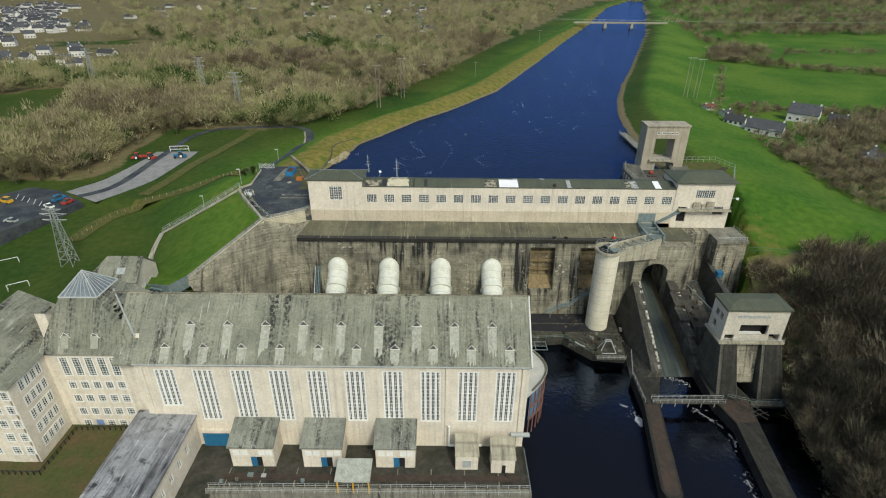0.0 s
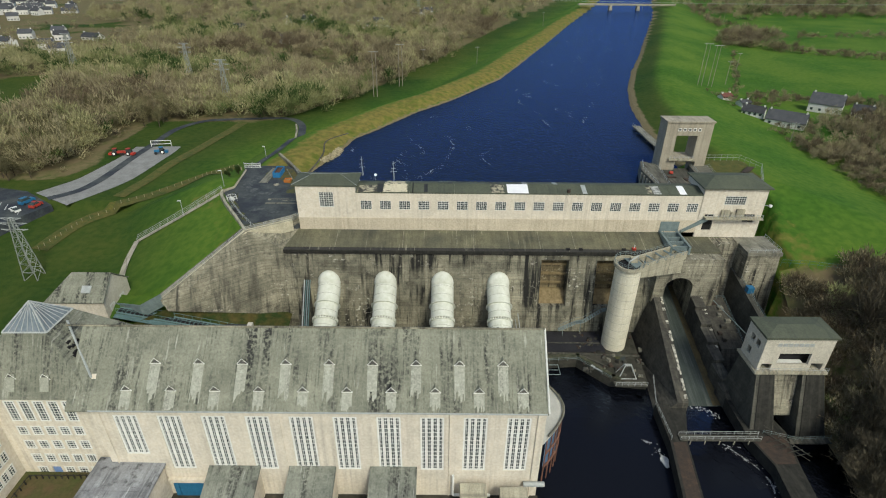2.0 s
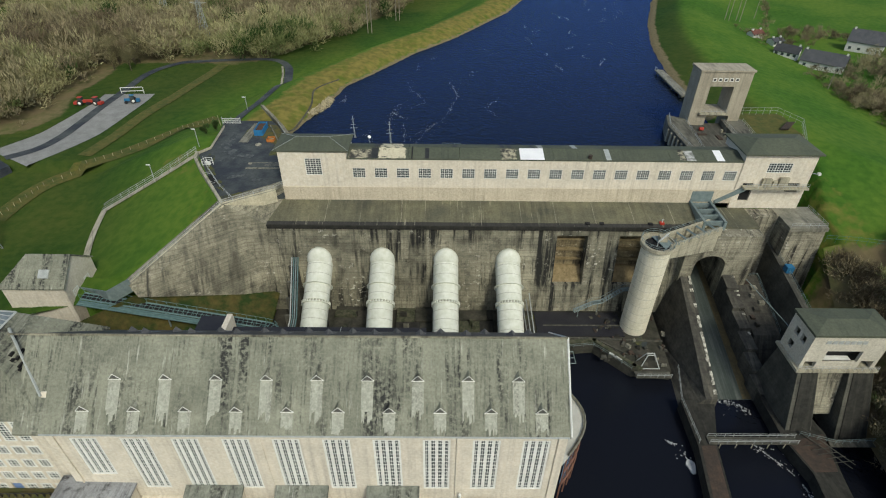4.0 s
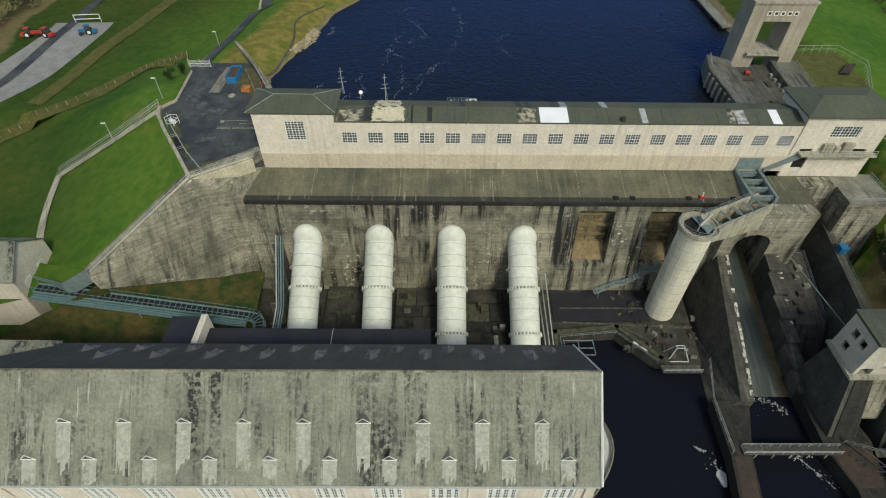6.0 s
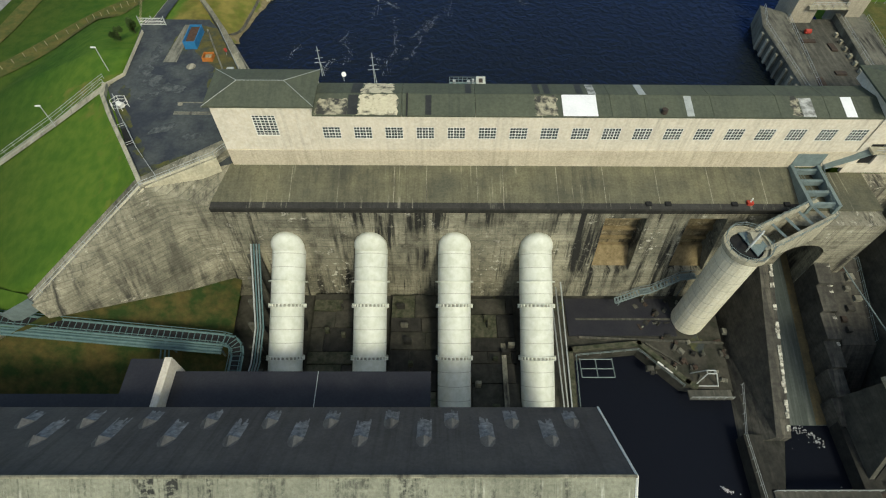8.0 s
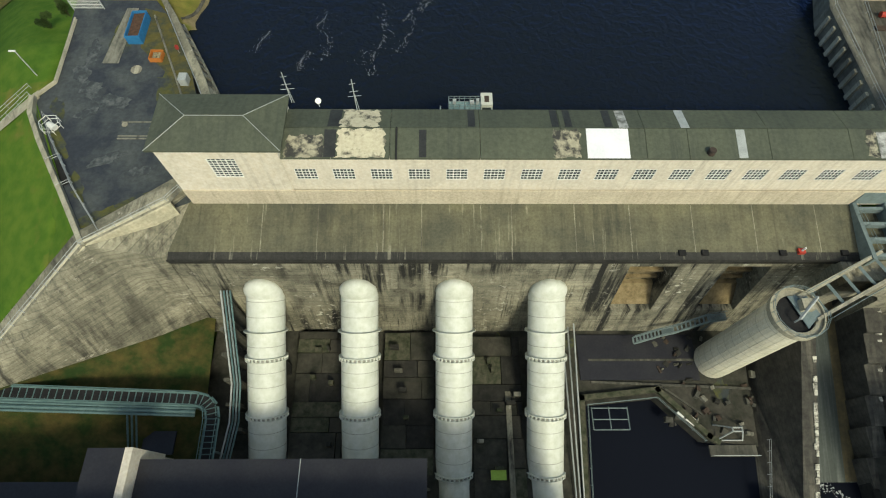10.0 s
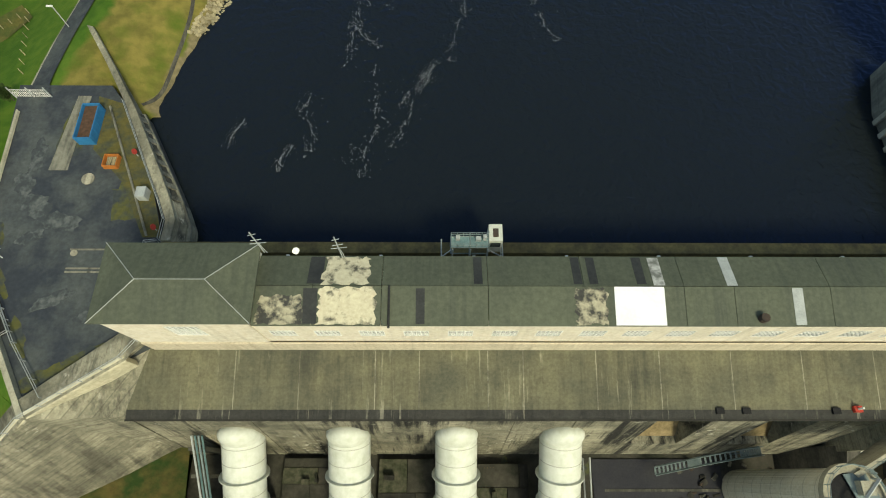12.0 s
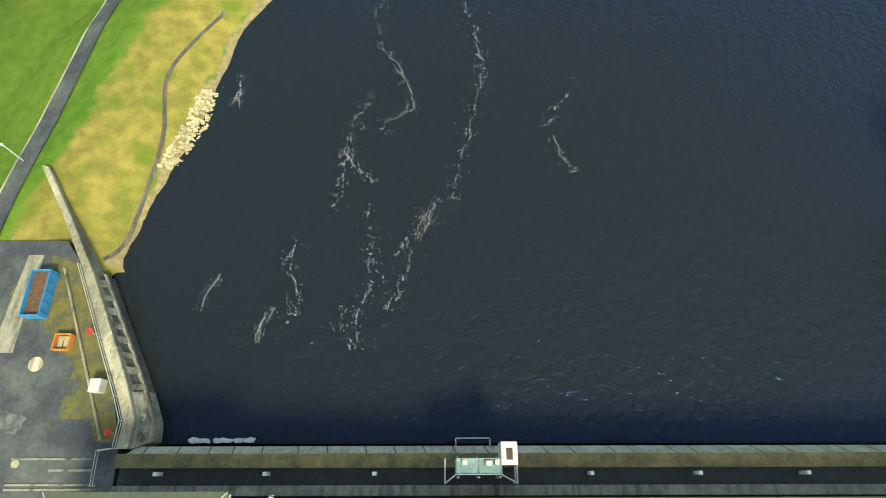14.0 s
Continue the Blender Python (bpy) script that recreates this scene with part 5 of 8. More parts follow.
    hexa(b, [(48 + n0.x - 0.2, 132.3 + n0.y, 22.6), (62.2 + n0.x, 139.4 + n0.y, 20), (62.2 + n0.x * 0.75, 139.4 + n0.y * 0.75, 20), (48 + n0.x * 0.75, 132.3 + n0.y * 0.75, 22.6)],
         [(48 + n0.x - 0.2, 132.3 + n0.y, 26.4), (62.2 + n0.x, 139.4 + n0.y, 26.4), (62.2 + n0.x * 0.75, 139.4 + n0.y * 0.75, 26.4), (48 + n0.x * 0.75, 132.3 + n0.y * 0.75, 26.4)])
part("girder", b, CONCRETE, br, "pale concrete girders")
for x in (59.8, 64.6):
    part("side_beam", box(new_bm(), x - 0.3, x + 0.3, 139.6, 149.3, 24.3, 26.6), STEEL, br, "grey side beam")
for k in range(4):
    part("cross_beam", box(new_bm(), 60.1, 64.3, 140.2 + 2.6 * k, 140.7 + 2.6 * k, 25.2, 26.3), STEEL, br, "grey cross beam over the open floor")
for k in range(5):
    q = Vector(axis[0]).lerp(Vector(axis[1]), 0.1 + 0.2 * k)
    part("cross_beam", beam(new_bm(), (q.x - 0.9, q.y + 1.9, 26.0), (q.x + 0.9, q.y - 1.9, 26.0), 0.4), STEEL, br, "grey cross beam over the open floor")
for off in (-2.2, 2.2):
    n0 = Vector((-0.447, 0.894)) * off
    railing("railing", [(49.2 + n0.x, 132.6 + n0.y, 26.4), (61.6 + n0.x, 138.9 + n0.y, 26.4), (62.2 + (2.5 if off < 0 else -2.5), 149, 26.4)], br, 1.1, 2, STEEL)
part("gate_frame", box(new_bm(), 59.6, 64.8, 149.0, 149.2, 26.4, 29.3), STEEL, br, "grey steel door frame")

# ---- lock and spillway, eastern side ----
LOCKCON = weathered("stained_lock_concrete", (0.36, 0.335, 0.25), (0.19, 0.178, 0.135), (0.032, 0.030, 0.026), (0.52, 0.49, 0.40), 1.5, 0.35, 0.8, course=1.3)
lock = thing("lock", "old stained concrete lock walls with a sloping chute", "lock", kind="structure")
b = new_bm()
# bridge block over the chute with an arched opening
box(b, 56.5, 59.4, 137.2, 149, -3, 24.2)
box(b, 66.8, 73.4, 137.2, 149, -3, 24.2)
for k in range(8):
    a0, a1 = math.pi * k / 8, math.pi * (k + 1) / 8
    xa, xb = 63.1 - 3.7 * math.cos(a0), 63.1 - 3.7 * math.cos(a1)
    hexa(b, [(xa, 137.2, 15.5 + 3 * math.sin(a0)), (xb, 137.2, 15.5 + 3 * math.sin(a1)), (xb, 149, 15.5 + 3 * math.sin(a1)), (xa, 149, 15.5 + 3 * math.sin(a0))], [(xa, 137.2, 24.2), (xb, 137.2, 24.2), (xb, 149, 24.2), (xa, 149, 24.2)])
part("bridge_block", b, LOCKCON, lock, "streaked concrete block with an arch over the chute")
part("top_slab", box(new_bm(), 61.05, 73.6, 140.4, 149.2, 24.2, 24.6), APRON, lock)
# Back of the arch is coloured near-black for the shade inside.
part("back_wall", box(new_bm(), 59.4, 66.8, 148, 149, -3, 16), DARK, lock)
b = hexa(new_bm(), [(57.4, 111.5, -4), (67.6, 111.5, -4), (66.7, 148, -4), (59.5, 148, -4)], [(57.4, 111.5, -1.85), (67.6, 111.5, -1.85), (66.7, 148, 9), (59.5, 148, 9)])
part("chute", b, material("wet_chute", (0.050, 0.062, 0.056), (0.032, 0.042, 0.038), 4, 0.5, 0.2, 2, (0.17, 0.185, 0.165), 0.7, "y"), lock, "wet grey-green sloping chute floor with trickling water")
part("stain", hexa(new_bm(), [(65.5, 111.6, -1.8), (67.5, 111.6, -1.8), (66.6, 147.9, 9.03), (65.4, 147.9, 9.03)], [(65.5, 111.6, -1.78), (67.5, 111.6, -1.78), (66.6, 147.9, 9.06), (65.4, 147.9, 9.06)]), material("brown_algae", (0.11, 0.088, 0.04), (0.06, 0.05, 0.028), 1.5, 0.6, 0.3, 2, (0.02, 0.02, 0.015), 0.7, "y"), lock, "brown algae band along the chute wall")
# western wall: battered stone face, pale edge
b = hexa(new_bm(), [(48.5, 108, -4), (57.3, 108, -4), (59.6, 138, -4), (52.5, 138, -4)], [(54.6, 108, 2.6), (57.2, 108, 2.6), (59.4, 138, 12.5), (57.0, 138, 12.5)])
part("wall", b, LOCKWALL, lock, "battered dark masonry wall")
for k in range(30):
    t0 = k / 30
    rr = random.Random(k)
    if rr.random() < 0.66:
        y0 = 108 + 30 * t0
        zz = 2.62 + 9.9 * t0
        xx = 57.2 + 2.2 * t0
        wd = rr.uniform(0.35, 0.8)
        part("edge_stone", hexa(new_bm(), [(xx - wd, y0, zz), (xx, y0, zz), (xx, y0 + 0.9, zz + 0.3), (xx - wd, y0 + 0.9, zz + 0.3)], [(xx - wd, y0, zz + 0.16), (xx, y0, zz + 0.16), (xx, y0 + 0.9, zz + 0.46), (xx - wd, y0 + 0.9, zz + 0.46)]), material("pale_edge", (0.56, 0.54, 0.46), (0.12, 0.115, 0.095), 0.7, 0.9, 0.3, 4, spread=0.1), lock, "pale edge stone")
# eastern wall of the chute, stepped down
b = new_bm()
for k in range(6):
    y0, y1 = 138 - 4.6 * k, 138 - 4.6 * (k + 1)
    z = 13 - 2.1 * k
    hexa(b, [(66.9 + 0.15 * k, y1, -4), (71.5 + 0.1 * k, y1, -4), (71.5, y0, -4), (66.9, y0, -4)], [(67.0 + 0.15 * k, y1, z - 1.2), (69.8 + 0.1 * k, y1, z - 1.2), (69.8, y0, z), (67.0, y0, z)])
part("wall", b, LOCKWALL, lock, "stepped dark masonry wall")
# Uneven pale stones along the wall's upper edge.
for k in range(16):
    rr = random.Random(40 + k)
    y0 = 120 + 1.1 * k
    zz = 13 - 2.1 * ((138 - y0) / 4.6) + 0.35
    part("edge_stone", box(new_bm(), 69.6 - rr.uniform(0.3, 0.7), 69.9, y0, y0 + rr.uniform(0.5, 1.0), zz - 1.2, zz), MATS["pale_edge"], lock, "pale edge stone")
part("platform", hexa(new_bm(), [(71.2, 118, -4), (77.5, 118, -4), (77.5, 140, -4), (71.2, 140, -4)], [(71.2, 124, 5.5), (77.5, 124, 5.5), (77.5, 140, 10.5), (71.2, 140, 10.5)]), LOCKWALL, lock, "dark sloping platform")
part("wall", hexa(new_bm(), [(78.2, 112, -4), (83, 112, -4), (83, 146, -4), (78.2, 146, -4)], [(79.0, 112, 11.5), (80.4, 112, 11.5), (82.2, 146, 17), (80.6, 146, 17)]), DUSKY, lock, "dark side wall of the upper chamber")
part("wall", box(new_bm(), 73.4, 81.0, 146, 149.2, -3, 24.4), LOCKCON, lock)
# Dark sheet on the wall paints the shade of an archway.
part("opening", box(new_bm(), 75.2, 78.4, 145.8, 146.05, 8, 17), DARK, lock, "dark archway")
b = hexa(new_bm(), [(81.0, 139.5, -3), (91, 139.5, -3), (91, 150.5, -3), (81.0, 150.5, -3)], [(81.3, 140.9, 23.4), (90, 140.9, 23.4), (90, 150, 23.4), (81.3, 150, 23.4)])
part("buttress", b, LOCKCON, lock, "streaked concrete buttress block")
part("buttress_cap", box(new_bm(), 81.0, 90.3, 140.6, 150.2, 23.4, 24.4), STAINED, lock)
railing("railing", [(81.4, 141, 24.4), (89.9, 141, 24.4), (89.9, 149.6, 24.4)], lock, 1.0, 2)
b = hexa(new_bm(), [(73.5, 141, 0), (81, 141, 0), (81, 149, 0), (73.5, 149, 0)], [(74.2, 147.5, 24.3), (80.8, 147.5, 24.3), (80.8, 149, 24.3), (74.2, 149, 24.3)])
part("buttress", b, LOCKCON, lock)
railing("railing", [(80.2, 113, 11.7), (81.4, 145, 17.0)], lock, 1.1, 2.2, STEEL)
railing("railing", [(73.6, 139.5, 10.4), (77.3, 139.5, 10.4), (77.3, 124.5, 5.6)], lock, 1.1, 2.2, STEEL)
for k in range(7):
    rr = random.Random(90 + k)
    x, y = rr.uniform(71.6, 75.6), 126 + 1.9 * k
    z = 5.5 + (y - 124) * 5 / 16
    part("block", box(new_bm(), x, x + rr.uniform(0.8, 1.8), y, y + rr.uniform(0.6, 1.3), z - 0.6, z + rr.uniform(0.5, 1.2)), rr.choice((STAINED, RUST, LOCKWALL)), lock, "broken concrete block")
part("rail", rod(new_bm(), (73.2, 138.5, 11.5), (78.9, 114, 9.0), 0.12, 6), STEEL, lock, "long pipe along the platform")
t = thing("blue_bin", "small blue container beside the lock wall", "container", at=(81.2, 135.6, 15.3))
part("body", box(new_bm(), -0.8, 0.8, -0.8, 0.8, 0, 1.5), BLUE, t)
part("lid", box(new_bm(), -0.85, 0.85, -0.85, 0.85, 1.5, 1.65), BLUE, t)
# tail piers
b = prism(new_bm(), [(50.0, 109), (49.6, 98), (45.2, 74), (45.6, 72.4), (47.6, 71.6), (49.2, 72.6), (53.4, 98), (57.2, 109)], -5, 1.0)
part("pier", b, MASONRY, lock, "long low tail pier with rusty top")
part("pier_top", prism(new_bm(), [(50.2, 98), (45.7, 73.4), (47.4, 72.3), (48.8, 73.2), (53.0, 98)], 1.0, 1.03), RUST, lock, "rusty brown pier top")
b = prism(new_bm(), [(67.6, 112), (67.4, 99.5), (69.3, 92), (67.0, 72), (62, 40), (66.5, 40), (71.8, 72), (74.6, 92), (76.5, 101), (74, 112)], -5, 1.0)
part("pier", b, MASONRY, lock, "low masonry divide wall")
part("pier_top", prism(new_bm(), [(68, 99), (69.7, 92.4), (74.2, 92.6), (76, 100.8)], 1.0, 1.03), RUST, lock)
railing("railing", [(52.5, 118, 0.9), (50.1, 109, 1.0), (50.0, 98.6, 1.0)], lock, 1.2, 2)
fb = thing("footbridge", "narrow pale steel footbridge over the chute basin", "bridge")
part("deck", box(new_bm(), 51.8, 69.4, 98.2, 99.8, 1.1, 1.4), DUSKY, fb, "dark weathered deck")
for y in (98.3, 99.7):
    railing("railing", [(51.8, y, 1.4), (69.4, y, 1.4)], fb, 1.1, 1.8)
for k in range(5):
    part("strut", rod(new_bm(), (54 + 3.2 * k, 98.1, 0.2), (54 + 3.2 * k, 98.1, 1.3), 0.12, 4), CONCRETE, fb)
# small hoist frame on the platform edge
t = thing("hoist_frame", "grey steel lifting frame on the platform edge", "frame")
b = new_bm()
for p, q in (((44, 118, .5), (45.4, 119, 4)), ((48.5, 118, .5), (47, 119, 4)), ((44, 120.5, .5), (45.4, 119.6, 4)), ((48.5, 120.5, .5), (47, 119.6, 4)), ((45.4, 119, 4), (47, 119, 4)), ((45.4, 119.6, 4), (47, 119.6, 4)), ((45.4, 119, 4), (45.4, 119.6, 4)), ((47, 119, 4), (47, 119.6, 4)), ((44, 118, .6), (48.5, 118, .6))):
    rod(b, p, q, 0.13, 4)
part("frame", b, GALV, t)
part("platform", box(new_bm(), 42.5, 50.5, 115.4, 117.2, 0.35, 0.6), DUSKY, t, "dark grating platform")
railing("railing", [(42.6, 115.5, 0.6), (50.4, 115.5, 0.6)], t, 1.1, 1.5)
railing("railing", [(21.6, 106, 0.5), (22.8, 123.8, 0.5), (35, 125, 0.5), (42, 117.8, 0.5)], label="grey railing round the tail basin", mat=STEEL)
t = thing("basin_grating", "green steel grating frame over the basin corner", "grating")
b = new_bm()
for x in (23.6, 26.6, 29.8):
    beam(b, (x, 119.8, 0.2), (x, 123.6, 0.2), 0.15)
for y in (119.8, 121.5, 123.4):
    beam(b, (23.6, y, 0.2), (29.8, y, 0.2), 0.15)
part("frame", b, STEEL, t)
# stair running up the dam face
t = thing("steel_stair", "grey-green steel stair running up the dam face", "stair")
b = new_bm()
path_ = [(31.8, 134.6, 3), (36.5, 135.6, 4.8), (38.5, 136.0, 4.8), (43.5, 137.0, 8), (46.5, 137.4, 8)]
for a, c in zip(path_, path_[1:]):
    for dy in (-0.6, 0.6):
        rod(b, (a[0], a[1] + dy, a[2]), (c[0], c[1] + dy, c[2]), 0.14, 4)
        rod(b, (a[0], a[1] + dy, a[2] + 1.1), (c[0], c[1] + dy, c[2] + 1.1), 0.06, 4)
    for k in range(9):
        q = Vector(a).lerp(Vector(c), k / 8)
        box(b, q.x - 0.15, q.x + 0.15, q.y - 0.6, q.y + 0.6, q.z - 0.03, q.z + 0.03)
        rod(b, (q.x, q.y - 0.6, q.z), (q.x, q.y - 0.6, q.z + 1.1), 0.05, 4)
part("flight", b, STEEL, t)
for x, y, z in ((33, 134.8, 3.3), (38, 135.9, 4.8), (45.5, 137.2, 8)):
    part("post", rod(new_bm(), (x, y, 0.45), (x, y, z), 0.1, 4), STEEL, t)

# ---- spillway gate house ----
gh = thing("gate_house", "pale concrete gate house on tall legs above the spillway", "gate house")
b = new_bm()
wall(b, (69.2, 107.2), (84.2, 107.2), 13.6, 22.4, [(3.9, 10.9, 15.2, 18.3), (0.7, 3.0, 13.6, 15.4), (11.6, 14.2, 13.6, 15.6)])
wall(b, (84.2, 107.8), (84.2, 113.6), 13.6, 22.4)
wall(b, (84.2, 114.2), (69.2, 114.2), 13.6, 22.4)
wall(b, (69.2, 113.6), (69.2, 107.8), 13.6, 22.4, [(1.2, 2.6, 18.4, 20.2), (1.2, 2.6, 15, 16.8), (3.4, 4.8, 18.4, 20.2)])
part("wall", b, material("gate_house_render", (0.58, 0.54, 0.45), (0.48, 0.45, 0.37), 4, 0.9, 0.2, 3, (0.28, 0.26, 0.2), 0.4), gh, "pale rendered walls")
part("floor", box(new_bm(), 68.6, 84.8, 106.4, 114.6, 13.0, 13.58), CONCRETE, gh)
part("interior", box(new_bm(), 69.9, 83.4, 109.2, 109.4, 13.6, 22), DARK, gh)
part("machinery", box(new_bm(), 73, 79.4, 107.6, 109, 13.6, 15.2), WHITE, gh, "white machine cover")
part("roof", hip_roof(new_bm(), 68.7, 84.6, 106.8, 114.4, 22.9, 23.7, 4, 0.5), FELT, gh, "grey-green hipped roof")
for k in range(7):
    part("vent_slot", box(new_bm(), 71.9 + 1.15 * k, 72.8 + 1.15 * k, 107.12, 107.2, 20.3, 21.1), GALV, gh, "square vent grille")
railing("railing", [(68.7, 106.5, 13.6), (84.7, 106.5, 13.6)], gh, 1.1, 1.6)
for x0, x1, xa, xb in ((69.3, 73.4, 68.4, 74.2), (79.6, 84.4, 78.8, 86.0)):
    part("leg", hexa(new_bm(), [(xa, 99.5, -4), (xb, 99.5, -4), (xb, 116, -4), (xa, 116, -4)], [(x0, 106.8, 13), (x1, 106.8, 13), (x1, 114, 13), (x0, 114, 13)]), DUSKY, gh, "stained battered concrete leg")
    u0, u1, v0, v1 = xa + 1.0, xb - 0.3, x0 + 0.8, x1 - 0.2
    # Near-black front laid over the slope of each leg.
    part("wet_face", hexa(new_bm(), [(u0, 99.3, -4), (u1, 99.3, -4), (u1, 99.9, -4), (u0, 99.9, -4)], [(v0, 106.6, 12.9), (v1, 106.6, 12.9), (v1, 107.2, 12.9), (v0, 107.2, 12.9)]), MASONRY, gh, "dark sloping face")
part("curtain", hexa(new_bm(), [(74.2, 104.6, 2.5), (78.8, 104.6, 2.5), (78.8, 113, 2.5), (74.2, 113, 2.5)], [(73.3, 108.2, 13), (79.7, 108.2, 13), (79.7, 113, 13), (73.3, 113, 13)]), LOCKCON, gh, "pale curved gate curtain")
t = thing("trash_walk", "rusty steel walkway at the spillway's foot", "walkway")
railing("railing", [(71, 100.5, 1.03), (77, 98.5, 1.03), (85, 99, 1.03)], t, 1.2, 1.5, STEEL)
part("deck", prism(new_bm(), [(74.5, 98), (85, 98), (85, 99.6), (74.5, 99.6)], 0.7, 1.0), DUSKY, t)
b = new_bm()
for k in range(5):
    rod(b, (70.5 + k, 98 - k * 0.9, 1), (72.5 + k, 97 - k * 0.9, 3.4), 0.09, 4)
rod(b, (71, 101, 3), (77, 93, 2.6), 0.1, 4), rod(b, (71, 101, 1.6), (77, 93, 1.4), 0.1, 4)
part("rake", b, DUSKY, t, "bent steel rake frame")

# ---- upper lock gate tower ----
gt = thing("gate_tower", "tall square-headed concrete lock gate tower", "tower")
TC = material("tower_concrete", (0.40, 0.36, 0.28), (0.30, 0.27, 0.21), 4, 0.9, 0.3, 3, (0.12, 0.11, 0.09), 0.6)
b = new_bm()
wall(b, (73.4, 190.6), (88.8, 190.6), 26, 44.9, [(3.8, 10.8, 32.8, 40.6), (5.2, 12.0, 26, 31.6)], 6.4)
part("body", b, TC, gt)
part("cap", box(new_bm(), 73.1, 89.1, 190.3, 197.3, 44.9, 45.4), TC, gt, "flat weathered cap")
part("balcony", box(new_bm(), 76.0, 84.2, 189.6, 190.6, 32.2, 32.7), CONCRETE, gt)
railing("railing", [(76.2, 189.7, 32.7), (84, 189.7, 32.7)], gt, 1.1, 1.6)
for k in range(5):
    f = part("vent_slot", box(new_bm(), 77.3 + 1.65 * k, 78.4 + 1.65 * k, 190.52, 190.6, 42.1, 43.1), WHITE, gt, "small pale grille")
    part("slot", box(new_bm(), 77.5 + 1.65 * k, 78.2 + 1.65 * k, 190.5, 190.55, 42.3, 42.9), DARK, f)
lw = thing("approach_walls", "ribbed concrete approach walls of the upper lock", "wall", kind="structure")
for pl in ([(66.8, 163.4), (69.6, 163.4), (73.2, 192), (68.4, 195), (66.2, 187)], [(81.4, 163.4), (87, 160), (90.5, 192), (84, 192)]):
    part("wall", prism(new_bm(), pl, 18, 30), STAINED, lw)
part("floor", prism(new_bm(), [(69.6, 163.4), (81.4, 163.4), (84, 192), (71.4, 192)], 18, 28.6), DUSKY, lw, "stained concrete lock cover")
for k in range(9):
    y = 165 + 2.5 * k
    part("rib", prism(new_bm(), [(66.85 - 0.06 * k, y), (66.3 - 0.06 * k, y), (66.3 - 0.06 * k, y + 0.8), (66.85 - 0.06 * k, y + 0.8)], 24, 29.4), CONCRETE, lw, "wall rib")
    part("rib", prism(new_bm(), [(81.5 + 0.09 * k, y), (81.0 + 0.09 * k, y), (81.0 + 0.09 * k, y + 0.8), (81.5 + 0.09 * k, y + 0.8)], 24, 29.4), CONCRETE, lw)
for ln in ([(67.2, 164, 30), (66.8, 187, 30), (68.8, 194, 30)], [(69.4, 164, 30), (72.6, 190, 30)], [(81.8, 164, 30), (84.2, 190, 30)], [(86.6, 162, 30), (89.8, 190, 30)]):
    railing("railing", ln, lw, 1.1, 2.2)
for x, y, w_, d_ in ((71.5, 168, 1.6, 3), (76.5, 172, 2.2, 1.2), (79, 180, 1.2, 2.6), (74, 183, 2.8, 1.0)):
    part("cover_plate", box(new_bm(), x, x + w_, y, y + d_, 28.6, 28.9), RUST, lw, "rusty cover plate")
part("winch", rod(new_bm(), (75.6, 186.4, 29.2), (76.8, 186.4, 29.2), 0.5, 10), RED, lw, "red winch drum")
part("yard", prism(new_bm(), [(87, 160.2), (100, 172), (107, 187), (104, 197), (90.6, 197)], 20, 29.9), ROUGH, lw, "overgrown yard")

# eastern bank of the spillway under the trees
for q in (((78, 30, -3.5), (97, 30, -3), (97, 104, 13.2), (86.6, 104, -2.5)), ((86.6, 104, -2.5), (97, 104, 13.2), (97, 139.5, 21.6), (90.2, 139.5, 19.5))):
    tagged(new("wooded_bank", bank("wooded_bank", q, "")), "brown leaf-littered bank beside the spillway", "bank", kind="structure")

# debris and fittings round the shaft's foot
rng = random.Random(14)
for k in range(70):
    x, y = rng.uniform(36, 53), rng.uniform(119, 136)
    if math.hypot(x - 46.2, y - 131.6) < 3.6 or (x > 50 and y < 122):
        continue
    w_, d_, h_ = rng.uniform(0.3, 1.5), rng.uniform(0.3, 1.2), rng.uniform(0.2, 0.9)
    a = rng.uniform(0, 180)
    ob = lone("rubble_block", hexa(new_bm(), [(-w_ / 2, -d_ / 2, -0.1), (w_ / 2, -d_ / 2, -0.1), (w_ / 2, d_ / 2, -0.1), (-w_ / 2, d_ / 2, -0.1)], [(-w_ / 2.4, -d_ / 2.6, h_), (w_ / 2.6, -d_ / 2.2, h_ * 0.8), (w_ / 2.2, d_ / 2.5, h_), (-w_ / 2.5, d_ / 2.3, h_ * 0.9)]), rng.choice((MASONRY, DUSKY, RUST, STAINED, DUSKY)), "broken concrete and timber lying round the shaft foot", "rubble", group="rubble by the shaft")
    ob.matrix_basis = pose(x, y, 0.45, 0, 0, a)
t = thing("dinghy", "small white work boat on the platform edge", "boat", at=(39.6, 121.6, 0.45))
part("hull", hexa(new_bm(), [(-1.5, -0.4, 0), (1.3, -0.4, 0), (1.3, 0.4, 0), (-1.5, 0.4, 0)], [(-1.6, -0.7, 0.6), (1.7, -0.6, 0.6), (1.7, 0.6, 0.6), (-1.6, 0.7, 0.6)]), WHITE, t)
part("thwart", box(new_bm(), -0.3, 0.1, -0.6, 0.6, 0.6, 0.66), DARK, t)
t.matrix_basis = pose(39.6, 121.8, 0.45, 0, 0, -42)
for x0, y0, x1, y1 in ((24, 127.6, 52, 126.4), (24, 131.5, 43, 131.5), (36, 127, 42.5, 122)):
    lone("kerb", hexa(new_bm(), [(x0, y0, 0.45), (x1, y1, 0.45), (x1, y1 + 0.4, 0.45), (x0, y0 + 0.4, 0.45)], [(x0, y0, 0.8), (x1, y1, 0.8), (x1, y1 + 0.4, 0.8), (x0, y0 + 0.4, 0.8)]), DUSKY, "low concrete kerb across the platform", "kerb")
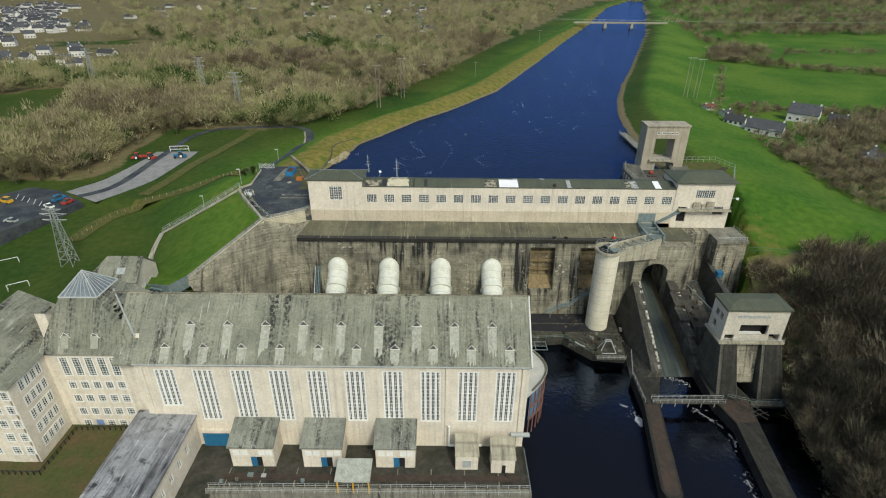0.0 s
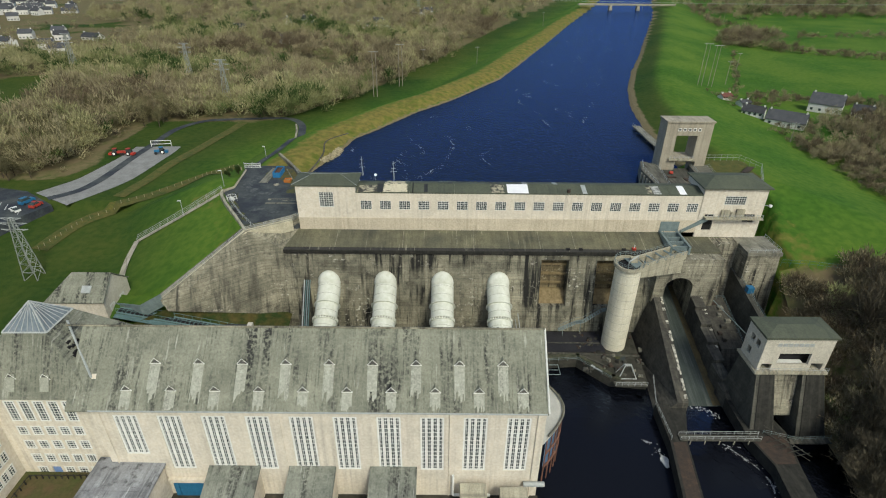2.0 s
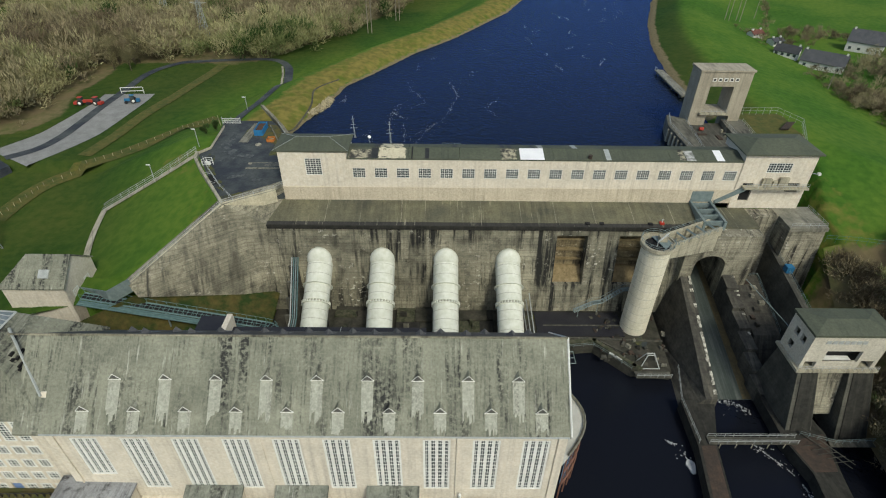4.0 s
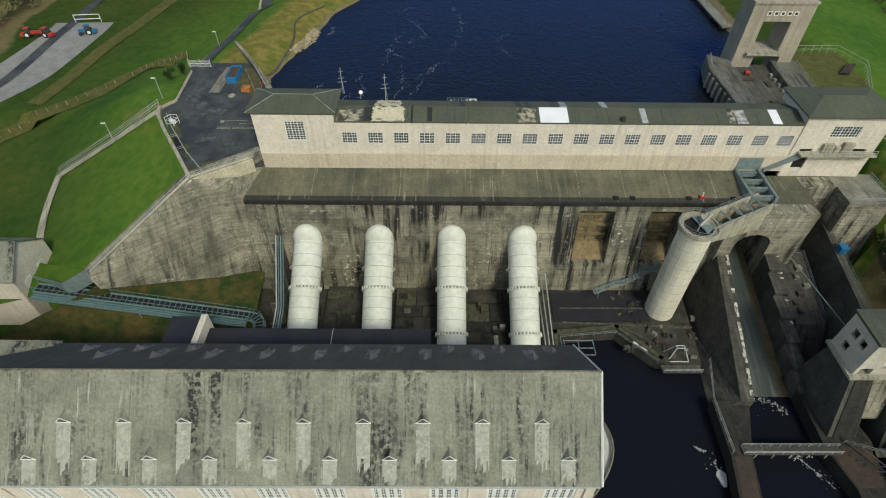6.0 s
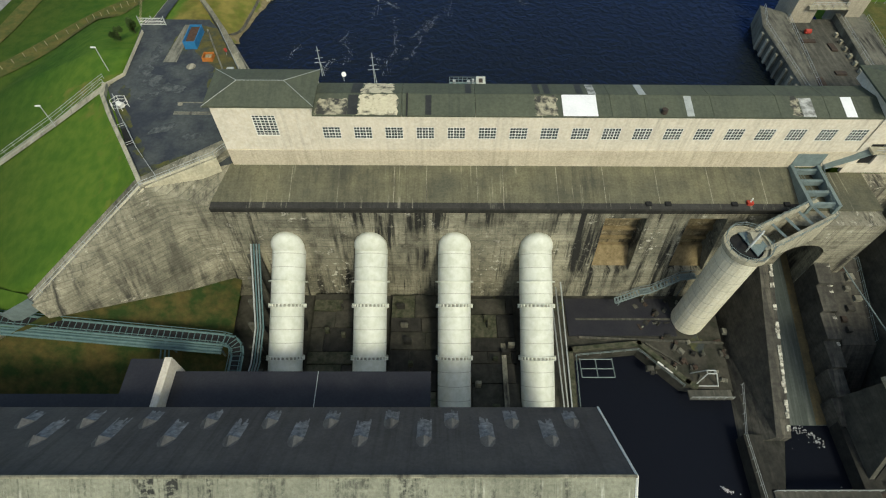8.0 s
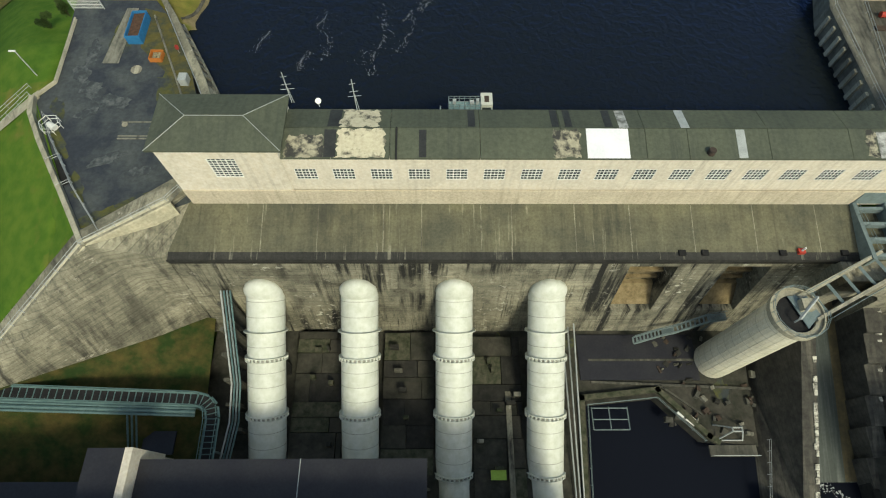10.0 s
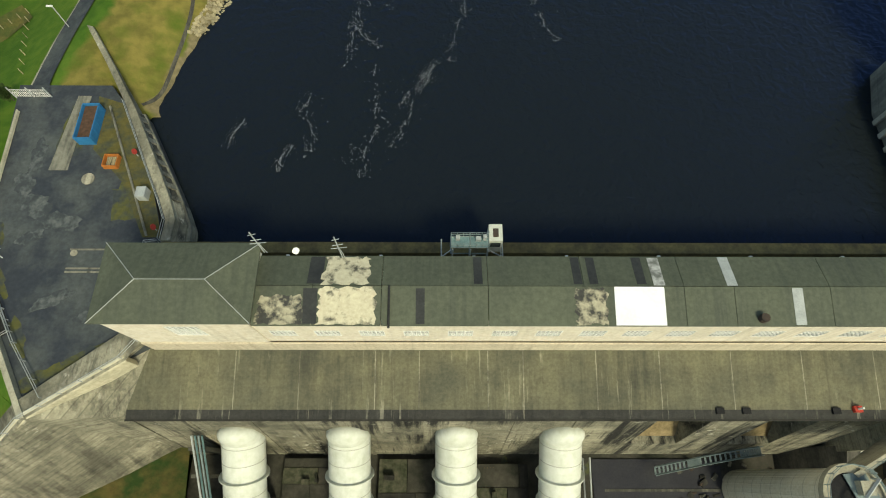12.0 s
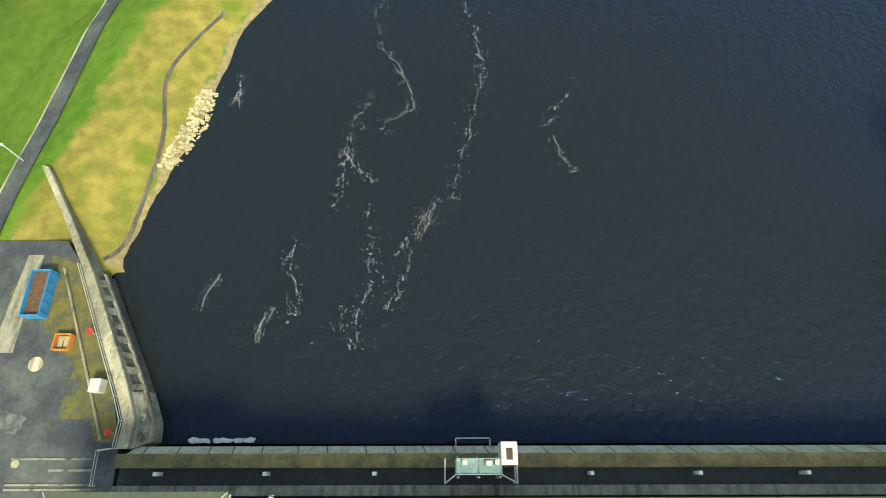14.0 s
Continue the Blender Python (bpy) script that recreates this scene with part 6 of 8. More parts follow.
railing("fence", [(90.6, 140.5, 20.5), (97, 139, 21), (106, 137.5, 20.6), (114, 140, 21.4)], height=2.0, step=2.2, mat=material("green_mesh", (0.06, 0.16, 0.12), (0.05, 0.12, 0.09), 1, 0.6), label="green mesh fence below the embankment")

# ---- buildings and walkway in front of the hall ----
GREENED = weathered("greened_slate", (0.25, 0.26, 0.215), (0.155, 0.165, 0.14), (0.04, 0.04, 0.038), (0.40, 0.41, 0.38), 1.6, 0.1, 0.7, "y", 2.0, 1.0, 0.85)


def annex(x0, x1, label):
    t = thing("annex", label, "annex", "annexes along the hall")
    w_ = x1 - x0
    part("wall", wall(new_bm(), (x0 + 0.3, 78.6), (x1 - 0.3, 78.6), 1.3, 6.9, [(w_ * 0.42, w_ * 0.42 + 2.4, 1.3, 4.2)], 0.4), RENDER, t)
    part("wall", wall(new_bm(), (x1 - 0.3, 79.0), (x1 - 0.3, 84.4), 1.3, 7.4, (), 0.4), RENDER, t)
    part("wall", wall(new_bm(), (x0 + 0.3, 84.4), (x0 + 0.3, 79.0), 1.3, 7.4, (), 0.4), RENDER, t)
    part("roof", hexa(new_bm(), [(x0, 78.1, 7.0), (x1, 78.1, 7.0), (x1, 84.45, 9.0), (x0, 84.45, 9.0)], [(x0, 78.1, 7.4), (x1, 78.1, 7.4), (x1, 84.45, 9.5), (x0, 84.45, 9.5)]), GREENED, t, "moss-greened slate lean-to roof")
    xd = x0 + 0.3 + w_ * 0.42
    part("door", box(new_bm(), xd, xd + 1.2, 78.72, 78.84, 1.3, 4.2), BLUE, t, "blue door leaf")
    part("opening", box(new_bm(), xd + 1.2, xd + 2.4, 78.9, 79.0, 1.3, 4.2), DARK, t)
    for u in (0.9, 2.6, w_ - 3.4, w_ - 1.9):
        part("panel", box(new_bm(), x0 + u, x0 + u + 1.3, 78.53, 78.6, 4.7, 6.1), WHITE, t, "white boarded window")
    return t


for x0, x1 in ((-44.0, -34.4), (-29.0, -20.2), (-13.8, -5.0)):
    annex(x0, x1, "small cream annex with mossy lean-to roof and blue door")
for x0, x1, y0, lab in ((3.0, 8.1, 78.2, "small cream kiosk with flat pale roof"), (10.4, 15.7, 77.4, "cream plant housing with a rounded pale roof")):
    t = thing("kiosk", lab, "kiosk")
    part("wall", box(new_bm(), x0 + 0.2, x1 - 0.2, y0, y0 + 3.6, 1.3, 5.4), RENDER, t)
    ro = part("roof", hexa(new_bm(), [(x0, y0 - 0.3, 5.4), (x1, y0 - 0.3, 5.4), (x1, y0 + 4.8, 6.0), (x0, y0 + 4.8, 6.0)], [(x0 + 0.1, y0 + 0.3, 6.0), (x1 - 0.1, y0 + 0.3, 6.0), (x1 - 0.1, y0 + 4.8, 6.8), (x0 + 0.1, y0 + 4.8, 6.8)]), CONCRETE, t, "pale roof")
    part("door", box(new_bm(), (x0 + x1) / 2 - 0.9, (x0 + x1) / 2 + 0.9, y0 - 0.06, y0 - 0.004, 2.0, 4.0) if x0 < 9 else box(new_bm(), x0 + 2.4, x0 + 3.2, y0 - 0.06, y0 - 0.004, 1.3, 3.6), GALV if x0 < 9 else DARK, t, "grey shutter" if x0 < 9 else "narrow dark doorway")
qu = thing("quay", "dark rust-stained quay along the hall front", "quay", kind="structure")
part("slab", box(new_bm(), -50, 18.4, 73.4, 84.5, -5, 1.3), YARD, qu)
part("edge", box(new_bm(), -47, 18.4, 71.8, 73.4, -5, 1.6), STAINED, qu, "mossy concrete quay edge")
part("strip", box(new_bm(), -45, 17, 75.2, 76.6, 1.3, 1.5), RUST, qu, "rust-brown rail strip")
for k in range(9):
    part("panel_joint", box(new_bm(), -44 + 7 * k, -43.8 + 7 * k, 73.6, 78.2, 1.304, 1.35), STAINED, qu)
for y in (72.0, 73.3):
    railing("railing", [(-46.8, y, 1.6), (18.2, y, 1.6)], qu, 1.1, 2.2)
railing("railing", [(18.2, 72, 1.6), (18.2, 83, 1.4)], qu, 1.1, 2.2, STEEL)
t = thing("kiosk", "small pale-roofed shelter on yellow posts at the quay edge", "shelter")
part("roof", hexa(new_bm(), [(-20.8, 71.6, 5.3), (-13.8, 71.6, 5.3), (-13.8, 76.6, 6.0), (-20.8, 76.6, 6.0)], [(-20.8, 71.6, 5.6), (-13.8, 71.6, 5.6), (-13.8, 76.6, 6.3), (-20.8, 76.6, 6.3)]), material("mottled_roof", (0.44, 0.46, 0.40), (0.28, 0.30, 0.26), 1.2, 0.8, 0.2, 3), t, "mottled pale roof")
part("wall", box(new_bm(), -20.2, -14.4, 74.6, 75.0, 1.5, 5.5), RENDER, t)
for x in (-20.4, -17.3, -14.2):
    part("post", box(new_bm(), x - 0.12, x + 0.12, 72.0, 72.24, 1.6, 5.4), YELLOW, t, "yellow post")
t = thing("gate", "wide blue steel gate beside the low office range", "gate")
part("leaf", box(new_bm(), -50.6, -46.0, 83.9, 84.2, 1.4, 5.4), BLUE, t)
part("leaf", box(new_bm(), -51.6, -50.7, 83.9, 84.2, 1.4, 5.4), BLUE, t)
part("lintel", box(new_bm(), -52.2, -44.6, 83.6, 84.4, 5.5, 6.3), RENDER, t, "cream lintel")
t = thing("pipe_run", "white lagged pipe along the hall wall", "pipe")
part("pipe", rod(new_bm(), (1.8, 83.9, 2.2), (1.8, 83.9, 7.8), 0.25, 8), WHITE, t)
part("pipe", rod(new_bm(), (1.8, 83.9, 2.2), (9, 83.9, 2.2), 0.3, 8), WHITE, t)
part("duct", rod(new_bm(), (15.2, 83.8, 5.6), (19.2, 83.8, 5.6), 0.5, 10), GALV, t, "grey duct stub")
rng = random.Random(11)
for k in range(12):
    x, y = rng.uniform(-49, 16), rng.uniform(73.8, 77.5)
    lone("crate", box(new_bm(), x, x + rng.uniform(0.5, 1.2), y, y + rng.uniform(0.4, 0.9), 1.302, 1.3 + rng.uniform(0.4, 0.9)), rng.choice((RUST, STAINED, GALV, STEEL)), "small weathered box lying on the quay", "box", group="quay boxes")
b = new_bm()
for k in range(16):
    x, y = rng.uniform(-48, -20), 71.2 - rng.random() ** 2 * 2.2
    r = rng.uniform(0.6, 2.0)
    bm_pts = [(x + r * (1.6 + 0.4 * rng.random()) * math.cos(a * math.tau / 9), y + 0.55 * r * rng.uniform(0.6, 1.1) * math.sin(a * math.tau / 9)) for a in range(9)]
    prism(b, bm_pts, TAIL - 0.05, TAIL + 0.05 + 0.012 * k)
lone("foam", b, FOAM, "white foam drifting against the quay", "foam", "stuff")

# ---- low office range ----
lo_ = thing("low_range", "long low cream range with a patchy grey felt roof", "building")
sm = window_meshes("range_window", 1.3, 1.9, 2, 4, 0.1, 0.1, 0.06)
holes = [(u, u + 1.3, 4.8, 6.7) for u in (3, 6.6, 10.2, 13.8, 17.4, 21, 24.6, 28.2)]
part("wall", wall(new_bm(), (-52.6, 50), (-52.6, 84.3), 1.0, 9.6, holes), RENDER, lo_)
for a, b_, z, _ in holes:
    window_at(sm, lo_, -52.7, 50 + (a + b_) / 2, z, 90)
part("wall", wall(new_bm(), (-64.3, 86), (-64.3, 50), 1.0, 9.6), RENDER, lo_)
part("wall", wall(new_bm(), (-64.3, 50), (-52.6, 50), 1.0, 9.6), RENDER, lo_)
RANGE = weathered("patchy_felt", (0.36, 0.37, 0.385), (0.22, 0.225, 0.235), (0.03, 0.03, 0.032), (0.50, 0.51, 0.53), 1.2, 0.1, 1.3, "y", 0.0, 0.9, 0.6)
for k in range(5):
    y0, y1 = 49.6 + 7.2 * k, 49.6 + 7.2 * (k + 1)
    part("roof_sheet", hexa(new_bm(), [(-64.7, y0, 9.6), (-52.1, y0, 9.6), (-52.1, y1 - 0.06, 9.6), (-64.7, y1 - 0.06, 9.6)], [(-64.7, y0, 10.3), (-52.1, y0, 10.0), (-52.1, y1 - 0.06, 10.0), (-64.7, y1 - 0.06, 10.3)]), RANGE, lo_, "patchy grey felt sheet")
me = bank("yard", ((-112, 20, 4.6), (-64.4, 20, 4.4), (-64.4, 86.2, 5.0), (-112, 86.2, 5.2)), "")
me.materials.clear()
me.materials.append(material("patchy_garden", (0.10, 0.070, 0.036), (0.050, 0.072, 0.016), 4, 0.95, 0.5, 1.5))
tagged(new("yard", me), "patchy brown and green garden before the office block", "garden", kind="structure")
me = bank("yard", ((-64.3, 20, 1.2), (-46, 20, 1.2), (-46, 84.4, 1.35), (-64.3, 84.4, 1.35)), "")
me.materials.clear()
me.materials.append(YARD)
tagged(new("yard", me), "dirty concrete yard beside the low range", "yard", kind="structure")
for x0, x1, y1, z in ((-111.9, -64.5, 86, 3.9), (-64.4, -46.1, 84.3, 0.75)):
    lone("river_wall", box(new_bm(), x0, x1, 20.1, y1, -6, z), STAINED, "stained concrete river wall under the yard", "retaining wall", "structure")
b = new_bm()
for (xa, ya), (xb, yb) in zip([(-98, 73.2), (-79.4, 73.0), (-79.2, 84.6), (-66, 84.8)], [(-79.4, 73.0), (-79.2, 84.6), (-66, 84.8), (-64.8, 80)]):
    n_ = int(math.hypot(xb - xa, yb - ya) / 1.2)
    for i in range(n_):
        x, y = xa + (xb - xa) * i / n_, ya + (yb - ya) * i / n_
        box(b, x - 0.08, x + 0.08, y - 0.08, y + 0.08, 5, 6.2)
    beam(b, (xa, ya, 6.0), (xb, yb, 6.0), 0.16)
lone("fence", b, MASONRY, "dark post and rail fence round the office block", "fence")

# ---- bow-fronted bay at the hall's eastern end ----
bay = thing("bow_bay", "curved bay with pale roof and rusty frame", "bay")
pts = [(18.1 + 5.4 * math.sin(math.pi * k / 14), 84.6 + 18.4 * k / 14) for k in range(15)]
part("roof", prism(new_bm(), pts, 15.4, 15.9), material("bay_roof", (0.50, 0.50, 0.46), (0.38, 0.38, 0.35), 3, 0.7), bay, "pale curved roof")
b = new_bm()
for a, c in zip(pts[1:], pts[2:-1]):
    beam(b, (a[0], a[1], 16.3), (c[0], c[1], 16.3), 0.35)
part("rim", b, STAINED, bay)
for a, c in zip(pts[1:], pts[2:-1]):
    part("glazing", hexa(new_bm(), [(a[0] - 0.3, a[1], 8), (c[0] - 0.3, c[1], 8), (c[0] - 0.4, c[1], 8), (a[0] - 0.4, a[1], 8)], [(a[0] - 0.3, a[1], 15.4), (c[0] - 0.3, c[1], 15.4), (c[0] - 0.4, c[1], 15.4), (a[0] - 0.4, a[1], 15.4)]), material("blue_glazing", (0.08, 0.16, 0.26), (0.14, 0.22, 0.32), 2, 0.15, 0, 4, spec=0.6), bay, "bluish glazing")
b = new_bm()
for p in pts[1:-1]:
    rod(b, (p[0] - 0.15, p[1], 3), (p[0] - 0.15, p[1], 15.4), 0.14, 4)
for z in (7.8, 11.5):
    for a, c in zip(pts[1:], pts[2:-1]):
        beam(b, (a[0] - 0.15, a[1], z), (c[0] - 0.15, c[1], z), 0.3)
part("frame", b, material("rusty_frame", (0.20, 0.09, 0.06), (0.13, 0.07, 0.05), 1, 0.8), bay, "rust-red frame")

# ---- pipe bridge and service pipes behind the hall ----
pb = thing("pipe_bridge", "long grey-green railed pipe bridge across the slope", "bridge")
TEAL = material("teal_steel", (0.11, 0.18, 0.18), (0.07, 0.125, 0.125), 1, 0.55, 0.1, 8)
A, B = Vector((-79.6, 123.6, 16.6)), Vector((-41.5, 123.6, 8.1))
b = new_bm()
side = Vector((0, 1, 0)) * 1.0
for s in (-1, 1):
    beam(b, A + side * s, B + side * s, 0.35)
    beam(b, A + side * s + Vector((0, 0, 1.2)), B + side * s + Vector((0, 0, 1.2)), 0.1)
    for k in range(19):
        q = A.lerp(B, k / 18) + side * s
        rod(b, q, q + Vector((0, 0, 1.2)), 0.06, 4)
for k in range(40):
    q = A.lerp(B, k / 39)
    beam(b, q - side, q + side, 0.13)
part("walk", b, TEAL, pb, "grey-green railed walk")
part("grating", hexa(new_bm(), [A - side - Vector((0, 0, .1)), B - side - Vector((0, 0, .1)), B + side - Vector((0, 0, .1)), A + side - Vector((0, 0, .1))], [A - side, B - side, B + side, A + side]), DARK, pb)
for k, r in enumerate((0.22, 0.32, 0.22)):
    o = Vector((0, -1.4 - 0.55 * k, -0.3))
    part("pipe", rod(new_bm(), A + o, B + o, r, 8), TEAL, pb, "grey-green pipe")
for q, z in ((0.15, 12), (0.45, 7), (0.75, 3), (0.97, 0.4)):
    p = A.lerp(B, q)
    part("trestle", rod(new_bm(), (p.x, p.y - 0.8, z - 2), (p.x, p.y - 0.8, p.z), 0.2, 5), STEEL, pb)
turn_ = [Vector((-41.5, 123.6, 8.1)), Vector((-40.0, 123.2, 8.0)), Vector((-39.0, 122.2, 7.9)), Vector((-38.6, 120.6, 7.8)), Vector((-38.5, 107.5, 7.4))]
b, plate = new_bm(), new_bm()
for i in range(4):
    d_ = (turn_[i + 1] - turn_[i]).normalized()
    o_ = Vector((-d_.y, d_.x, 0)).normalized() * 1.0
    for q in (-1, 1):
        beam(b, turn_[i] + o_ * q, turn_[i + 1] + o_ * q, 0.3)
        beam(b, turn_[i] + o_ * q + Vector((0, 0, 1.2)), turn_[i + 1] + o_ * q + Vector((0, 0, 1.2)), 0.1)
    n_ = max(2, round((turn_[i + 1] - turn_[i]).length / 0.9))
    for k in range(n_):
        c_ = turn_[i].lerp(turn_[i + 1], k / n_)
        beam(b, c_ - o_, c_ + o_, 0.12)
        for q in (-1, 1):
            rod(b, c_ + o_ * q, c_ + o_ * q + Vector((0, 0, 1.2)), 0.05, 4)
    hexa(plate, [turn_[i] - o_ - Vector((0, 0, .12)), turn_[i + 1] - o_ - Vector((0, 0, .12)), turn_[i + 1] + o_ - Vector((0, 0, .12)), turn_[i] + o_ - Vector((0, 0, .12))], [turn_[i] - o_, turn_[i + 1] - o_, turn_[i + 1] + o_, turn_[i] + o_])
part("return_walk", b, TEAL, pb, "railed walk turning towards the hall")
part("return_grating", plate, DARK, pb)
for q in (116.0, 110.0):
    part("trestle", rod(new_bm(), (-38.5, q, -1), (-38.5, q, 7.6), 0.2, 5), STEEL, pb)
for k in range(3):
    part("raker", rod(new_bm(), (-51.5 + 0.7 * k, 122.4, 9.6), (-53.2 + 0.7 * k, 114.6, 2.0), 0.16, 5), TEAL, pb, "sloping steel raker")
t = thing("cable_shed", "low dark shed with stacked pale boards behind the hall", "shed")
part("body", box(new_bm(), -50.5, -46.0, 116.0, 119.0, -1, 3.4), DUSKY, t)
part("roof", box(new_bm(), -50.8, -45.7, 115.7, 119.3, 3.4, 3.7), BITUMEN, t)
for k in range(5):
    part("board", box(new_bm(), -45.0 + 0.7 * k, -44.5 + 0.7 * k, 116.4, 119.4 - 0.2 * (k % 2), 0.4, 2.0 + 0.1 * (k % 3)), GALV, t, "pale stacked board")
sp = thing("service_pipes", "bundle of grey service pipes climbing beside the first penstock", "pipe")
for k, m_ in enumerate((GALV, TEAL, STEEL, TEAL)):
    x = -36.6 + 0.5 * k
    b = rod(new_bm(), (x + 0.2, 126.0, 8.0 + 0.1 * k), (x - 1.2, 139.2, 15.6), 0.15, 6)
    rod(b, (x + 0.2, 126.0, 8.0 + 0.1 * k), (x - 0.3, 120.5, 5.0), 0.15, 6), rod(b, (x - 0.3, 120.5, 5.0), (x - 1.6, 108, 4.4), 0.15, 6)
    part("pipe", b, m_, sp)
for k in range(6):
    y, z = 119.5 + 3.6 * k, 4.2 + 2.05 * k
    part("support", box(new_bm(), -37.3 - 0.22 * k, -35.0 - 0.22 * k, y - 0.25, y + 0.25, 0.2, z), DUSKY, sp, "dark concrete support")
sp = thing("service_pipes", "grey service pipes beside the last penstock", "pipe")
for k in range(3):
    x = 19.2 + 0.6 * k
    part("pipe", rod(new_bm(), (x, 107.8, 1.0), (x, 136.5, 3.0 + 2.0 * k), 0.14, 6), GALV, sp)

# ---- things on the western deck ----
sk = thing("skip", "blue steel skip filled with brown rubble", "skip", at=(-53.6, 180.9, 29.3))
b = new_bm()
for x0, x1, y0, y1 in ((-1.6, -1.45, -3.3, 3.3), (1.45, 1.6, -3.3, 3.3), (-1.45, 1.45, -3.3, -3.15), (-1.45, 1.45, 3.15, 3.3)):
    box(b, x0, x1, y0, y1, 0.1, 1.7)
box(b, -1.6, 1.6, -3.3, 3.3, 0, 0.1)
SKIP = material("skip_blue", (0.035, 0.19, 0.40), (0.025, 0.14, 0.30), 1, 0.5, 0.1, 4)
part("body", b, SKIP, sk)
b = new_bm()
for s in (-1, 1):
    for k in range(5):
        box(b, s * 1.6 - 0.09, s * 1.6 + 0.09, -2.9 + 1.4 * k, -2.7 + 1.4 * k, 0.1, 1.7)
part("ribs", b, SKIP, sk)
b = hexa(new_bm(), [(-1.44, -3.14, 0.11), (1.44, -3.14, 0.11), (1.44, 3.14, 0.11), (-1.44, 3.14, 0.11)], [(-1.4, -3.1, 1.1), (1.4, -3.1, 1.2), (1.4, 3.1, 1.35), (-1.4, 3.1, 1.2)])
part("rubble", b, material("brown_rubble", (0.11, 0.06, 0.036), (0.055, 0.035, 0.024), 0.6, 0.95, 0.8, 2), sk, "brown rubble")
sk.matrix_basis = pose(-54.0, 181.3, 29.36, 0, 0, 1) @ Matrix.Diagonal((0.76, 0.92, 1, 1))
sk = thing("skip", "small orange open skip with scrap", "skip", at=(-49.6, 175.2, 29.3))
b = new_bm()
for x0, x1, y0, y1 in ((-1, -0.9, -1, 1), (0.9, 1, -1, 1), (-0.9, 0.9, -1, -0.9), (-0.9, 0.9, 0.9, 1)):
    box(b, x0, x1, y0, y1, 0.05, 0.9)
part("body", b, material("orange_paint", (0.5, 0.18, 0.04), (0.38, 0.13, 0.03), 1, 0.6), sk)
part("floor", box(new_bm(), -0.9, 0.9, -0.9, 0.9, 0.05, 0.1), RUST, sk)
for k in range(6):
    part("plank", beam(new_bm(), (-0.7 + 0.25 * k, -0.75, 0.3 + 0.08 * (k % 3)), (-0.6 + 0.25 * k, 0.75, 0.5), 0.15), STONE, sk, "pale scrap timber")
lone("deck_patch", prism(new_bm(), [(-58.5, 174), (-55.8, 174), (-55.6, 187), (-57.6, 187)], 29.3, 29.34), STAINED, "pale concrete slab with white marks on the deck", "slab", "structure")
lone("deck_edge", prism(new_bm(), [(-50.4, 185.6), (-54.5, 187), (-53, 177.5), (-47.5, 172), (-43.0, 163.6), (-40.4, 163.6), (-43.9, 173.4)], 29.3, 29.33), MOSSBED, "mossy strip along the canal wall", "moss", "structure")
rng = random.Random(61)


def blotch(name, x, y, rx, ry, turn, mat, label, z=29.3, up=0.012):
    """A thin stain of uneven outline lying on a level surface."""
    ph = [rng.uniform(0, math.tau) for _ in range(3)]
    pts = []
    for k in range(22):
        a = k * math.tau / 22
        r = 1 + 0.22 * math.sin(2 * a + ph[0]) + 0.16 * math.sin(5 * a + ph[1]) + 0.10 * math.sin(9 * a + ph[2])
        u, v = rx * r * math.cos(a), ry * r * math.sin(a)
        c, s = math.cos(math.radians(turn)), math.sin(math.radians(turn))
        pts.append((x + u * c - v * s, y + u * s + v * c))
    lone(name, prism(new_bm(), pts, z, z + up), mat, label, "stain", "structure")


for k, (x, y, rx, ry, turn) in enumerate(((-50.6, 145.0, 3.2, 1.3, 33), (-46.6, 147.6, 2.4, 1.0, 33), (-55.6, 150.0, 2.6, 0.9, -55), (-60.6, 158.0, 3.0, 0.9, -55), (-62.8, 164.5, 2.4, 0.9, -70), (-56.6, 180.0, 1.6, 5.4, 0), (-48.6, 178.0, 2.0, 4.2, 25), (-46.4, 169.4, 2.2, 3.2, 25))):
    blotch("moss", x, y, rx, ry, turn, MOSSY, "yellow-green moss spread over the asphalt", up=0.012 + 0.002 * k)
for k, (x, y, rx, ry, turn) in enumerate(((-58.6, 168.4, 2.2, 1.6, 20), (-54.8, 166.0, 2.6, 1.5, -15), (-61.2, 171.8, 1.3, 2.0, 0), (-58.0, 163.6, 1.6, 1.0, 35), (-60.6, 176.5, 1.2, 2.4, 8), (-52.6, 154.8, 2.4, 1.0, 20), (-47.2, 152.6, 1.6, 1.0, 10))):
    blotch("worn_patch", x, y, rx, ry, turn, WORN, "pale bleached patch worn into the asphalt", up=0.036 + 0.002 * k)
for k in range(12):
    blotch("moss", rng.choice((-23.5, -8.2, 7.0, 24, 33, 44)) + rng.uniform(-3, 3), rng.uniform(126, 136), rng.uniform(0.9, 2.4), rng.uniform(0.6, 1.5), rng.uniform(0, 90), rng.choice((MOSSY, WORN)), "damp mossy stain on the yard floor", z=0.45, up=0.012 + 0.002 * k)
for x, y, r in ((-52.5, 172.6, 0.9), (-51.5, 161.3, 0.45)):
    lone("manhole", rod(new_bm(), (x, y, 29.3), (x, y, 29.42), r, 14), CONCRETE, "round pale concrete manhole in the asphalt", "manhole")
for x0, x1, y in ((-52.1, -42.9, 161.7), (-47.6, -42.6, 160.5), (-52.0, -41.8, 159.0), (-52.0, -41.8, 158.5)):
    lone("rail", box(new_bm(), x0, x1, y, y + 0.22, 29.3, 29.38), STAINED, "pale crane rail set in the asphalt", "rail")
t = thing("cage", "white wire cage with a tank at the yard's edge", "cage", at=(-62.2, 160.6, 29.3))
b = new_bm()
for a in range(6):
    c, s = 1.5 * math.cos(a * math.tau / 6), 1.5 * math.sin(a * math.tau / 6)
